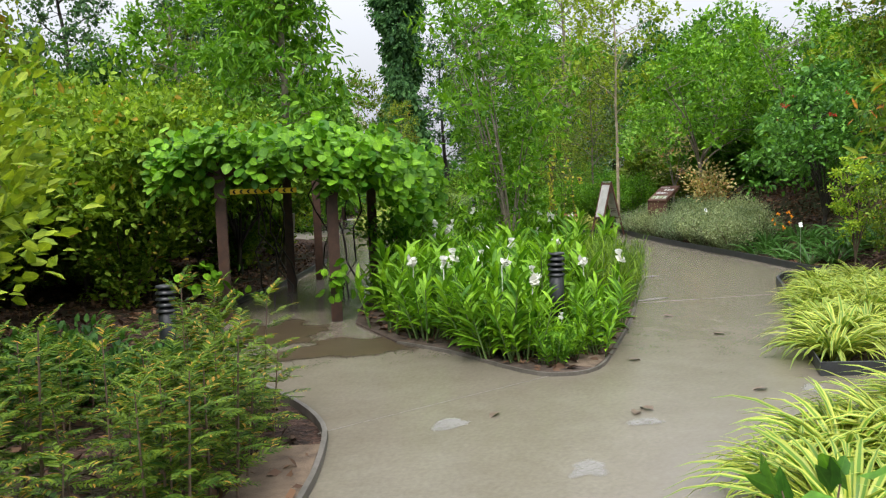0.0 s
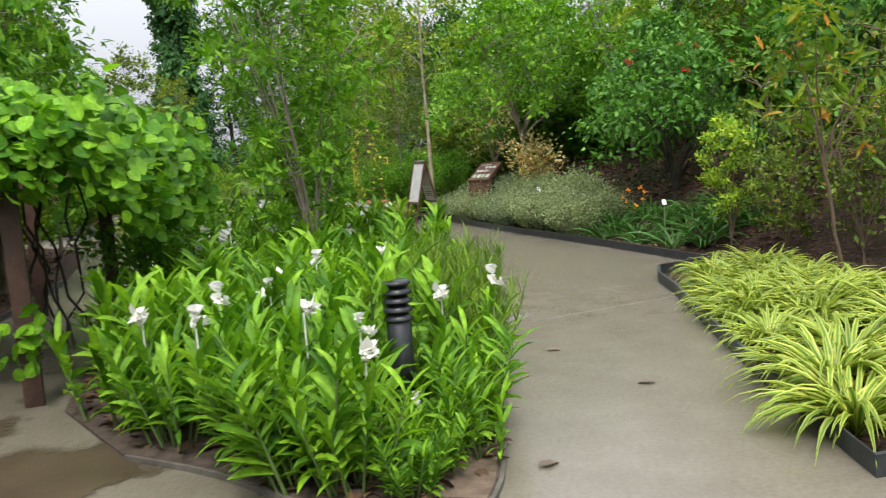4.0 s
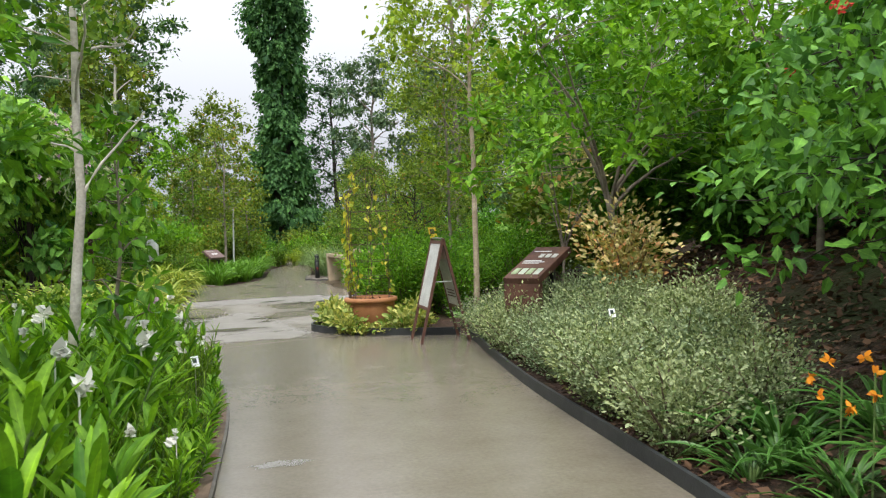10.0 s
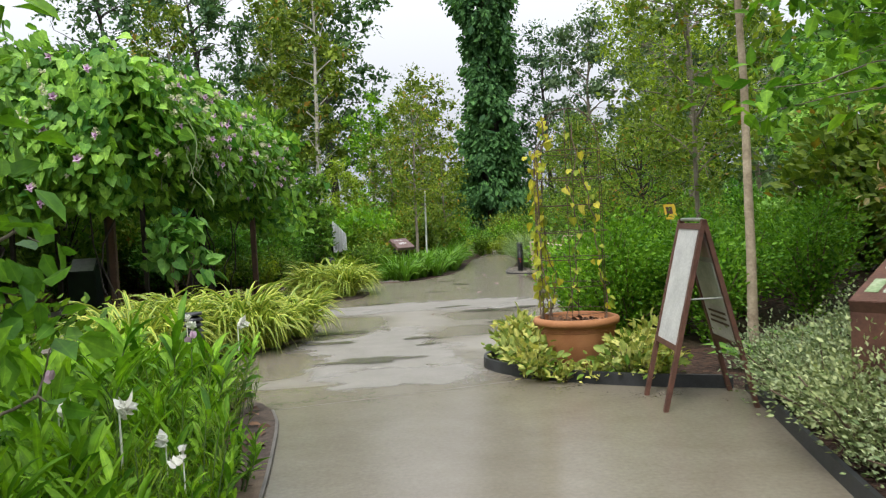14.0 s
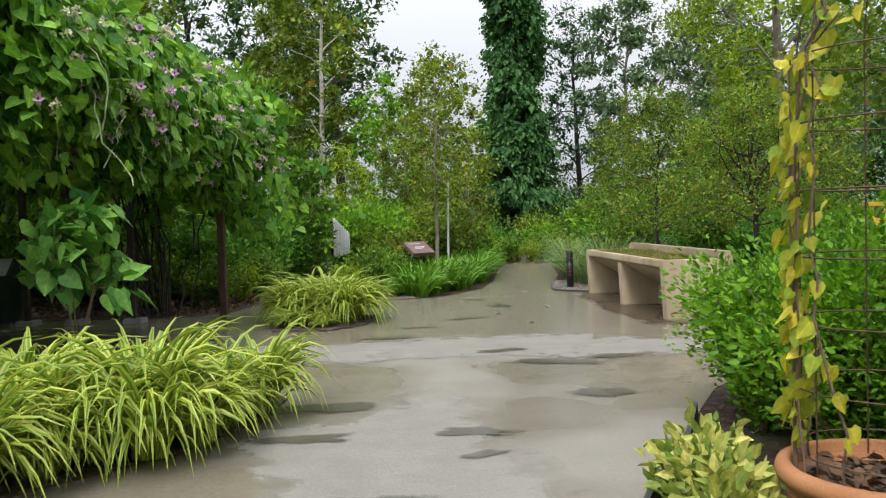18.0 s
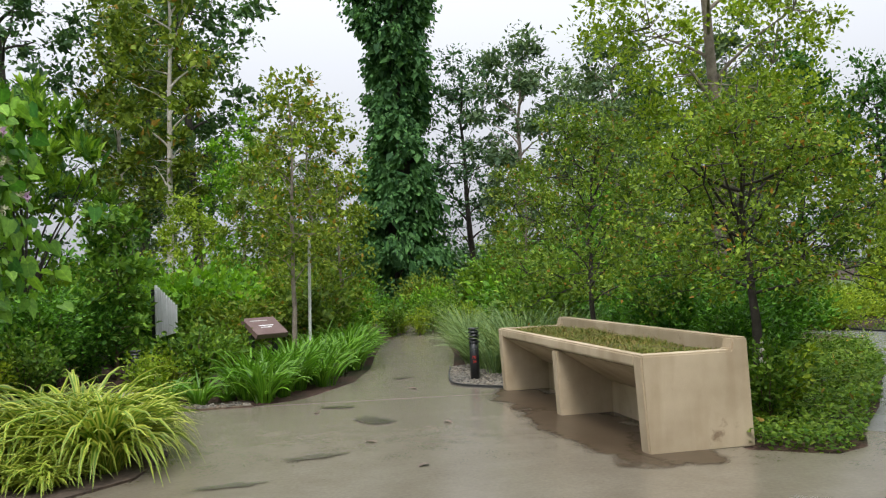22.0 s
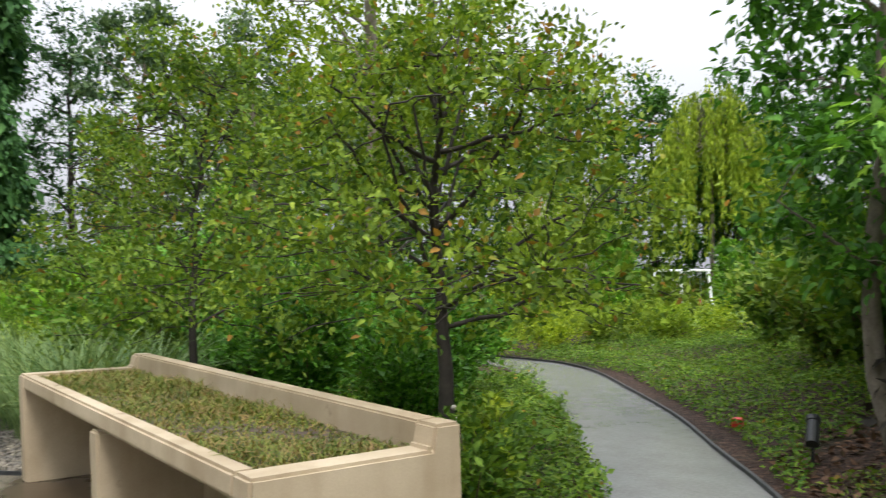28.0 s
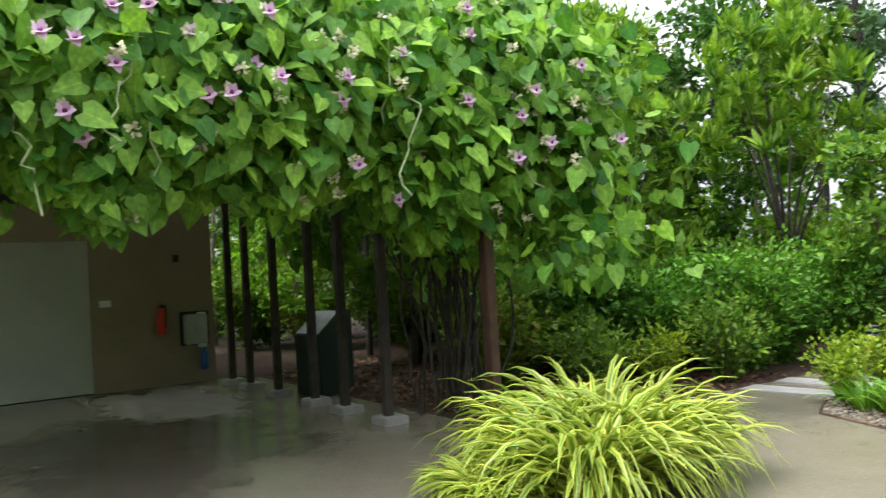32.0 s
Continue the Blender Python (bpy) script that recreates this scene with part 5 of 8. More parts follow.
def arbor():
    t = thing("arbor", "tall steel arbor roofed with heart-leaved flowering vine", "arbor")
    main = [(1.75, 24.7), (2.85, 28.8)]
    for x, y in main:
        part("post", box((x - 0.05, y - 0.05, 0), (x + 0.05, y + 0.05, 2.6)), M_POST, t, "rust-brown square post", 0.008)
    for x in (1.7, 0.83, 0.1, -0.92, -1.84, -2.5):
        part("post", box((x - 0.13, 28.44, 0.07), (x - 0.05, 28.52, 2.5)), M_BARKD, t, "dark timber pole")
        part("footing", box((x - 0.22, 28.36, -0.02), (x + 0.06, 28.62, 0.075)), M_STEP, t, "worn concrete footing", 0.012)
    for y in (24.45, 26.6, 28.55):
        part("beam", box((-3.6, y - 0.05, 2.5), (2.5, y + 0.05, 2.68)), M_POST, t, bevel=0.006)
    for k in range(9):
        x = -3.3 + 0.7 * k
        part("rafter", box((x - 0.035, 24.0, 2.68), (x + 0.035, 29.4, 2.8)), M_POST, t, bevel=0.005)
    rng = np.random.default_rng(81)
    g = Geo()
    flower = Geo()
    bud = Geo()
    bq = unit(rng.normal(0, 1, (26, 3)))
    leaves(bud, rng, bq * rng.uniform(0.006, 0.04, (26, 1)) * [1, 1, 1.3], bq + [0, 0, -0.3], rng.uniform(0.02, 0.042, 26), "round", 0.2)
    bud_me = bud.mesh("bud", M_CREAM)
    a5 = np.arange(5) * 1.2566
    leaves(flower, rng, np.zeros((5, 3)), np.stack([np.cos(a5), -0.25 + 0 * a5, np.sin(a5)], -1), 0.068, "heart", 0.0)
    eye = lathe([(0.016, 0.0), (0.001, 0.004)], 10)
    bmesh.ops.transform(eye, matrix=Matrix.Translation((0, -0.012, 0)) @ Matrix.Rotation(math.pi / 2, 4, "X"), verts=eye.verts)
    eye_me = bpy.data.meshes.new("eye")
    eye.to_mesh(eye_me)
    eye_me.materials.append(M_EYE)
    flower_me = flower.mesh("flower", M_PETALP)
    # top layer and the drooping skirt on the open sides
    n = 8000
    x, y = rng.uniform(-3.4, 2.9, n), rng.uniform(23.4, 29.8, n)
    z = 3.4 + 0.5 * np.sin(np.pi * np.clip((x + 3.4) / 6.3, 0, 1)) + 0.28 * np.sin(1.3 * x + 0.5) * np.cos(1.1 * y) + rng.normal(0, 0.22, n)
    leaves(g, rng, np.stack([x, y, z], -1), rng.normal(0, 0.6, (n, 3)) + [0.5, -0.4, -0.5], rng.uniform(0.12, 0.24, n), "heart", 1.0)
    def skirt(m, x0, x1, y0, y1, nx, ny):
        u = rng.uniform(0, 1, m)
        low = 2.02 + 0.2 * np.sin(5 * u + 1.0) + 0.16 * np.sin(13 * u) + 0.12 * np.sin(31 * u)
        h = rng.uniform(0, 1, m)
        zz = low + (3.92 - low) * h
        bulge = 0.75 * np.sin(np.pi * np.clip(0.15 + 0.8 * h, 0, 1)) + rng.normal(0, 0.13, m)
        px = x0 + (x1 - x0) * u + nx * bulge
        py = y0 + (y1 - y0) * u + ny * bulge
        return np.stack([px, py, zz], -1)
    sides = [(5200, 2.2, 2.5, 23.6, 29.8, 1, 0), (3600, -3.3, 2.6, 24.0, 23.6, 0, -1), (2800, 2.6, -3.3, 29.6, 29.3, 0, 1)]
    for m, x0, x1, y0, y1, nx, ny in sides:
        p = skirt(m, x0, x1, y0, y1, nx, ny)
        d = np.array([nx * 0.5, ny * 0.5, -0.75]) + rng.normal(0, 0.5, (m, 3))
        leaves(g, rng, p, d, rng.uniform(0.095, 0.20, m), "heart", face=(nx * 0.9, ny * 0.9, 0.55))
        k = rng.choice(m, m // 3, replace=False)
        leaves(g, rng, p[k] - np.array([nx, ny, 0.0]) * 0.4, d[k], rng.uniform(0.16, 0.24, m // 3), "heart", 0.5)
        q = skirt(m // 34, x0, x1, y0, y1, nx, ny) + np.array([nx, ny, 0.0]) * 0.2
        for c in q:
            b = piece("bud", bud_me, t, "cream woolly bud cluster", tuple(c))
            b.rotation_euler = tuple(rng.uniform(0, 6, 3))
            if rng.uniform() < 0.42:
                b = piece("flower", flower_me, t, "mauve trumpet flower", (c[0] + nx * 0.06, c[1] + ny * 0.06, c[2] - 0.03))
                b.rotation_euler = (rng.uniform(-0.4, 0.4), 0, math.atan2(ny, nx) + math.pi / 2 + rng.uniform(-0.5, 0.5))
                piece("eye", eye_me, b, "dark purple flower throat")
    # corner masses hanging by the posts
    for cx, cy, zl, zh, m, r in ((3.0, 29.6, 1.25, 3.4, 620, 0.34), (2.2, 24.3, 1.9, 3.5, 420, 0.4), (1.55, 29.5, 1.5, 2.4, 200, 0.25)):
        p = np.stack([cx + rng.normal(0, r, m), cy + rng.normal(0, r, m), rng.uniform(zl, zh, m)], -1)
        leaves(g, rng, p, rng.normal(0, 0.5, (m, 3)) + [0.4, 0, -0.8], rng.uniform(0.11, 0.2, m), "heart", 0.5)
    tagged(piece("vine_foliage", g.mesh("vine_foliage", L_HEART), t, "heart-shaped green vine leaves"), kind="stuff")
    s = Geo()
    for k in range(30):
        a = np.array([rng.uniform(2.5, 3.3), rng.uniform(23.6, 29.8), rng.uniform(2.5, 3.5)])
        w = a + np.cumsum(rng.normal(0, 0.05, (9, 3)), 0) + np.linspace(0, -rng.uniform(0.4, 0.9), 9)[:, None] * [0, 0, 1]
        tube(s, w, np.full(9, 0.008), 5)
    dark = Geo()
    for k in range(20):
        b = np.array([1.62 + rng.normal(0, 0.1), 29.35 + rng.normal(0, 0.12), 0])
        w = b + np.cumsum(rng.normal(0, 0.05, (10, 3)), 0) * [1, 1, 0] + np.linspace(0, 1, 10)[:, None] * [-0.35, 0.1, 2.5]
        tube(dark, w, np.full(10, 0.016), 5)
    for k in range(8):
        b = np.array([(2.1, 1.9, 1.5, 1.2)[k % 4] + rng.uniform(-0.1, 0.1), (29.2, 24.4, 28.9, 29.0)[k % 4] + rng.uniform(-0.1, 0.1), 0])
        w = b + np.cumsum(rng.normal(0, 0.08, (9, 3)), 0) * [1, 1, 0] + np.linspace(0, 2.6, 9)[:, None] * [0, 0, 1]
        tube(dark, w, np.full(9, 0.014), 5)
    tagged(piece("vine_stem", dark.mesh("vine_stem", M_BARKD), t, "dark tangled woody vine stems"), kind="stuff")
    tagged(piece("vine_branchwork", s.mesh("vine_branchwork", M_PALESTEM), t, "pale green hanging tendrils"), kind="stuff")


arbor()
crown_tree("climber_sapling", 83, "vine on thin bare stems with heart-shaped leaves and pale buds", M_TWIG, L_HEART, at=(3.0, 24.0, 0.0), category="shrub", height=1.6, base=0.85, radius=0.42, trunk_r=0.016, fork=0.15, limbs=5, clumps=20, per=8, size=0.19, form="heart", shape="dome", puff=0.2, droop=0.9, flat=0.4)


# ---- building with store room door ----
def building():
    t = thing("utility_building", "low tan-walled utility building under the arbor", "building", kind="structure")
    part("wall", box((-3.53, 26.85, 0), (-3.33, 28.5, 2.55)), M_WALL, t)
    part("wall", box((-3.53, 24.0, 2.06), (-3.33, 26.85, 2.55)), M_WALL, t)
    part("wall", box((-3.53, 22.6, 0), (-3.33, 24.0, 2.55)), M_WALL, t)
    part("wall", box((-7.5, 28.3, 0), (-3.53, 28.5, 2.55)), M_WALL, t)
    part("wall", box((-7.5, 22.6, 0), (-3.53, 22.8, 2.55)), M_WALL, t)
    part("wall", box((-7.7, 22.6, 0), (-7.5, 28.5, 2.55)), M_WALL, t)
    part("roof", box((-7.9, 22.4, 2.55), (-3.3, 28.8, 2.68)), M_BLACK, t)
    door = part("door", box((-3.48, 24.0, 0.01), (-3.40, 25.49, 2.06)), M_DOOR, t, "pale grey flush door")
    part("door", box((-3.48, 25.51, 0.01), (-3.40, 26.85, 2.06)), M_DOOR, t, "pale grey flush door")
    part("handle", rod((-3.38, 26.25, 1.0), (-3.38, 26.12, 1.0), 0.011), M_STEEL, t, "steel lever handle")
    part("lock_plate", box((-3.40, 26.22, 0.86), (-3.385, 26.28, 1.05)), M_STEEL, t)
    part("switch_plate", box((-3.33, 26.95, 1.15), (-3.315, 27.1, 1.24)), M_WHITE, t)
    part("door_closer_box", box((-3.33, 27.95, 1.72), (-3.28, 28.02, 1.82)), M_BLACK, t)


building()


def extinguisher():
    t = thing("fire_extinguisher", "red fire extinguisher hung on the tan wall", "extinguisher", at=(-3.25, 27.74, 0.72))
    part("cylinder", lathe([(0.02, 0.0), (0.065, 0.01), (0.065, 0.30), (0.045, 0.35), (0.02, 0.37)], 16), M_RED, t)
    part("valve", box((-0.02, -0.02, 0.37), (0.02, 0.06, 0.41)), M_BLACK, t)
    part("hose", rod((0.03, 0.05, 0.38), (0.07, 0.03, 0.1), 0.01), M_BLACK, t)


def dispenser():
    t = thing("water_dispenser", "steel wall-hung drinking water dispenser", "dispenser", at=(-3.32, 28.05, 0.55))
    part("body", box((0.0, 0.0, 0.0), (0.16, 0.30, 0.42)), M_SLAB, t, bevel=0.012)
    part("back_plate", box((0.0, -0.05, -0.02), (0.015, 0.36, 0.46)), M_BLACK, t)
    part("filter", rod((0.08, 0.24, -0.05), (0.08, 0.24, 0.44), 0.06, 16), M_WHITE, t)
    b = thing("water_bottle", "blue water filter bottle below the dispenser", "bottle", at=(-3.22, 28.3, 0.18))
    part("body", lathe([(0.03, 0), (0.06, 0.01), (0.06, 0.22), (0.03, 0.27), (0.03, 0.3)], 16), M_BLUE, b)


def bin_():
    t = thing("rubbish_bin", "dark green hooded rubbish bin beside the poles", "bin", at=(-0.74, 28.98, 0), rz=8)
    bm = bmesh.new()
    prof = [(-0.24, 0.0), (0.24, 0.0), (0.24, 0.72), (-0.08, 0.98), (-0.24, 0.98)]
    lo = [bm.verts.new((-0.27, -y, z)) for y, z in prof]
    hi = [bm.verts.new((0.27, -y, z)) for y, z in prof]
    bm.faces.new(lo)
    bm.faces.new(hi[::-1])
    for k in range(5):
        bm.faces.new((lo[k], hi[k], hi[(k + 1) % 5], lo[(k + 1) % 5]))
    bmesh.ops.recalc_face_normals(bm, faces=list(bm.faces))
    part("body", bm, M_GREENBIN, t, bevel=0.01)
    bm = bmesh.new()
    vs = [bm.verts.new(p) for p in ((-0.24, -0.235, 0.735), (0.24, -0.235, 0.735), (0.24, 0.07, 0.985), (-0.24, 0.07, 0.985))]
    bm.faces.new(vs)
    bmesh.ops.solidify(bm, geom=list(bm.faces), thickness=-0.012)
    part("lid_plate", bm, M_STEEL, t, "brushed steel sloping lid")


extinguisher()
dispenser()
bin_()


# ---- planter bench ----
def bench():
    t = thing("planter_bench", "cast concrete planter bench with a turf top", "bench", at=(9.07, 27.32, 0), rz=6.3)
    ln, dp, h = 4.0, 0.93, 0.775

    def wedge(name, prof, y0, y1, label=""):
        bm = bmesh.new()
        vs = [[bm.verts.new((x, o, z)) for x, z in prof] for o in (y0, y1)]
        n = len(prof)
        bm.faces.new(vs[0])
        bm.faces.new(vs[1][::-1])
        for k in range(n):
            bm.faces.new((vs[0][k], vs[1][k], vs[1][(k + 1) % n], vs[0][(k + 1) % n]))
        bmesh.ops.recalc_face_normals(bm, faces=list(bm.faces))
        return part(name, bm, M_BENCH, t, label, bevel=0.014)
    end = [(0.035, -0.01), (dp + 0.03, -0.01), (dp, h + 0.1), (dp - 0.13, h + 0.1), (dp - 0.15, h), (0.0, h), (0.0, h - 0.1)]
    wedge("end_wall", end, 0.0, 0.15)
    wedge("end_wall", end, ln - 0.15, ln)
    wedge("divider", [(0.03, -0.01), (dp - 0.2, -0.01), (dp - 0.2, h - 0.2), (0.0, h - 0.121)], 1.92, 2.06)
    wedge("front_rim", [(0.002, h - 0.10), (0.1, h - 0.13), (0.1, h - 0.002), (0.002, h - 0.002)], 0.149, ln - 0.149)
    wedge("trough", [(0.03, h - 0.112), (dp - 0.36, h - 0.45), (dp - 0.1, h - 0.45), (dp - 0.1, h - 0.15), (0.1, h - 0.149), (0.1, h - 0.132)], 0.149, ln - 0.149)
    wedge("back_panel", [(dp - 0.34, -0.01), (dp - 0.22, -0.01), (dp - 0.22, h - 0.449), (dp - 0.34, h - 0.449)], 0.149, ln - 0.149)
    wedge("back_rim", [(dp - 0.1, h - 0.4), (dp - 0.002, h - 0.4), (dp - 0.002, h + 0.098), (dp - 0.12, h + 0.098), (dp - 0.12, h - 0.149), (dp - 0.1, h - 0.149)], 0.149, ln - 0.149)
    part("soil", box((0.1, 0.15, h - 0.148), (dp - 0.121, ln - 0.15, h - 0.035)), M_SOIL, t)
    rng = np.random.default_rng(90)
    n = 9000
    g = Geo()
    p = np.stack([rng.uniform(0.1, dp - 0.13, n), rng.uniform(0.15, ln - 0.15, n), np.full(n, h - 0.035)], -1)
    tall = 0.7 + 0.5 * np.sin(3.1 * p[:, 1] + 4 * p[:, 0]) * np.sin(1.7 * p[:, 1])
    blades(g, rng, p, rng.uniform(0, 6.28, n), rng.uniform(0.05, 0.13, n) * tall, rng.uniform(0, 0.6, n), rng.uniform(0.8, 2.2, n), 0.007, 2, "strap")
    tagged(piece("turf", g.mesh("turf", L_GRASS), t, "short green and straw-coloured turf"), kind="stuff")


bench()


def bollard(x, y, h=0.72, marks=True, z=0.0):
    t = thing("bollard_light", "black louvred bollard path light with red markings" if marks else "black louvred bollard path light", "lamp", "bollard lights", at=(x, y, z))
    part("post", lathe([(0.065, 0), (0.065, h - 0.21), (0.05, h - 0.2), (0.05, h - 0.03)], 20), M_BLACK, t)
    for k in range(4):
        z0 = h - 0.205 + 0.046 * k
        part("louvre", lathe([(0.052, z0 + 0.028), (0.078, z0), (0.080, z0 + 0.006), (0.056, z0 + 0.034)], 20), M_BLACK, t)
    part("cap", lathe([(0.074, h - 0.02), (0.076, h - 0.012), (0.070, h), (0.01, h + 0.002)], 20), M_BLACK, t)
    if marks:
        for k, (s, z0, w) in enumerate((("MS", h * 0.42, 0.05), ("24", h * 0.33, 0.05))):
            cu = bpy.data.curves.new("marking", "FONT")
            cu.body, cu.size, cu.align_x, cu.extrude = s, 0.05, "CENTER", 0.0006
            ob = new("marking", cu)
            bpy.context.view_layer.update()
            me = bpy.data.meshes.new_from_object(ob)
            bpy.data.objects.remove(ob)
            me.materials.append(M_RED)
            ang = math.atan2(y - 22.5, x - 7.3) - math.pi / 2
            m = piece("marking", me, t, "red painted letters")
            m.matrix_basis = Matrix.Rotation(ang, 4, "Z") @ Matrix.Translation((0, -0.0665, z0)) @ Matrix.Rotation(math.pi / 2, 4, "X")
    return t


bollard(3.42, 6.07, 0.83)
bollard(8.47, 32.4, 0.72)
bollard(3.65, 33.35, 0.56, False)
bollard(4.85, 19.05, 0.72, False, 0.02)
bollard(0.18, 5.64, 0.78, False)
bollard(8.62, 21.25, 0.7, True, 0.0)
bollard(11.1, 25.33, 0.8, True, float(ground_z(11.1, 25.33)))


# ---- signs ----
M_GREENPIC = surface("leaf_print", (0.10, 0.20, 0.06), (0.40, 0.46, 0.30), 12, 0.4)
M_GREENPIC2 = surface("pale_print", (0.36, 0.42, 0.34), (0.52, 0.56, 0.48), 12, 0.4)
M_PINKPIC = surface("pink_print", (0.45, 0.30, 0.28), (0.58, 0.44, 0.40), 8, 0.4)
M_MAUVE = surface("faded_panel", (0.115, 0.07, 0.062), (0.155, 0.10, 0.09), 4, 0.5)


def sandwich_board():
    t = thing("sandwich_board", "folding wooden sandwich board with brown legs", "sign", at=(8.74, 18.25, 0), rz=1)
    for sg in (-1, 1):
        tilt = Matrix.Translation((0, 0, 1.3)) @ Matrix.Rotation(sg * radians(13.5), 4, "Y") @ Matrix.Translation((0, 0, -1.35))
        for y in (-0.27, 0.27):
            bm = box((-0.015, y - 0.02, 0.0), (0.015, y + 0.02, 1.35))
            bmesh.ops.transform(bm, matrix=tilt, verts=bm.verts)
            part("leg", bm, M_RUST, t)
        for z in (0.45, 1.30):
            bm = box((-0.012, -0.26, z - 0.02), (0.012, 0.26, z + 0.02))
            bmesh.ops.transform(bm, matrix=tilt, verts=bm.verts)
            part("rail", bm, M_RUST, t)
        bm = box((-0.006, -0.26, 0.47), (0.006, 0.26, 1.28))
        bmesh.ops.transform(bm, matrix=tilt, verts=bm.verts)
        part("board", bm, M_SLAB, t, "pale grey board face")
        for z0, z1, w, mat in ((1.08, 1.22, 0.2, M_PINKPIC), (0.72, 1.04, 0.21, M_GREENPIC2), (0.66, 0.675, 0.18, M_WIRE), (0.62, 0.635, 0.16, M_WIRE), (0.58, 0.595, 0.19, M_WIRE)):
            bm = box((sg * 0.009 - 0.002, -w, z0), (sg * 0.009 + 0.002, w, z1))
            bmesh.ops.transform(bm, matrix=tilt, verts=bm.verts)
            part("poster" if z1 - z0 > 0.1 else "text_line", bm, mat, t, "faded poster print" if z1 - z0 > 0.1 else "")
    part("hinge", rod((0, -0.24, 1.3), (0, 0.24, 1.3), 0.012), M_STEEL, t)
    part("brace", rod((-0.13, -0.25, 0.76), (0.13, -0.25, 0.76), 0.007), M_STEEL, t)


def lectern(x, y, z, rz, h, w=0.75, depth=0.6, tilt=33, plain=False):
    t = thing("interpretive_sign", "faded mauve-brown lectern sign with two lines of text" if plain else "brown steel lectern sign with pictures and text", "sign", at=(x, y, z), rz=rz)
    q = depth / 2
    bm = box((-w / 2, -q, -0.04), (w / 2, q, 0.04))
    m = Matrix.Translation((0, 0, h)) @ Matrix.Rotation(radians(tilt), 4, "X")
    bmesh.ops.transform(bm, matrix=m, verts=bm.verts)
    part("panel", bm, M_MAUVE if plain else M_RUST, t, bevel=0.004)
    c, s = q * math.cos(radians(tilt)), q * math.sin(radians(tilt))
    if not plain:
        part("front_plate", box((-w / 2, -c + 0.01, -0.15), (w / 2, -c + 0.09, h - s - 0.02)), M_RUST, t)
    for x in (w / 2 - 0.07, -w / 2 + 0.07):
        part("back_leg", box((x - 0.03, 0.02, -0.3), (x + 0.03, 0.08, h - 0.03)), M_BLACK, t)

    def mark(kind, x0, x1, y0, y1, mat, lab=""):
        b2 = box((x0 * w, y0 * depth, 0.041), (x1 * w, y1 * depth, 0.043))
        bmesh.ops.transform(b2, matrix=m, verts=b2.verts)
        part(kind, b2, mat, t, lab)
    if plain:
        mark("heading", -0.35, 0.2, 0.28, 0.31, M_SLAB)
        mark("text_line", -0.2, 0.25, -0.02, 0.02, M_WHITE, "line of pale text")
        mark("text_line", -0.2, 0.15, -0.12, -0.09, M_WHITE, "line of pale text")
        return
    for k in range(3):
        mark("text_line", -0.4, 0.1 + 0.12 * (k % 2), 0.03 - 0.04 * k, 0.045 - 0.04 * k, M_WHITE, "line of pale text")
    mark("heading", -0.4, 0.1, 0.33, 0.35, M_WHITE)
    for k in range(4):
        mark("picture", -0.4 + 0.21 * k, -0.24 + 0.21 * k, -0.38, -0.2, (M_GREENPIC, M_GREENPIC2)[k % 2], "leaf picture")
    for k in range(3):
        mark("picture", -0.12 + 0.19 * k, 0.02 + 0.19 * k, 0.14, 0.26, M_SLAB, "round seed picture")


sandwich_board()
lectern(9.55, 16.8, 0.12, -50, 0.86, w=0.44, depth=0.84, tilt=22)
lectern(5.5, 33.4, 0.0, 40, 0.80, w=0.54, depth=0.46, tilt=30, plain=True)


def white_sign():
    t = thing("slatted_sign", "white corrugated fan-shaped sign on a dark post", "sign", at=(3.26, 36.1, 0), rz=-20)
    part("post", box((-0.03, -0.03, 0), (0.03, 0.03, 1.42)), M_BLACK, t)
    for k in range(9):
        bm = box((0.035 + 0.048 * k, -0.02 + 0.006 * (k % 2), 0.55 + 0.012 * k), (0.078 + 0.048 * k, 0.02 + 0.006 * (k % 2), 1.50 - 0.045 * k))
        part("slat", bm, M_WHITE, t, bevel=0.006)


white_sign()


def tag_sign(x, y, z, h, rz, mat, w=0.07, plain=False, lab="small white plant label on a stake"):
    t = thing("plant_label", lab, "label", "plant labels", at=(x, y, z), rz=rz)
    part("stake", rod((0, 0, 0), (0, 0, h), 0.004, 6), M_STEEL, t)
    bm = box((-w / 2, -0.004, -w * 0.7), (w / 2, 0.004, w * 0.7))
    bmesh.ops.transform(bm, matrix=Matrix.Translation((0, 0, h + 0.03)) @ Matrix.Rotation(radians(-25), 4, "X"), verts=bm.verts)
    part("plate", bm, mat, t)
    if plain:
        return
    bm = box((-w * 0.34, -0.0065, -w * 0.2), (w * 0.2, -0.0045, w * 0.45))
    bmesh.ops.transform(bm, matrix=Matrix.Translation((0, 0, h + 0.03)) @ Matrix.Rotation(radians(-25), 4, "X"), verts=bm.verts)
    part("print", bm, M_GREENBIN if mat is M_WHITE else M_RUST, t, "dark printed block")


tag_sign(8.62, 10.25, 0.05, 0.56, -20, M_WHITE, 0.05, True)
tag_sign(9.2, 14.2, 0.2, 0.48, 0, M_WHITE, 0.052)
tag_sign(5.92, 14.7, 0.02, 0.42, 25, M_WHITE, 0.06)
tag_sign(9.9, 23.4, 0.05, 1.25, 10, M_YELLOW, 0.16, False, "yellow notice plate on a stake above the hedge")


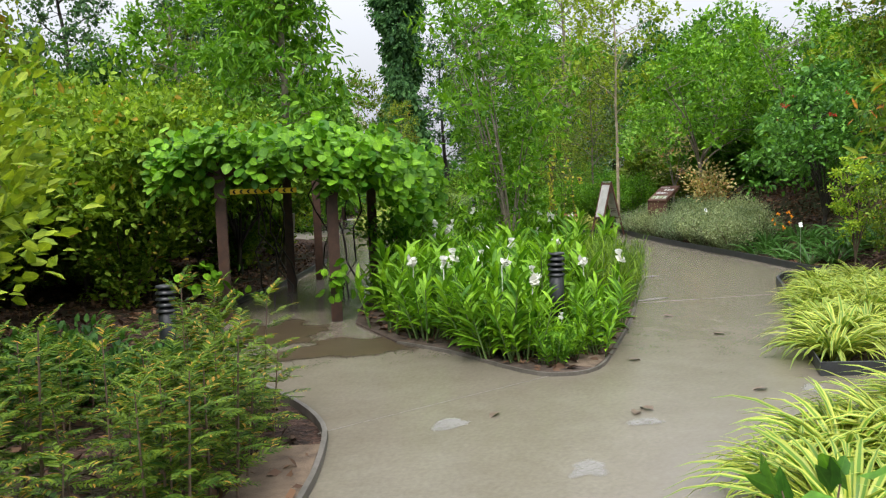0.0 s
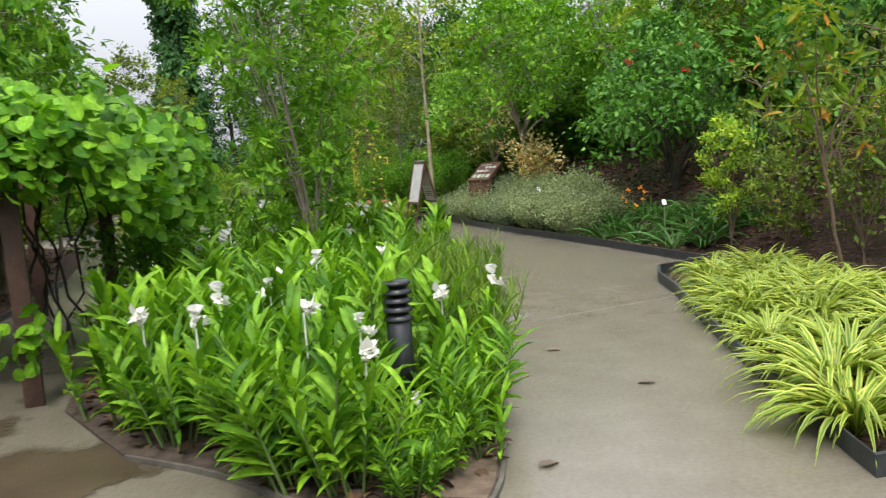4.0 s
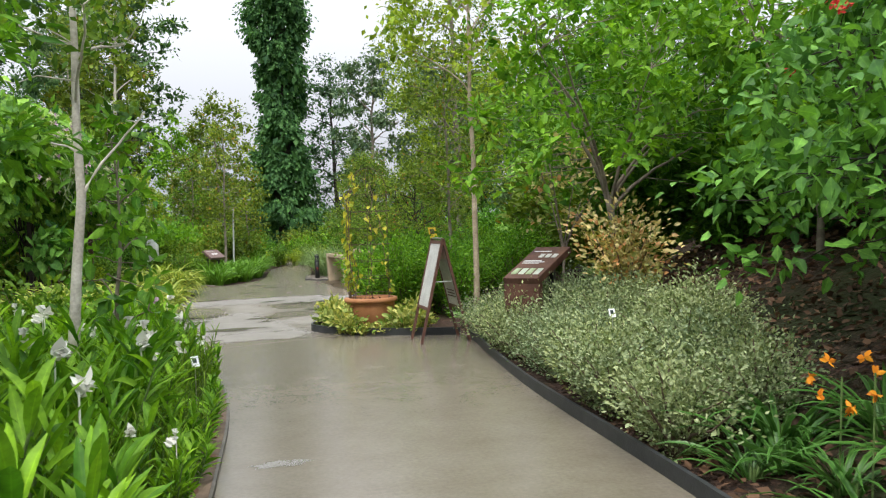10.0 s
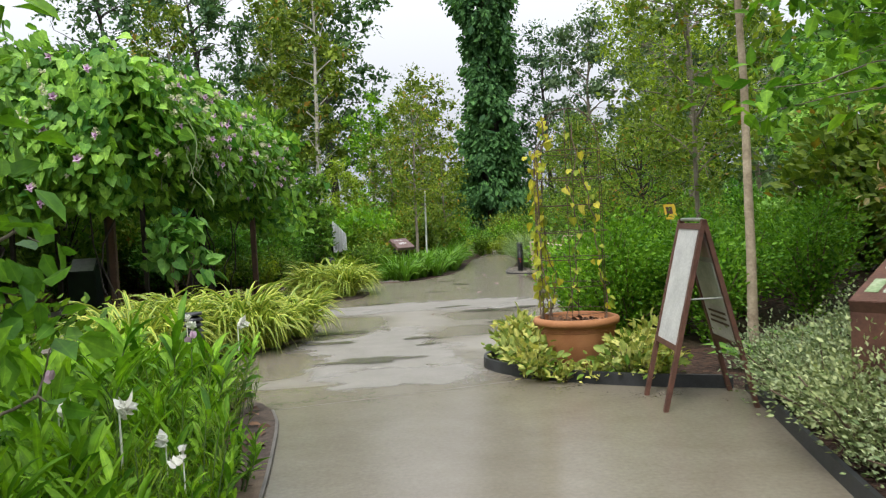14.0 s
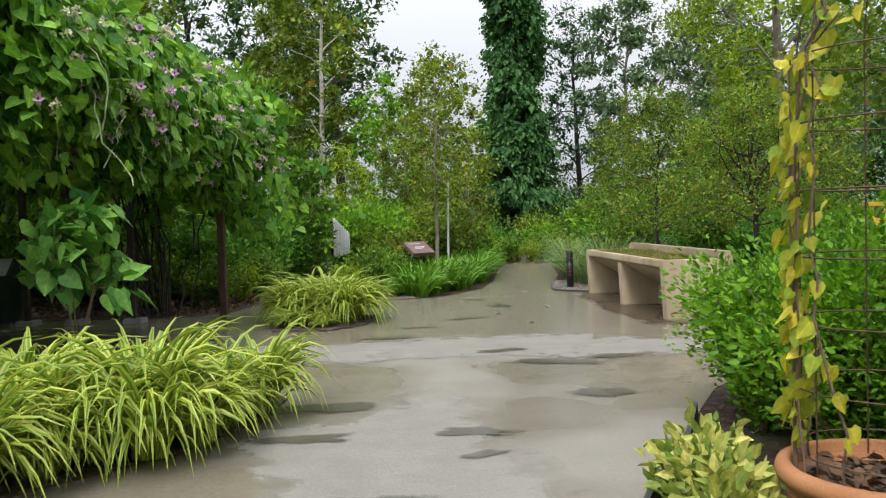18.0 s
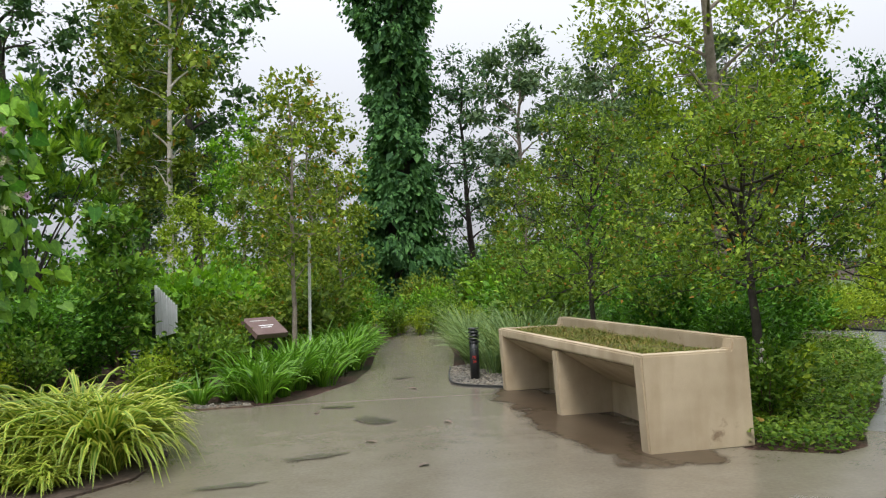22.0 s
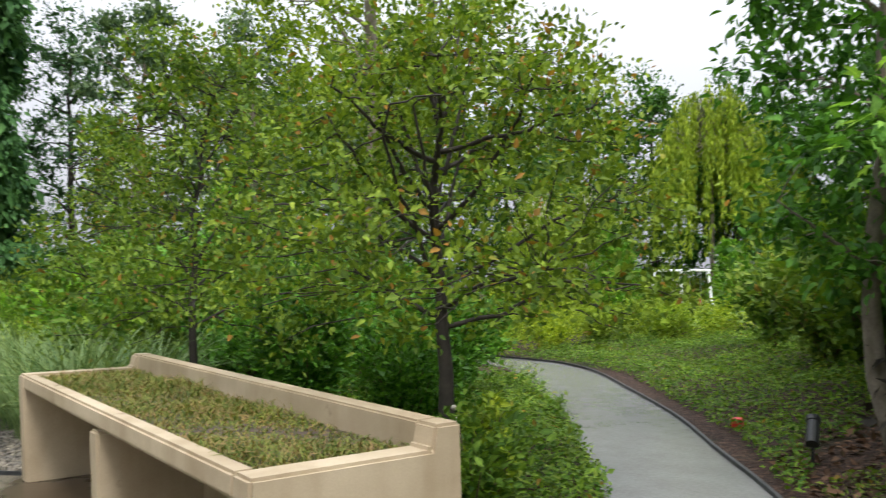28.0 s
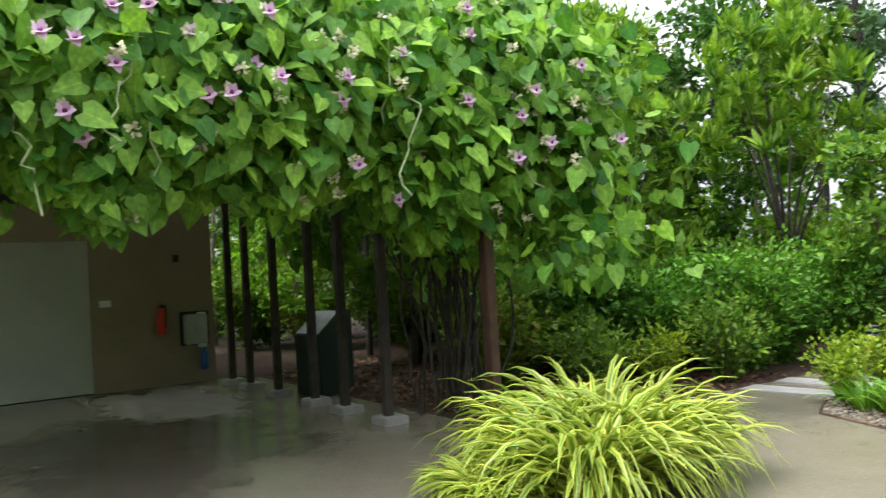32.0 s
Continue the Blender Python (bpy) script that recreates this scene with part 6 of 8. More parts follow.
# ---- pot with wire trellis ----
M_LITTER = leaf_mat("fallen_leaf", (0.06, 0.034, 0.022), (0.22, 0.125, 0.078), 0.55, 0.1, petal=True)
def pot():
    x, y = 8.08, 19.68
    t = thing("terracotta_pot", "round terracotta pot filled with leaf mulch", "pot", at=(x, y, 0.015))
    part("body", lathe([(0.24, 0.0), (0.30, 0.10), (0.335, 0.30), (0.345, 0.40), (0.345, 0.41), (0.30, 0.41), (0.29, 0.36)], 40), M_TERRA, t)
    part("rim", lathe([(0.34, 0.385), (0.375, 0.395), (0.385, 0.42), (0.375, 0.45), (0.34, 0.46), (0.325, 0.45), (0.325, 0.385)], 40), M_TERRA, t)
    part("mulch", lathe([(0.29, 0.37), (0.28, 0.385), (0.1, 0.40), (0.01, 0.405)], 24), M_SOIL, t)
    for z in (0.345, 0.36):
        part("groove_ring", lathe([(0.341, z - 0.003), (0.3455, z), (0.341, z + 0.003)], 40), M_TERRA, t)
    lit = Geo()
    rq = np.random.default_rng(92)
    a, q = rq.uniform(0, 6.28, 260), 0.28 * np.sqrt(rq.uniform(0, 1, 260))
    leaves(lit, rq, np.stack([q * np.cos(a), q * np.sin(a), 0.395 + rq.uniform(0, 0.025, 260)], -1), rq.normal(0, 1, (260, 3)) * [1, 1, 0.3], 0.06, "ovate", 1.5)
    tagged(piece("leaf_litter", lit.mesh("leaf_litter", M_LITTER), t, "purplish brown leaf litter"), kind="stuff")
    w = thing("wire_trellis", "domed rusty wire trellis standing in the pot", "trellis", at=(x, y, 0.38))
    r, top = 0.305, 1.62
    for k in range(6):
        a = k * math.pi / 3 + 0.3
        g = Geo()
        s = np.linspace(0, np.pi / 2, 6)
        pts = [(r * math.cos(a), r * math.sin(a), z) for z in np.linspace(0, top, 6)] + [(r * math.cos(q) * math.cos(a), r * math.cos(q) * math.sin(a), top + 0.32 * math.sin(q)) for q in s[1:]]
        tube(g, pts, np.full(len(pts), 0.0032), 5)
        piece("upright_wire", g.mesh("upright_wire", M_WIRE), w)
    for k in range(7):
        g = Geo()
        a = np.linspace(0, 2 * np.pi, 25)
        z = 0.14 + k * 0.235
        tube(g, np.stack([r * 1.02 * np.cos(a), r * 1.02 * np.sin(a), np.full(25, z)], -1), np.full(25, 0.0032), 5)
        piece("ring_wire", g.mesh("ring_wire", M_WIRE), w)
    v = thing("climbing_vine", "sparse vine with heart-shaped yellow-green leaves", "vine", at=(x, y, 0.38))
    rng = np.random.default_rng(91)
    st, lf = Geo(), Geo()
    for k in range(9):
        a0 = rng.uniform(2.2, 4.4) if k < 6 else rng.uniform(0, 6.28)
        zz = np.linspace(0, rng.uniform(1.2, 1.85), 14)
        a = a0 + np.cumsum(rng.normal(0, 0.12, 14))
        rr = np.where(zz > top, r * 0.7, r) * 1.03
        p = np.stack([rr * np.cos(a), rr * np.sin(a), zz], -1)
        tube(st, p, np.full(14, 0.005), 5)
        q = np.repeat(p[2:], 2, 0) + rng.normal(0, 0.025, (24, 3))
        leaves(lf, rng, q, unit(q * [1, 1, 0]) * 0.5 + rng.normal(0, 0.3, (24, 3)) + [0, 0, -0.8], rng.uniform(0.04, 0.085, 24), "heart", 0.4)
    tagged(piece("vine_branchwork", st.mesh("vine_branchwork", M_TWIG), v), kind="stuff")
    tagged(piece("foliage", lf.mesh("foliage", L_VINEY), v), kind="stuff")


pot()


# ---- beds beyond the plaza ----
cannas = [strap_clump("bright_lily_clump", 100 + k, 60, 0.82, L_CANNA, "clump of bright green broad arching leaves", "plant", "bright lilies in the bed", 0.048, (0.08, 0.65), (0.9, 2.1), 0.18) for k in range(2)]
set_out(cannas, scatter([(5.35, 31.4), (5.75, 31.35), (6.4, 32.4), (6.8, 34.5), (6.9, 37.0), (6.3, 36), (5.7, 33.3), (5.3, 32.3)], 32, 0.33, R), R, 0.75, 1.05, tall=1.15)
set_out([copy_thing(c, Matrix()) for c in cannas], [(4.5, 31.6), (4.9, 31.4), (4.35, 31.95), (4.8, 31.85), (5.2, 31.7), (5.2, 32.2)], R, 0.58, 0.72)
mids = [make_bush("garden_shrub", 110 + k, ("leafy mid-green garden shrub", "olive-green garden shrub with mixed leaves", "dense dark green garden shrub", "light green garden shrub")[k], "shrub", (L_MID, L_OLIVE, L_BROAD, L_BRIGHT)[k], "garden shrubs", height=1.5, radius=0.95, n=1800, size=0.1, stems=13, inner=1.9) for k in range(4)]
pts = scatter([(4.3, 33.2), (5.0, 34.0), (6.0, 35.8), (6.9, 38.5), (6.8, 43), (3.9, 41), (3.9, 36.8)], 13, 0.95, R)
pts = [q for q in pts if abs((q[0] - 3.26) * 0.88 + (q[1] - 36.1) * 0.48) > 0.85 or q[1] > 36.6]
pts += scatter([(-9, 30.3), (1.2, 30.2), (2.1, 32), (2.2, 36), (1.5, 42), (-12, 42)], 30, 1.3, R)
pts += [(2.3, 37.2), (3.4, 38.2), (1.3, 34.3), (2.1, 38.6), (7.6, 43.4), (8.9, 43.6), (10.2, 42.8)]
pts += scatter([(10.3, 33.2), (10.9, 30.6), (11.7, 30.2), (14.6, 34.5), (14.4, 38), (11, 45), (9.8, 40)], 18, 1.0, R)
west = scatter([(-0.6, 5.9), (-0.5, 8.5), (-0.2, 11), (1.0, 15), (1.0, 20), (-3.4, 22), (-6, 21), (-7, 8), (-6, 1.0), (-2.4, 1.2)], 46, 1.2, R)
set_out(mids, pts, R, 0.7, 1.25)
airy = [make_bush("olive_shrub", 112 + k, ("tall airy shrub with small olive leaves", "tall shrub with small yellow-green leaves", "leafy shrub with fresh green leaves")[k], "shrub", (L_AIRY, L_YLW, L_MID)[k], "airy shrubs west of the path", height=1.9, radius=0.95, n=4200, size=0.075, form="ovate", stems=17, inner=1.7) for k in range(3)]
set_out(airy, west, R, 0.7, 1.45)
low = [make_bush("low_shrub", 116 + k, ("low dark green leafy shrub", "low shrub with yellowing leaves")[k], "shrub", (L_MID, L_YLW)[k], "low shrubs in the beds", height=0.85, radius=0.52, n=1000, size=0.07, form="ovate", stems=10) for k in range(2)]
pts = [(2.2, 30.6), (2.4, 31.4), (2.55, 32.3), (1.7, 31.0), (4.7, 32.6), (4.3, 32.4), (5.0, 33.2), (4.15, 31.85), (10.62, 28.32), (7.0, 40.9), (7.7, 41.4), (8.4, 41.5), (9.1, 41.2), (9.6, 40.6), (6.6, 39.8), (6.5, 38.8), (6.4, 37.9), (9.3, 39.2), (9.3, 40.0), (8.0, 42.3), (8.8, 42.4)]
set_out(low, pts, R, 0.75, 1.15)
hedge = [make_bush("dense_shrub", 118 + k, "dense dark green shrub with small leaves", "shrub", L_BROAD, "dense dark shrubs", height=1.35, radius=0.75, n=4600, size=0.06, form="ovate", stems=16, inner=1.8) for k in range(2)]
set_out(hedge, [(2.35, 33.1), (1.55, 32.25), (0.8, 31.6), (2.2, 33.95), (1.35, 33.2), (0.45, 32.6), (-0.35, 31.9), (-0.5, 33.1), (2.55, 34.7), (11.4, 30.5), (12.3, 31.5), (13.1, 32.7), (11.0, 31.6)], np.random.default_rng(98), 0.85, 1.15)
fresh = [copy_thing(mids[3], Matrix()) for _ in range(3)]
set_out(fresh, [(3.55, 37.1), (4.3, 37.9), (2.7, 38.3)], np.random.default_rng(96), 1.15, 1.4)
crown_tree("columnar_shrub", 121, "columnar dark green shrub with paler young leaves", M_TWIG, L_TUFT, at=(2.95, 34.9, -0.01), category="shrub", height=2.75, base=0.5, radius=0.62, trunk_r=0.035, fork=0.3, limbs=14, clumps=60, per=30, size=0.115, form="ovate", leader=0.9, shape="column", puff=0.2, droop=-0.5, inner=1.5)
crown_tree("whorled_tree", 122, "slim dark-stemmed tree with upright whorls of long leaves", M_BARKD, L_TUFT, at=(1.25, 35.7, -0.01), height=4.75, base=2.9, radius=1.45, trunk_r=0.06, fork=0.9, limbs=11, clumps=64, per=26, size=0.27, form="lance", shape="dome", puff=0.13, droop=-1.3, curl=0.05, inner=0.7, bough=0.5, sweep=(1.5, 0.9))
pts = scatter([(10.8, 20.6), (12, 24.0), (16, 27), (20, 26), (20, 8), (14, 8), (12.4, 13), (11.8, 17)], 26, 1.5, R)
pts += scatter([(9.2, 0.5), (9.2, 7.5), (15, 7.5), (15, -4), (8, -4)], 16, 1.3, R)
set_out([copy_thing(b, Matrix()) for b in mids], pts, R, 0.8, 1.4)
# grasses past the bench
R2 = np.random.default_rng(8)
L_REED = leaf_mat("reed_blade", (0.10, 0.19, 0.06), (0.24, 0.34, 0.13), 0.5, 0.3)
reeds = [strap_clump("fountain_grass", 120 + k, 130, 1.05, L_REED, "tall tuft of fine arching grass", "grass", "tall grass past the bench", 0.012, (0.05, 0.5), (0.9, 2.0), 0.14) for k in range(2)]
set_out(reeds, scatter([(9.0, 32.1), (9.8, 31.9), (10.3, 33.5), (9.9, 36.5), (9.2, 36.5), (8.9, 34)], 14, 0.55, R2) + [(8.85, 32.9), (8.78, 33.5), (8.72, 34.2), (8.8, 34.9), (8.85, 35.6), (8.95, 36.3), (9.05, 37.1), (9.1, 38.0)], R2, 0.85, 1.15)

# round-headed tree and its neighbour behind the bench
crown_tree("crab_tree", 130, "small spreading tree with dark branches and dull green leaves", M_BARKD, L_CRAB, at=(10.85, 28.85, -0.01), height=3.05, base=1.2, radius=1.5, trunk_r=0.062, fork=1.15, sweep=(0.95, 1.25), limbs=22, clumps=230, per=56, size=0.043, form="ovate", shape="dome", puff=0.24, curl=0.1, inner=1.4, leader=0.86)
crown_tree("crab_tree", 131, "small bushy tree with dark branches behind the bench", M_BARKD, L_CRAB, at=(9.98, 31.75, -0.01), height=3.5, base=1.05, radius=1.25, trunk_r=0.045, fork=1.0, limbs=18, clumps=170, per=54, size=0.045, form="ovate", shape="dome", puff=0.24, curl=0.12, inner=1.5, leader=0.86)
for x, y in ((11.05, 28.72), (11.3, 29.1), (11.75, 29.75), (12.3, 30.6)):
    make_bush("young_shrub", int(100 * x), "small shrub with yellowish broad leaves by the tree", "shrub", L_YLW, "young shrubs by the tree", at=(x, y, -0.01), height=0.5, radius=0.2, n=110, size=0.085, form="ovate", stems=5, up=0.1)
for z, s in ((0.5, 0.035), (0.6, 0.028), (0.68, 0.018)):
    g = lathe([(s, 0.0), (s * 0.8, 0.006), (0.002, 0.008)], 12)
    bmesh.ops.transform(g, matrix=Matrix.Translation((10.85 - 0.058 * 0.48, 28.85 - 0.058 * 0.87, z)) @ Matrix.Rotation(radians(-29), 4, "Z") @ Matrix.Rotation(radians(90), 4, "X"), verts=g.verts)
    tagged(part("lichen_patch", g, M_BARKW), "pale lichen patch on the dark trunk", "lichen", "lichen patches")
crown_tree("tall_yellow_tree", 132, "tall upright tree with yellow-green leaves", M_BARK, L_YLW, at=(13.9, 36.2, -0.01), height=13, base=2.8, radius=2.6, trunk_r=0.15, fork=2.4, limbs=18, clumps=190, per=90, size=0.1, leader=0.92, shape="spindle", puff=0.5, curl=0.03)
crown_tree("pale_trunk_tree", 133, "young tree with a thin reddish stem and airy leaves", M_BARK, L_OLIVE, at=(5.85, 34.85, 0.0), height=4.9, base=1.6, radius=0.75, trunk_r=0.045, fork=1.3, limbs=12, clumps=60, per=34, size=0.085, leader=0.93, shape="spindle", puff=0.24, curl=0.03)
crown_tree("pale_trunk_tree", 134, "slim young tree with drooping olive leaves", M_BARK, L_OLIVE, at=(6.55, 37.8, 0.0), height=3.6, base=0.9, radius=0.7, trunk_r=0.04, fork=0.8, limbs=12, clumps=60, per=34, size=0.09, leader=0.93, shape="spindle", puff=0.24, droop=0.8, curl=0.03)
tall = thing("support_stake", "pale vertical stake beside the young tree", "stake", at=(6.05, 35.0, 0))
part("stake", rod((0, 0, 0), (0.05, 0, 2.2), 0.025), M_SLAB, tall)

# bank and trees by the second path
crown_tree("spreading_shade_tree", 140, "slender shade tree with dark glossy hanging leaves", M_BARK, L_BROAD, at=(14.55, 28.2, float(ground_z(14.55, 28.2)) - 0.05), height=5.6, base=1.3, radius=1.2, trunk_r=0.085, fork=1.0, limbs=14, clumps=135, per=54, size=0.09, form="ovate", shape="spindle", puff=0.34, leader=0.9, droop=0.6, lean=0.02)
crown_tree("dry_leaf_clump", 144, "dark clump of dry stems round the trunk", M_BARKD, M_BARKD, at=(14.6, 28.15, float(ground_z(14.6, 28.15)) - 0.05), category="plant", height=0.75, base=0.05, radius=0.26, trunk_r=0.03, fork=0.1, limbs=9, clumps=16, per=7, size=0.12, form="narrow", shape="column", puff=0.1, droop=0.8)
crown_tree("broad_leaf_sapling", 141, "sapling with large lobed light green leaves", M_BARK, L_PALE, at=(13.9, 26.1, float(ground_z(13.9, 26.1)) - 0.05), height=3.6, base=2.0, radius=1.6, trunk_r=0.045, fork=1.5, limbs=8, clumps=80, per=34, size=0.115, form="lobed", shape="dome", puff=0.36, flat=1.6, droop=0.25, inner=1.5)
crown_tree("broad_leaf_sapling", 142, "low sapling with large lobed light green leaves", M_BARK, L_PALE, at=(12.15, 25.7, float(ground_z(12.15, 25.7)) - 0.03), height=1.25, base=0.55, radius=0.38, trunk_r=0.02, fork=0.4, limbs=6, clumps=16, per=14, size=0.11, form="lobed", shape="dome", puff=0.2, flat=1.6, droop=0.35)
crown_tree("broad_leaf_sapling", 143, "tall tree with dark spreading leaves over the bank", M_BARKD, L_BROAD, at=(16.2, 26.4, float(ground_z(16.2, 26.4)) - 0.05), height=6.0, base=1.2, radius=2.3, trunk_r=0.09, fork=1.2, limbs=12, clumps=170, per=40, size=0.13, form="ovate", shape="round", puff=0.45, leader=0.85)


# ---- background woods ----
def ivy_tree():
    rng = np.random.default_rng(150)
    t = thing("ivy_clad_tree", "tall trunk entirely clad in dense dark ivy", "tree", at=(8.8, 56.0, 0))
    wood, g = Geo(), Geo()
    tube(wood, [(0, 0, 0), (0.1, 0, 10), (0, 0.1, 22)], [0.6, 0.45, 0.2], 8)
    n = 32000
    z = rng.uniform(0.3, 25, n)
    a = rng.uniform(0, 6.28, n)
    puff = np.round(z / 1.1 + 0.4 * np.sin(2 * a)) * 2.3 + np.round(a * 1.4) * 1.7
    r = 1.12 + 0.26 * np.sin(0.55 * z + 1.2 * np.sin(a)) + 0.24 * np.sin(1.5 * z + 2 * a) + 0.46 * np.sin(puff) * np.sin(1.3 * puff + 1) + 0.5 * (z < 3) + rng.normal(0, 0.26, n)
    z = z + 0.35 * np.sin(puff)
    r *= np.clip((26 - z) / 4, 0.3, 1)
    p = np.stack([r * np.cos(a), r * np.sin(a), z], -1)
    leaves(g, rng, p, unit(p * [1, 1, 0]) * 0.7 + rng.normal(0, 0.4, (n, 3)) + [0, 0, -0.8], rng.uniform(0.12, 0.27, n), "diamond", 0.4)
    k = slice(0, n, 4)
    leaves(g, rng, p[k] * [0.8, 0.8, 1], unit(p[k] * [1, 1, 0]) * 0.3 + rng.normal(0, 0.4, (len(p[k]), 3)) + [0, 0, -0.9], rng.uniform(0.4, 0.7, len(p[k])), "diamond", 0.2)
    piece("trunk", wood.mesh("trunk", M_BARKD), t)
    piece("ivy", g.mesh("ivy", L_IVY), t)


ivy_tree()
shade = crown_tree("shade_shrub", 168, "dense overhanging shrub shading the pergola", M_BARKD, L_AIRY, "shrubs behind the pergola", category="shrub", height=2.6, base=1.3, radius=1.5, trunk_r=0.05, fork=0.5, limbs=10, clumps=95, per=70, size=0.085, form="ovate", shape="dome", puff=0.42, inner=1.9)
set_out([shade], [(-0.7, 10.4), (-1.2, 12.6), (0.2, 13.4), (-2.6, 10.9)], R2, 0.9, 1.1)
crown_tree("conical_tree", 169, "dense conical tree with drooping light green leaves", M_BARK, L_BRIGHT, at=(0.95, 14.7, -0.02), height=8.0, base=1.2, radius=1.75, trunk_r=0.09, fork=1.0, limbs=18, clumps=170, per=46, size=0.17, form="lance", leader=0.94, shape="cone", puff=0.42, droop=0.55, inner=1.3)
talls = [
    crown_tree("forest_tree", 160, "tall open-crowned forest tree with a dark forked trunk", M_BARKD, L_DARK_HAZE, "woodland trees", height=16, base=4.5, radius=3.3, trunk_r=0.26, fork=3.6, limbs=16, clumps=80, per=66, size=0.2, leader=0.85, puff=0.85, inner=2.0, curl=0.08),
    crown_tree("forest_tree", 161, "tall slender forest tree with a pale straight trunk", M_BARKW, L_OLIVE, "woodland trees", height=13, base=4.5, radius=2.1, trunk_r=0.14, fork=4.0, limbs=14, clumps=56, per=66, inner=2.0, size=0.17, leader=0.92, shape="spindle", puff=0.6, curl=0.03),
    crown_tree("forest_tree", 162, "tall forest tree with haze tinted into its dull green crown", M_BARK, L_FAR_HAZE, "woodland trees", height=17, base=4.0, radius=3.4, trunk_r=0.24, fork=3.5, limbs=16, clumps=84, per=62, size=0.24, leader=0.88, puff=0.9, inner=2.0, curl=0.08),
    crown_tree("forest_tree", 163, "dense dark green forest tree", M_BARKD, L_DARK, "woodland trees", height=12, base=1.5, radius=3.0, trunk_r=0.2, fork=1.5, limbs=14, clumps=100, per=62, size=0.22, leader=0.85, puff=0.95, inner=2.0),
    crown_tree("forest_tree", 164, "young upright woodland tree with light green leaves", M_BARK, L_BRIGHT, "woodland trees", height=7, base=0.9, radius=1.5, trunk_r=0.08, fork=0.9, limbs=14, clumps=84, per=54, inner=2.0, size=0.115, leader=0.92, shape="spindle", puff=0.42),
    crown_tree("forest_tree", 165, "mid-sized woodland tree with olive leaves", M_BARK, L_OLIVE, "woodland trees", height=8, base=1.6, radius=2.0, trunk_r=0.1, fork=1.5, limbs=12, clumps=84, per=56, inner=2.0, size=0.125, leader=0.85, puff=0.48, curl=0.08),
    crown_tree("forest_tree", 166, "bushy yellow-green tree with masses of small leaves", M_BARK, L_YLW, "woodland trees", height=6, base=0.4, radius=1.9, trunk_r=0.07, fork=0.5, limbs=11, clumps=105, per=56, inner=2.0, size=0.105, shape="dome", puff=0.45),
    crown_tree("forest_tree", 167, "small dark tree with upright tufts of leaves", M_BARKD, L_TUFT, "woodland trees", height=5, base=1.1, radius=1.35, trunk_r=0.06, fork=1.0, limbs=11, clumps=70, per=56, inner=2.0, size=0.13, form="narrow", shape="dome", puff=0.34, droop=-0.8),
]
# (kind, x, y, scale): the woods, ahead, to the west, to the east and behind
WOODS_AHEAD = [(0, 0.2, 54.9, 1.0), (1, 0.66, 48.9, 0.95), (0, -2.6, 60, 1.0), (1, -1.4, 51.5, 0.95), (4, 3.3, 47.4, 0.95), (5, 5.3, 50.2, 0.98), (0, 12.2, 59, 0.68), (2, 22, 74, 0.85), (2, -5, 68, 1.0), (5, 4.3, 44.5, 0.6), (6, 2.6, 42.5, 0.6), (4, 12.2, 48, 0.5), (6, 13.5, 45, 0.6), (4, 15.5, 49, 0.75), (2, 3.5, 88, 0.75), (0, -15, 64, 1.2), (5, 11.4, 42.5, 0.55)]
WOODS_WEST = [(7, -2.2, 31.2, 0.95), (7, -4.0, 31.4, 1.0), (7, 0.5, 32.0, 0.8), (4, -6, 31.0, 0.8), (4, -9, 30.4, 0.9), (4, -11.5, 31, 0.9), (6, -14, 31.5, 1.0), (7, -0.4, 33.5, 1.0), (7, -1.9, 35.5, 1.15), (4, 0.2, 36.6, 0.72), (4, -3.2, 33.5, 0.75), (5, -3.2, 37.5, 0.75), (7, -5, 34.0, 1.1), (0, -4.4, 48.5, 0.8), (1, -4.9, 46, 0.8), (3, -9, 40, 0.65), (2, -13, 50, 0.6), (1, -12, 31, 0.85), (3, -17, 38, 0.8), (6, -0.6, 14.4, 0.9), (4, -1.2, 17.2, 0.85), (6, -2.8, 14.5, 0.9), (6, -1.9, 11.8, 0.75), (5, -5, 15.5, 0.8), (6, -4.0, 9.6, 0.75), (4, -6, 12.0, 0.8), (1, -8, 22, 0.8), (0, -12, 30, 0.85), (2, -18, 22, 0.9), (6, -4.2, 6.4, 0.7), (5, -7.5, 7.0, 0.7), (2, -15, 13, 0.8), (6, -4.5, 3.2, 0.6), (3, -12, 4, 0.6), (4, 1.6, 19.0, 0.6)]
WOODS_EAST = [(4, 13.4, 21.6, 0.7), (6, 14.6, 18, 0.9), (5, 15, 14.5, 0.75), (3, 18.5, 21, 0.65), (4, 13.6, 11.4, 0.75), (3, 17, 9, 0.6), (6, 13.0, 6.8, 0.8), (2, 24, 16, 0.7), (3, 23, 25, 0.6), (5, 12.9, 13.2, 0.6), (2, 46, 72, 0.8), (2, 29, 66, 0.8), (1, 19, 56, 0.65), (3, 38, 41, 0.55), (3, 30, 31, 0.5), (2, 24, 70, 0.8)]
WOODS_EAST += [(3, 7.9 + (48 + 5 * (k % 2)) * math.sin(radians(20 + 5 * k)), 23.5 + (48 + 5 * (k % 2)) * math.cos(radians(20 + 5 * k)), 1.6 + 0.12 * (k % 3)) for k in range(10)]
WOODS_WEST += [(3, -1.2, 37.6, 0.85), (3, -3.6, 35.6, 0.8), (3, -6.0, 33.4, 0.9), (3, -8.6, 32.6, 0.8)]
WOODS_EAST += [(2, 14, 55, 0.75), (2, 17.5, 53, 0.75), (2, 20.8, 50, 0.7)]
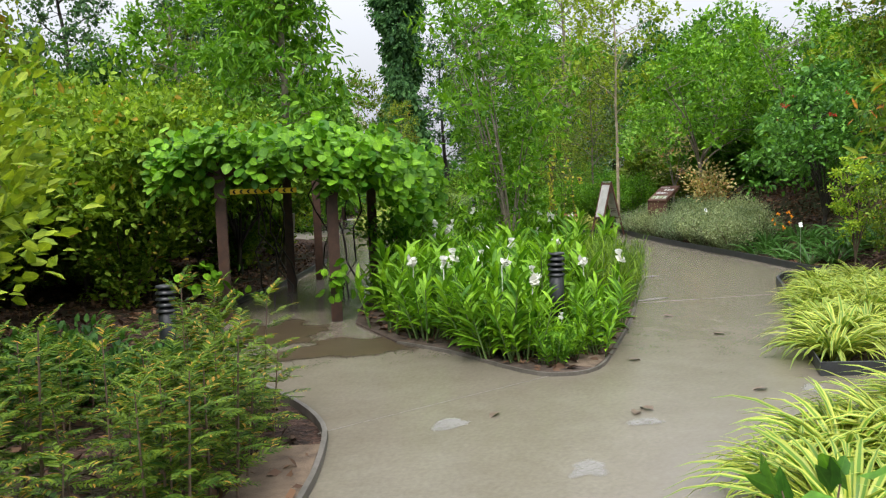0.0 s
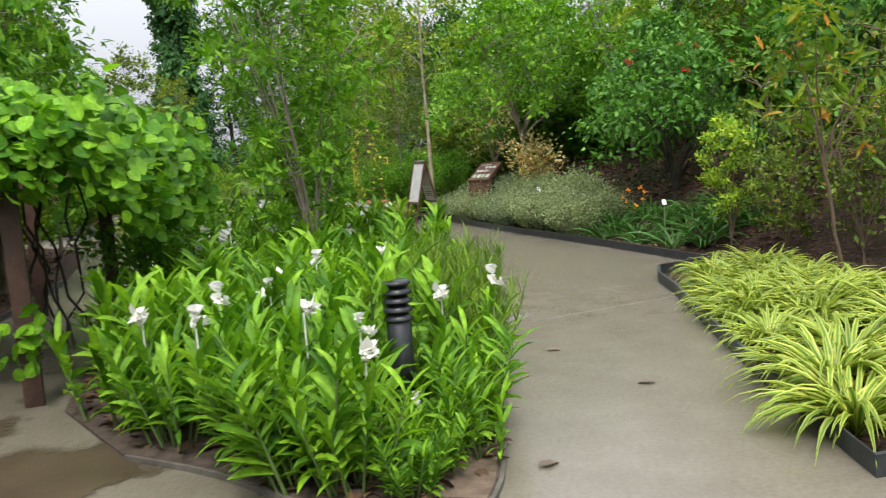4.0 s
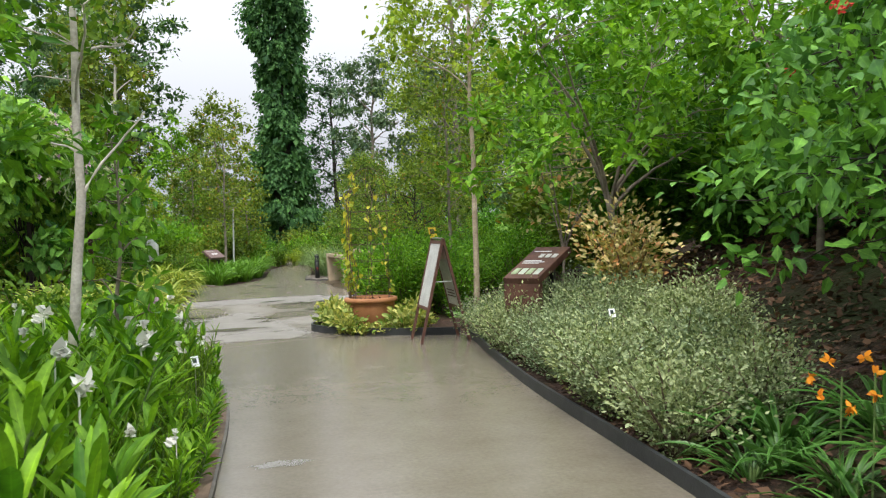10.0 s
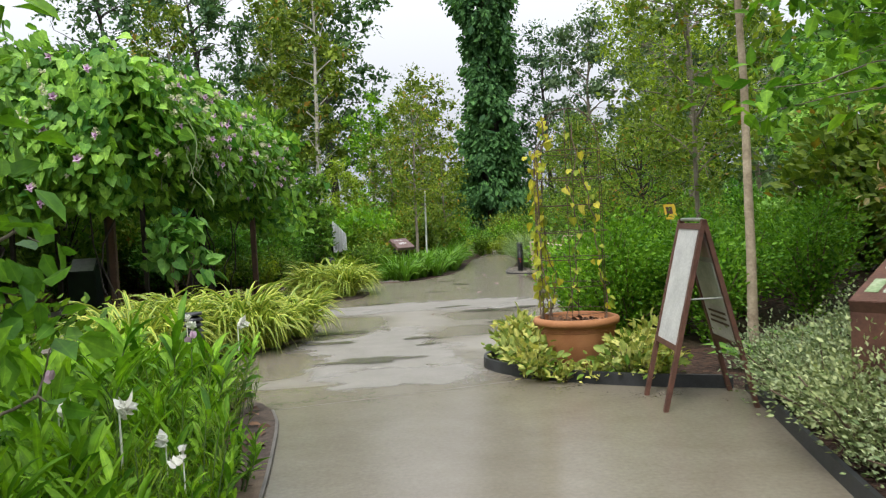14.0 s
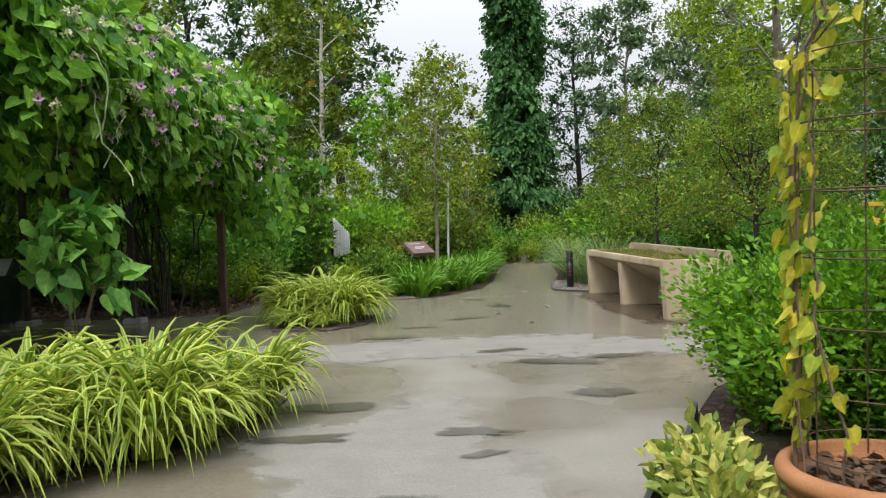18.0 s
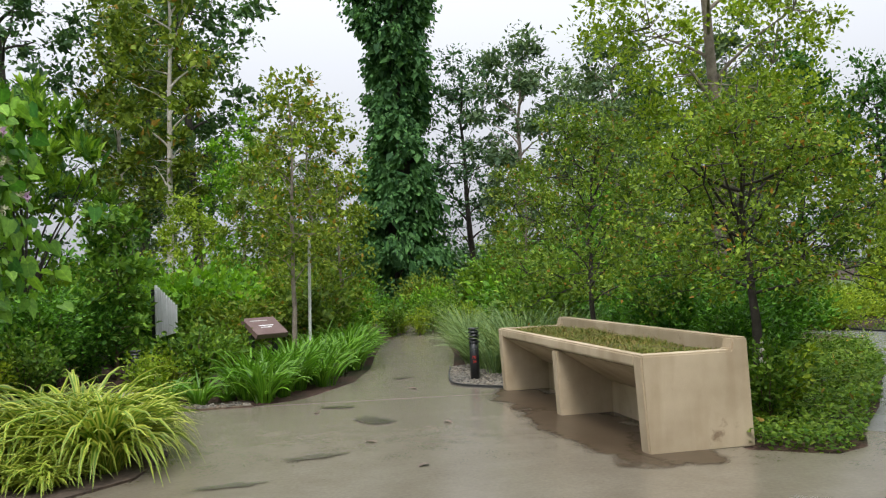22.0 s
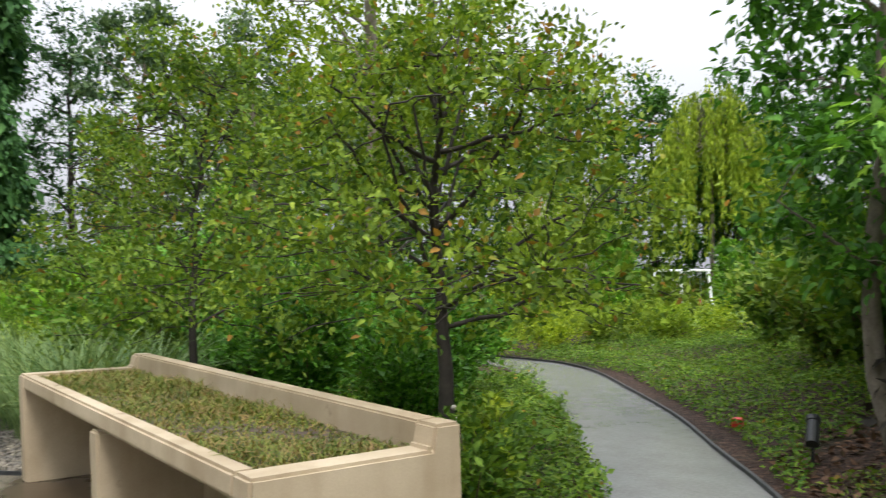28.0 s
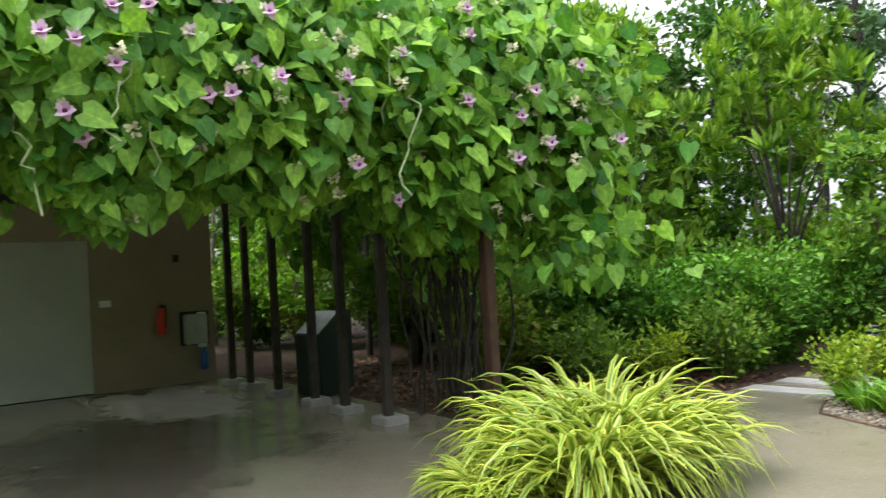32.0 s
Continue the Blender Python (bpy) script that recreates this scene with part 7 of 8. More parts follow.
WOODS_BACK = [(3, -8, -9, 0.8), (5, 0, -12, 0.8), (3, 8, -11, 0.8), (2, 16, -4, 0.7)]
first = set()
for k, x, y, s in WOODS_AHEAD + WOODS_WEST + WOODS_EAST + WOODS_BACK:
    m = spot(x, y, R2.uniform(0, 360), s * R2.uniform(0.95, 1.05), 0.05)
    if k in first:
        copy_thing(talls[k], m)
    else:
        talls[k].matrix_basis = m
        first.add(k)
# thickets that fill the middle distance
thick = [make_bush("thicket", 180 + k, ("dense green thicket of mixed shrubs", "olive-green thicket of mixed shrubs", "dark leafy thicket at the wood's edge")[k], "shrub", (L_MID, L_OLIVE, L_BROAD)[k], "thickets", height=2.6, radius=1.7, n=2500, size=0.15, stems=16, inner=1.9) for k in range(3)]
rows = [(x + 0.5 * math.sin(3 * x), 43.0 + 1.5 * math.sin(1.3 * x)) for x in np.arange(-12, 8.0, 2.0)]
rows += [(x, 45.5 + 1.2 * math.sin(1.7 * x)) for x in np.arange(10.4, 19, 1.9)]
rows += [(x, 48.0 + 1.4 * math.sin(2.1 * x)) for x in np.arange(-14, 20, 2.3)]
rows += [(-2.6 + 0.4 * math.sin(y), y) for y in np.arange(31.5, 43, 2.0)] + [(0.4 + 0.4 * math.sin(2 * y), y) for y in np.arange(37, 42, 2.2)]
rows += [(-6.5 + math.sin(y), y) for y in np.arange(30.5, 42, 2.4)] + [(-11 + math.sin(2 * y), y) for y in np.arange(0, 44, 2.6)]
rows += [(-7.5 + math.sin(2 * y), y) for y in np.arange(1, 21, 2.4)] + [(13.0 + 0.6 * math.sin(y), y) for y in np.arange(9, 21, 2.1)]
rows += [(17.5 + math.sin(y), y) for y in np.arange(2, 27, 2.5)] + [(12.2, 38.5), (13.4, 40.5), (11.3, 36.2), (12.8, 43.2), (16.6, 29.6), (18.2, 31.2), (17.4, 27.8), (19.8, 33.2), (21.5, 31.5), (16.0, 25.0), (18.5, 28.6)]
rows += [(27 + 2.6 * k, 62 - 1.1 * k + math.sin(2 * k)) for k in range(10)] + [(16 + 2.4 * k, 51 + 1.6 * k) for k in range(5)]
set_out(thick, rows, R2, 0.7, 1.15)
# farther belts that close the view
belt = [make_bush("woodland_thicket", 170 + k, "distant leafy woodland thicket", "trees", (L_FAR_HAZE, L_MID)[k], "distant thickets", height=5.0, radius=4.0, n=1900, size=0.4, stems=16, inner=1.8) for k in range(2)]
ring = []
for k in range(48):
    a = 2 * math.pi * k / 48
    d = 46 + R2.uniform(-4, 4) + (14 if 0.4 < a < 1.4 else 0)
    ring.append((4 + d * math.sin(a) * 0.9, 22 + (d + 6) * math.cos(a)))
set_out(belt, ring, R2, 0.6, 1.0, sink=0.1)


# ---- ground covers, litter and small things ----
def carpet(name, poly, n, size, mat, label, height=0.06, form="diamond", seed=200):
    """Low leaves spread over a stretch of ground."""
    rng = np.random.default_rng(seed)
    q = np.array(poly)
    xy = rng.uniform(q.min(0), q.max(0), (n * 3, 2))
    xy = xy[inside(poly, xy[:, 0], xy[:, 1]) & ~inside(PAVED, xy[:, 0], xy[:, 1])][:n]
    lump = 0.5 + 0.5 * np.sin(2.3 * xy[:, 0] + 1.1 * xy[:, 1]) * np.sin(1.9 * xy[:, 1] - 0.7 * xy[:, 0])
    z = ground_z(xy[:, 0], xy[:, 1]) + rng.uniform(0.0, 1, len(xy)) * height * (0.35 + lump)
    g = Geo()
    d = rng.normal(0, 1, (len(xy), 3)) * [1, 1, 0.4] + [0, 0, 0.25 if height > 0.03 else 0.0]
    leaves(g, rng, np.column_stack([xy, z]), d, size * rng.uniform(0.6, 1.3, len(xy)), form, 1.2)
    tagged(piece(name, g.mesh(name, mat)), label, "ground cover", kind="stuff")


carpet("ground_cover", [(9.95, 27.3), (10.45, 26.95), (11.2, 27.6), (13.2, 30.2), (15.4, 34.0), (14.5, 36.0), (12.5, 35), (10.6, 33), (10.3, 30)], 34000, 0.05, L_MID, "low green ground cover round the tree", 0.2)
carpet("ground_cover", [(12.9, 27.9), (14.5, 29.7), (17.2, 34), (17.4, 37), (24, 40), (24, 30), (16, 28.6), (14.4, 28.8)], 46000, 0.055, L_MID, "low leafy ground cover on the bank by the side path", 0.16, seed=201)
carpet("ground_cover", [(12.9, 27.9), (14.5, 29.7), (17.2, 34), (17.4, 37), (24, 40), (24, 30), (16, 28.6), (14.4, 28.8)], 12000, 0.06, L_OLIVE, "olive-green shoots among the ground cover", 0.26, "narrow", seed=208)
carpet("ground_cover", [(9.95, 27.3), (10.45, 26.95), (11.2, 27.6), (13.2, 30.2), (15.4, 34.0), (14.5, 36.0), (12.5, 35), (10.6, 33), (10.3, 30)], 5000, 0.06, L_OLIVE, "olive-green shoots round the tree", 0.3, "ovate", seed=209)
carpet("ground_cover", [(11.0, 25.2), (12.3, 26.9), (13.4, 28.2), (15, 27.6), (14, 25), (11.6, 24.3)], 5200, 0.05, L_OLIVE, "patchy yellow-green ground cover on mulch", 0.05, seed=202)
carpet("leaf_litter", [(8.4, 9.0), (8.7, 12), (9.3, 18), (11, 19), (14, 17), (14, 9)], 12000, 0.085, M_LITTER, "fallen brown leaves on the bank", 0.02, seed=203)
carpet("leaf_litter", [(11.5, 25), (12.9, 27.7), (14, 29), (18, 29), (17, 25)], 5000, 0.085, M_LITTER, "fallen brown leaves under the trees", 0.02, seed=204)
carpet("leaf_litter", [(-4, 1), (1.3, 3), (0.9, 5), (0.2, 8), (1.5, 13), (1.7, 20), (-6, 21), (-6, 4)], 16000, 0.085, M_LITTER, "fallen brown leaves under the shrubs", 0.02, seed=205)
carpet("leaf_litter", [(-3, 29), (2.2, 29.1), (2.9, 31), (2.9, 33), (-4, 34)], 5000, 0.085, M_LITTER, "fallen brown leaves behind the poles", 0.02, seed=206)
rl = np.random.default_rng(207)
xy = rl.uniform((1.8, 5.0), (6.1, 19.0), (9000, 2))
xy = xy[inside([(a * 0.97 + 0.12, b * 0.99 + 0.11) for a, b in ISLAND], xy[:, 0], xy[:, 1])][:4200]
litter = Geo()
leaves(litter, rl, np.column_stack([xy, rl.uniform(0.026, 0.045, len(xy))]), rl.normal(0, 1, (len(xy), 3)) * [1, 1, 0.25], 0.085 * rl.uniform(0.6, 1.3, len(xy)), "ovate", 1.4)
tagged(piece("leaf_litter", litter.mesh("leaf_litter", M_LITTER)), "fallen brown leaves on the soil of the island", "ground cover", kind="stuff")
# gravel round the bollard and along the far bed
tagged(part("gravel_bed", prism([(8.12, 32.45), (8.2, 31.85), (8.72, 31.42), (9.2, 31.45), (9.1, 32.9), (8.75, 34.2), (8.32, 34.0)], -0.03, 0.012), M_GRAVEL), "grey gravel round the bollard beside the path", "gravel", kind="structure")
tagged(part("gravel_bed", prism([(4.02, 31.8), (4.3, 31.22), (4.95, 30.97), (5.6, 31.03), (5.5, 31.3), (4.9, 31.3), (4.5, 31.6), (4.3, 32.2), (4.0, 32.3)], -0.03, 0.012), M_SAND), "sandy gravel margin of the planted bed", "gravel", kind="structure")


def pebbles(poly, n, seed):
    """Small round stones strewn over a gravel bed."""
    rng = np.random.default_rng(seed)
    q = np.array(poly)
    xy = rng.uniform(q.min(0), q.max(0), (n * 4, 2))
    xy = xy[inside(poly, xy[:, 0], xy[:, 1])][:n]
    m = len(xy)
    base = np.array([(1, 0, 0), (0, 1, 0), (-1, 0, 0), (0, -1, 0), (0, 0, 0.8), (0, 0, -0.8), (0.7, 0.7, 0.4), (-0.7, 0.7, 0.4), (-0.7, -0.7, 0.4), (0.7, -0.7, 0.4)])
    tri = np.array([(0, 6, 9), (1, 7, 6), (2, 8, 7), (3, 9, 8), (4, 9, 6), (4, 6, 7), (4, 7, 8), (4, 8, 9), (0, 1, 6), (1, 2, 7), (2, 3, 8), (3, 0, 9)])
    s = rng.uniform(0.008, 0.024, (m, 1, 1)) * rng.uniform(0.7, 1.3, (m, 1, 3))
    a = rng.uniform(0, 6.28, m)
    c, sn = np.cos(a), np.sin(a)
    v = base[None] * s
    v = np.stack([v[..., 0] * c[:, None] - v[..., 1] * sn[:, None], v[..., 0] * sn[:, None] + v[..., 1] * c[:, None], v[..., 2]], -1)
    v += np.column_stack([xy, np.full(m, 0.016)])[:, None]
    f = tri[None] + (np.arange(m) * 10)[:, None, None]
    tagged(piece("pebble_layer", Geo().add(v, f).mesh("pebble_layer", M_PEBBLE)), "loose grey and brown pebbles", "gravel", kind="stuff")


M_PEBBLE = leaf_mat("pebble", (0.06, 0.055, 0.05), (0.30, 0.27, 0.23), 0.6, 0.0, petal=True)
pebbles([(8.12, 32.45), (8.2, 31.85), (8.72, 31.42), (9.2, 31.45), (9.1, 32.9), (8.75, 34.2), (8.32, 34.0)], 1500, 240)
pebbles([(4.02, 31.8), (4.3, 31.22), (4.95, 30.97), (5.6, 31.03), (5.5, 31.3), (4.9, 31.3), (4.5, 31.6), (4.3, 32.2), (4.0, 32.3)], 420, 241)
for k in range(2):
    slab = thing("paving_slab", "pale concrete stepping slab across the side path", "slab", "stepping slabs", at=(3.5, 32.1 + 0.62 * k, 0.0), rz=6)
    part("slab", box((-0.52, -0.17, -0.02), (0.52, 0.17, 0.012)), M_STEP, slab, bevel=0.006)


def swing():
    t = thing("garden_swing", "white framed garden swing with red seats", "swing", at=(37.3, 51.1, 0), rz=43, scale=0.88)
    for y in (-1.35, 1.35):
        for x in (-0.75, 0.75):
            part("leg", rod((x, y * 1.15, 0), (x * 0.25, y, 2.15), 0.055), M_WHITE, t)
        part("cross_bar", rod((-0.5, y * 1.1, 0.8), (0.5, y * 1.1, 0.8), 0.03), M_WHITE, t)
    part("leg", rod((0, 0, 0), (0, 0, 2.15), 0.055), M_WHITE, t)
    part("top_beam", rod((0, -1.5, 2.15), (0, 1.5, 2.15), 0.06), M_WHITE, t)
    for y in (-0.7, 0.7):
        part("seat", box((-0.26, y - 0.3, 0.32), (0.26, y + 0.3, 0.38)), M_SEAT, t, bevel=0.02)
        part("backrest", box((0.23, y - 0.3, 0.38), (0.28, y + 0.3, 0.7)), M_SEAT, t, bevel=0.02)
        for dy in (-0.27, 0.27):
            part("hanger", rod((0, y + dy, 0.36), (0, y + dy, 2.15), 0.012), M_STEEL, t)


swing()
tagged(part("lawn", prism([(15, 42.5), (22, 42), (30, 39), (45, 38), (60, 50), (50, 75), (22, 75), (15, 60)], -0.05, 0.03), M_LAWN), "rough yellow-green lawn beyond the side path", "lawn", kind="structure")

def willow(seed, height, radius, strands, size, bark):
    """A tree whose outer twigs hang down in long leafy strands."""
    rng = np.random.default_rng(seed)
    t = thing("weeping_tree", "weeping tree with hanging yellow-green foliage", "tree", "weeping trees")
    wood, crown = Geo(), Geo()
    tube(wood, [(0, 0, 0), (0.05, 0, height * 0.4), (0, 0.05, height * 0.8)], [0.14, 0.1, 0.04], 8)
    for k in range(strands):
        az, q = 2.4 * k + rng.uniform(-0.3, 0.3), math.sqrt(rng.uniform(0.02, 1))
        r, z = radius * q, height * (1 - 0.35 * q * q) + rng.normal(0, 0.15)
        ln = z * rng.uniform(0.3, 0.72)
        u = np.linspace(0, 1, 24)[:, None]
        line = np.array([r * math.cos(az), r * math.sin(az), z]) + u * [0.15 * r * math.cos(az), 0.15 * r * math.sin(az), 0] - u * ln * [0, 0, 1] + rng.normal(0, 0.03, (24, 3))
        p = np.repeat(line, 4, 0) + rng.normal(0, 0.09, (96, 3))
        leaves(crown, rng, p, rng.normal(0, 0.35, (96, 3)) + [0, 0, -1.0], size * rng.uniform(0.7, 1.3, 96), "narrow", 0.1)
        tube(wood, [(0, 0, height * 0.72), (0.6 * r * math.cos(az), 0.6 * r * math.sin(az), z * 0.97), tuple(line[0])], [0.03, 0.018, 0.006], 4)
    piece("trunk", wood.mesh("trunk", bark), t)
    piece("crown", crown.mesh("crown", L_YLW), t)
    return t


willows = [willow(210, 5.6, 1.6, 80, 0.22, M_BARKW), willow(211, 12.5, 3.2, 150, 0.36, M_BARK)]
set_out(willows, [(33.5, 53.5), (42.7, 53.9), (31.0, 53.6), (49.0, 56.0), (36.4, 56.5)], R2, 0.95, 1.05)
sprays = [crown_tree("lawn_shrub", 214 + k, ("small conical shrub with fresh green leaves", "low shrub with drooping yellow-green leaves")[k], M_TWIG, (L_BRIGHT, L_YLW)[k], "shrubs at the lawn's end", category="shrub", height=(3.4, 2.0)[k], base=0.2, radius=(1.1, 0.9)[k], trunk_r=0.04, fork=0.2, limbs=10, clumps=60, per=34, size=0.2, form="narrow", leader=0.9, shape=("cone", "dome")[k], puff=0.4, droop=(0.2, 1.2)[k]) for k in range(2)]
set_out(sprays, [(34.4, 51.9), (31.4, 52.3), (35.6, 54.2), (30.0, 51.6), (32.4, 50.6), (28.6, 52.4), (39.6, 50.4), (41.6, 49.6), (42.4, 52.0)], np.random.default_rng(99), 0.85, 1.1)
lawn = [make_bush("clipped_hedge", 220, "low clipped yellow-green hedge mound", "hedge", L_YLW, "low hedges by the lawn", height=0.75, radius=1.1, n=3600, size=0.07, stems=14)]
set_out(lawn, [(17.6, 39.4), (18.8, 40.3), (20.2, 40.9), (21.6, 41.5), (19.0, 38.0), (20.6, 38.4), (22.4, 39), (24.2, 40), (16.2, 41.3), (17.4, 42.2), (25.8, 41.2), (23.4, 42.2), (21.2, 36.8), (23, 37), (15.9, 38.3), (16.8, 37.4), (27, 43)], R2, 0.8, 1.05)
box_ob = thing("bait_box", "small red-brown box on the grassy bank", "box", at=(14.9, 30.0, float(ground_z(14.9, 30.0)) - 0.01), rz=30)
part("body", box((-0.07, -0.05, 0), (0.07, 0.05, 0.1)), M_RED, box_ob, bevel=0.008)


def spot_lamp(x, y, rz, tall):
    t = thing("spot_lamp", "black garden spotlight on a stake", "lamp", "garden spotlights", at=(x, y, float(ground_z(x, y)) - 0.02), rz=rz)
    part("stake", rod((0, 0, -0.05), (0, 0, tall), 0.012), M_BLACK, t)
    part("bracket", box((-0.025, -0.05, tall - 0.03), (0.025, 0.05, tall + 0.01)), M_BLACK, t, bevel=0.004)
    part("housing", rod((-0.05, 0, tall), (0.09, 0, tall + 0.15), 0.05, 14), M_BLACK, t)
    part("hood", rod((0.085, 0, tall + 0.145), (0.115, 0, tall + 0.175), 0.058, 14), M_BLACK, t)


spot_lamp(13.9, 28.5, 30, 0.2)
spot_lamp(9.52, 9.55, 140, 0.42)

# broad elephant-ear leaves by the sign
L_EAR = stripe_mat("pale_broad_leaf", (0.22, 0.42, 0.05), (0.14, 0.32, 0.04))
ears = [strap_clump("broad_leaved_plant", 230 + k, 9, 0.62, L_EAR, "clump of broad pale green tropical leaves", "plant", "broad-leaved plants", 0.19, (0.3, 0.9), (1.2, 1.9)) for k in range(2)]
set_out(ears, [(9.75, 18.75), (9.55, 19.2), (10.35, 17.9), (10.9, 17.9), (10.4, 18.8), (11.3, 18.6), (10.0, 19.4)], R2, 0.8, 1.15)
crown_tree("yellow_sapling", 232, "thin sapling with yellow autumn-like leaves", M_BARK, L_GOLD, at=(10.15, 17.6, float(ground_z(10.15, 17.6)) - 0.03), height=2.3, base=1.2, radius=0.5, trunk_r=0.02, fork=0.9, limbs=7, clumps=20, per=12, size=0.07, form="ovate", shape="dome", puff=0.16, lean=0.1)
# orange day lilies
for x, y in ((9.12, 11.55), (9.2, 11.42)):
    t = thing("orange_lily", "orange day lily flowers on thin stalks", "flower", at=(x, y, float(ground_z(x, y))))
    part("stalk", rod((0, 0, 0), (0.03, 0, 0.62), 0.005, 6), M_STEM, t)
    for k in range(4):
        g = Geo()
        c = np.array([R2.uniform(-0.1, 0.1), R2.uniform(-0.1, 0.1), 0.45 + 0.08 * k])
        leaves(g, R2, np.repeat(c[None], 6, 0), R2.normal(0, 1, (6, 3)), 0.045, "ovate", 0.2)
        piece("flower", g.mesh("flower", M_ORANGE), t)
# red flower spikes on the dark shrubs
for k in range(9):
    r, a = 1.15 * math.sqrt((k + 0.5) / 9), 2.4 * k
    x, y = 10.2 + r * math.cos(a), 11.9 + r * math.sin(a)
    t = thing("flower_spike", "red drooping flower spike on the shrub", "flower", "red flower spikes", at=(x, y, float(ground_z(10.2, 11.9)) + 0.6 + 1.75 * math.sqrt(1 - (r / 1.5) ** 2)))
    g = Geo()
    p = np.linspace(0, 1, 30)[:, None] * [-0.16, -0.05, 0.03] + R2.normal(0, 0.012, (30, 3))
    leaves(g, R2, p, R2.normal(0, 1, (30, 3)), 0.028, "ovate", 0.2)
    tagged(piece("spike", g.mesh("spike", M_REDP), t), kind="stuff")

# fallen leaves, joints and stains on the paving
M_DULL = surface("sodden_leaf", (0.085, 0.055, 0.035), (0.17, 0.12, 0.075), 9, 0.5)
for k, (x, y) in enumerate([(3.75, 5.3), (3.2, 3.9), (3.35, 3.95), (4.3, 4.2), (2.4, 4.2), (4.0, 8.6), (6.9, 28.5), (5.9, 26.0), (6.4, 30.2), (2.9, 2.2), (7.4, 27.5), (6.6, 24.4), (4.9, 7.1), (6.5, 11.3), (3.7, 3.1), (5.0, 6.0), (-0.5, 26.2), (1.0, 25.6), (7.7, 29.3), (7.5, 31.8)]):
    g = Geo()
    leaves(g, R2, [(0, 0, 0.006)], [(math.cos(k), math.sin(k), 0.05)], 0.12, "ovate", 6.0)
    t = piece("fallen_leaf", g.mesh("fallen_leaf", M_DULL), None, "", (x, y, 0.002))
    tagged(t, "brown fallen leaf on the wet concrete", "leaf", "fallen leaves")
M_JOINT = surface("joint", (0.13, 0.115, 0.095), (0.21, 0.19, 0.16), 8, 0.7)
for a, b in (((1.25, 4.1), (3.0, 5.02)), ((5.62, 18.6), (7.6, 19.3)), ((4.6, 25.0), (9.6, 25.2)), ((5.6, 31.0), (8.6, 31.0)), ((4.6, 8.0), (6.9, 8.0))):
    tagged(part("control_joint", strip([a, b], 0.007, -0.03, 0.0022), M_JOINT), "thin dark joint in the concrete", "joint", kind="structure")



def film_mat(name, c1, c2, rough, thick=0.92):
    """A stain or a film of water that thins out unevenly towards its edge."""
    m = surface(name, c1, c2, 3.0, rough, 0, 60, 0.03)
    nt = m.node_tree
    uv = nt.nodes.new("ShaderNodeUVMap")
    sep = nt.nodes.new("ShaderNodeSeparateXYZ")
    nt.links.new(uv.outputs[0], sep.inputs[0])
    n = noise_node(nt, 3.2, 6.0, 0.62)
    add = nt.nodes.new("ShaderNodeMath")
    add.operation = "MULTIPLY_ADD"
    nt.links.new(n.outputs[0], add.inputs[0])
    add.inputs[1].default_value = 1.5
    nt.links.new(sep.outputs[0], add.inputs[2])
    fade = nt.nodes.new("ShaderNodeMapRange")
    fade.interpolation_type = "SMOOTHSTEP"
    for socket, value in zip(("From Min", "From Max", "To Min", "To Max"), (0.82, 1.2, 0.0, thick)):
        fade.inputs[socket].default_value = value
    nt.links.new(add.outputs[0], fade.inputs["Value"])
    clear = nt.nodes.new("ShaderNodeBsdfTransparent")
    mx = nt.nodes.new("ShaderNodeMixShader")
    nt.links.new(fade.outputs[0], mx.inputs[0])
    nt.links.new(clear.outputs[0], mx.inputs[1])
    nt.links.new(nt.nodes["Principled BSDF"].outputs[0], mx.inputs[2])
    nt.links.new(mx.outputs[0], nt.nodes["Material Output"].inputs["Surface"])
    return m


M_WET = film_mat("wet_film", (0.085, 0.075, 0.060), (0.115, 0.100, 0.080), 0.2, 0.78)
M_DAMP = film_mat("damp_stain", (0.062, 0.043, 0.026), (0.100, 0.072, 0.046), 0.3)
M_PALE = film_mat("pale_stain", (0.25, 0.24, 0.22), (0.33, 0.32, 0.30), 0.6, 0.5)
M_DRY = film_mat("dry_concrete", (0.255, 0.240, 0.210), (0.315, 0.298, 0.265), 0.65, 0.62)


def blotch(name, x, y, rx, ry, turn, mat, label, seed, z):
    """A film with an uneven edge lying on the paving."""
    rng = np.random.default_rng(seed)
    a = np.linspace(0, 2 * np.pi, 40, endpoint=False)
    r = 1.12 + sum(rng.uniform(-0.16, 0.16) * np.sin(k * a + rng.uniform(0, 6.28)) for k in range(2, 7))
    c, s = math.cos(radians(turn)), math.sin(radians(turn))
    v, f, uv = [], [], []
    for q in (0.2, 0.45, 0.72, 1.0):
        px, py = q * rx * r * np.cos(a), q * ry * r * np.sin(a)
        v += [(x + c * g - s * h, y + s * g + c * h, z) for g, h in zip(px, py)]
        uv += [((1 - q) * 1.3, 0.0)] * 40
    for i in range(3):
        for k in range(40):
            p, q = 40 * i + k, 40 * i + (k + 1) % 40
            f += [(p, p + 40, q + 40), (p, q + 40, q)]
    v.append((x, y, z))
    uv.append((1.3, 0.0))
    f += [(160, k, (k + 1) % 40) for k in range(40)]
    ob = piece(name, Geo().add(v, f, uv).mesh(name, mat))
    tagged(ob, label, "puddle" if name == "puddle" else "stain", kind="structure")


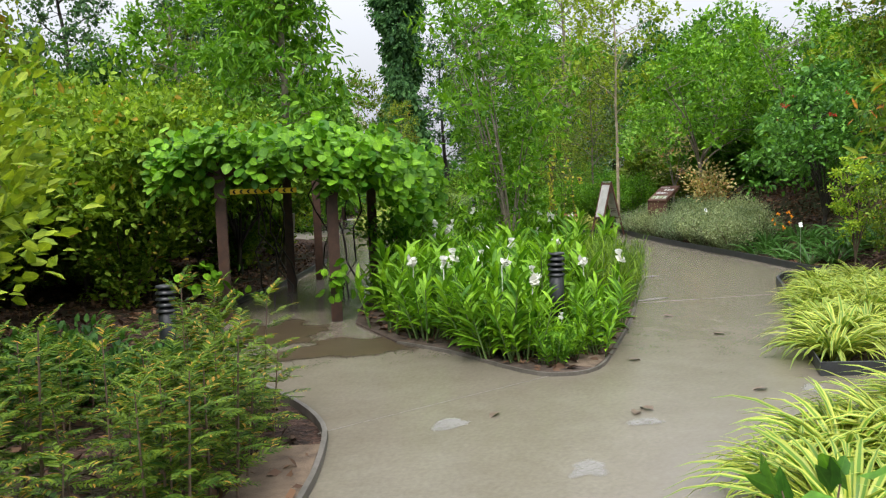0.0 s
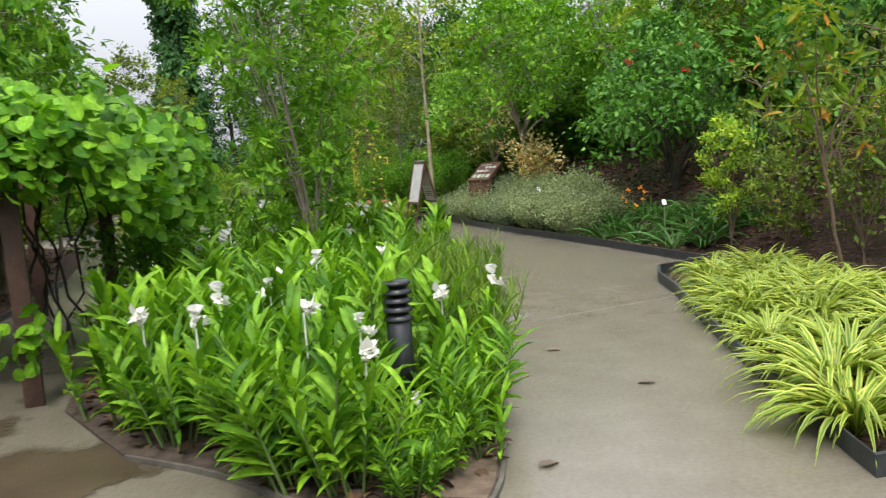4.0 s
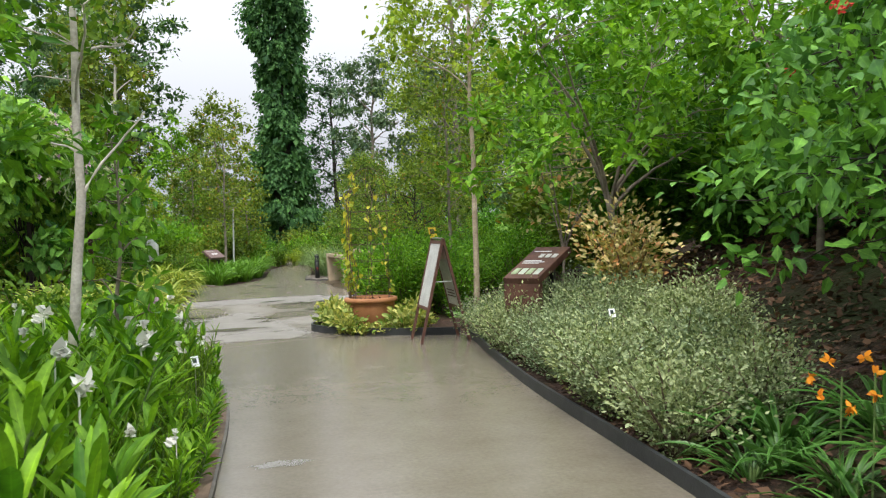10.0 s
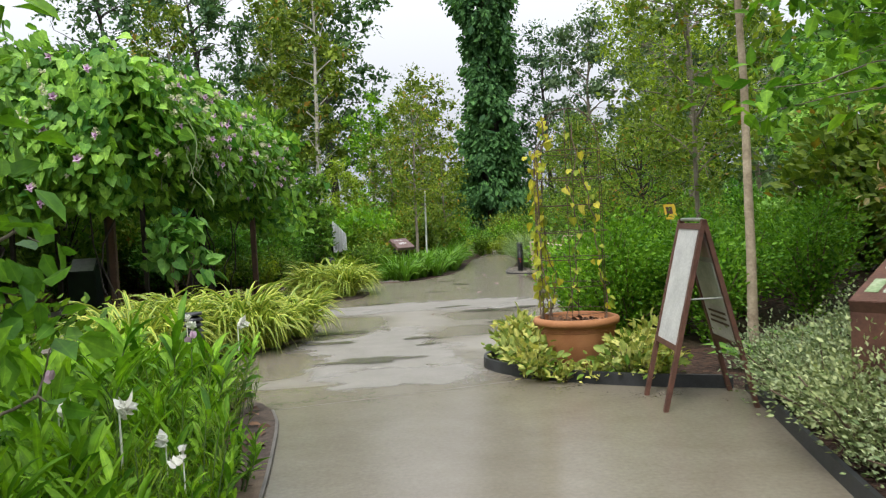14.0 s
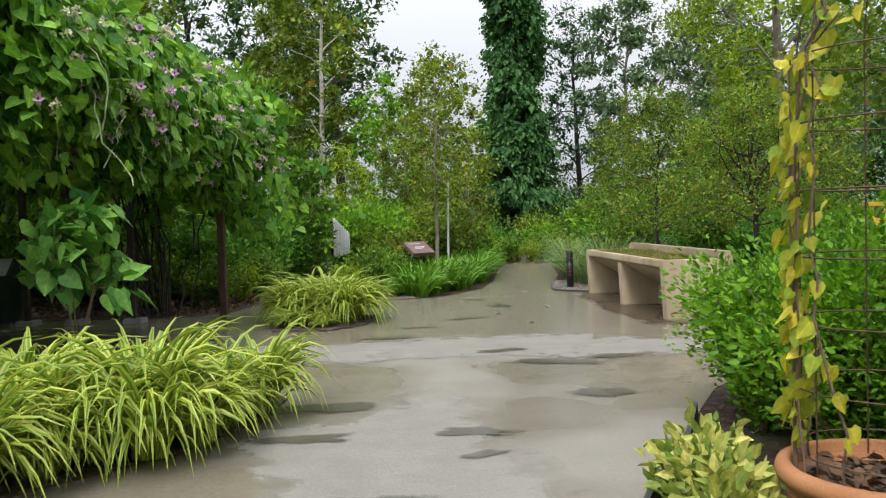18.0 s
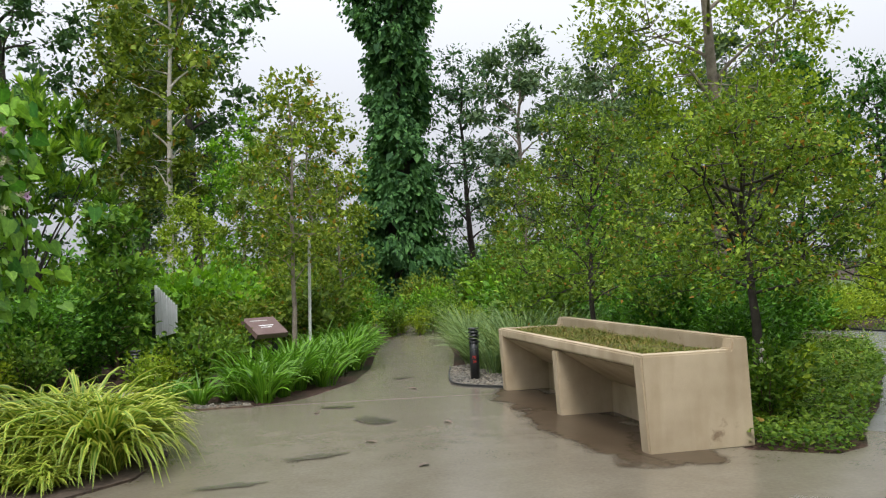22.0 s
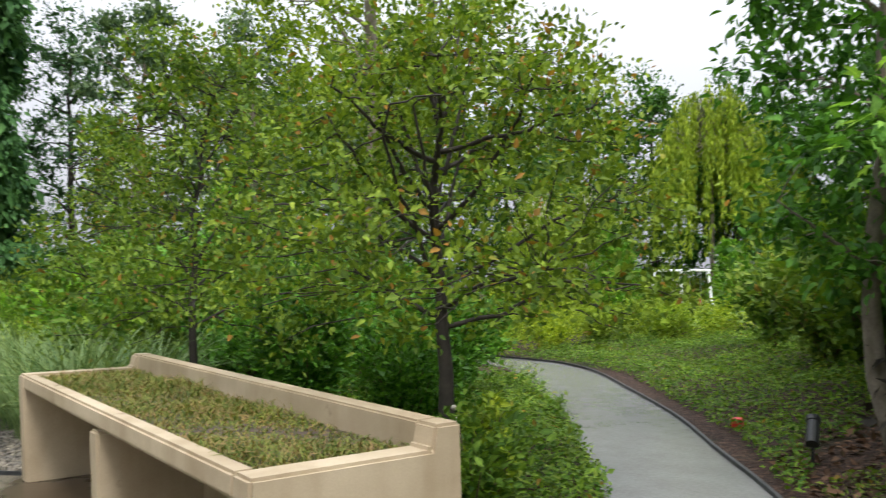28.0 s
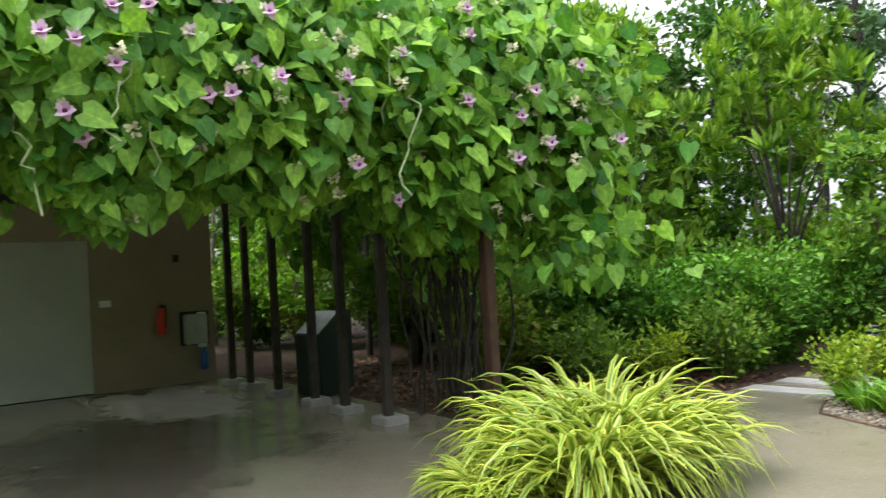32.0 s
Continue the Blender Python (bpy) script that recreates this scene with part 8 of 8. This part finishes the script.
for k, (x, y, rx, ry, turn) in enumerate(((5.5, 22.75, 0.42, 0.16, 5), (6.9, 25.2, 0.3, 0.1, 20), (7.35, 24.5, 0.5, 0.14, -8), (8.0, 24.75, 0.34, 0.1, 10), (7.6, 23.1, 0.3, 0.16, 0), (6.1, 20.6, 0.5, 0.2, 8), (6.6, 22.0, 0.3, 0.1, -5), (5.6, 26.3, 0.35, 0.12, 10), (0.9, 26.4, 1.9, 1.4, 10), (-1.6, 25.0, 0.9, 0.4, 5), (7.0, 29.6, 0.16, 0.3, 30), (6.5, 28.0, 0.3, 0.08, 15), (10.1, 25.6, 0.4, 0.16, 40), (5.9, 27.2, 0.25, 0.07, 10), (6.6, 30.6, 0.25, 0.08, -10), (7.5, 33.0, 0.2, 0.1, 40), (6.66, 21.5, 0.14, 0.07, 20), (5.5, 21.9, 0.3, 0.12, 5))):
    blotch("puddle", x, y, rx, ry, turn, M_WET, "dark shallow rain puddle on the concrete", 300 + k, 0.011 + 0.0004 * (k % 3))
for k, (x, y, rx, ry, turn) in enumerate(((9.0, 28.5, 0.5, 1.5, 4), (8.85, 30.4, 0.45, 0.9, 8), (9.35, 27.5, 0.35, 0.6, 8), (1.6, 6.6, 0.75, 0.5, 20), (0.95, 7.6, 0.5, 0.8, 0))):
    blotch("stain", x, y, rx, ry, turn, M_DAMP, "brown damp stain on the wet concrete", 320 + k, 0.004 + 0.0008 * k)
for k, (x, y, rx, ry, turn) in enumerate(((6.15, 21.3, 0.95, 1.75, 5), (6.5, 19.7, 0.85, 0.55, 10), (6.7, 25.5, 2.4, 0.8, 3), (8.6, 25.3, 1.2, 0.55, 15), (4.6, 25.2, 1.2, 0.6, -6), (-1.5, 27.35, 1.9, 0.9, 4), (-2.4, 24.6, 0.8, 0.35, 12))):
    blotch("stain", x, y, rx, ry, turn, M_DRY, "pale patch where the concrete has dried", 340 + k, 0.004 + 0.0008 * k)
for k, (x, y, rx, ry, turn) in enumerate(((2.05, 4.05, 0.15, 0.09, 30), (3.2, 3.75, 0.12, 0.08, 10), (4.6, 4.1, 0.14, 0.08, 70), (6.2, 10.2, 0.2, 0.06, -10), (5.3, 8.2, 0.22, 0.08, 15), (6.5, 13.3, 0.22, 0.07, 5), (2.6, 3.1, 0.14, 0.1, 50))):
    blotch("stain", x, y, rx, ry, turn, M_PALE, "pale dry stain on the concrete", 360 + k, 0.005)
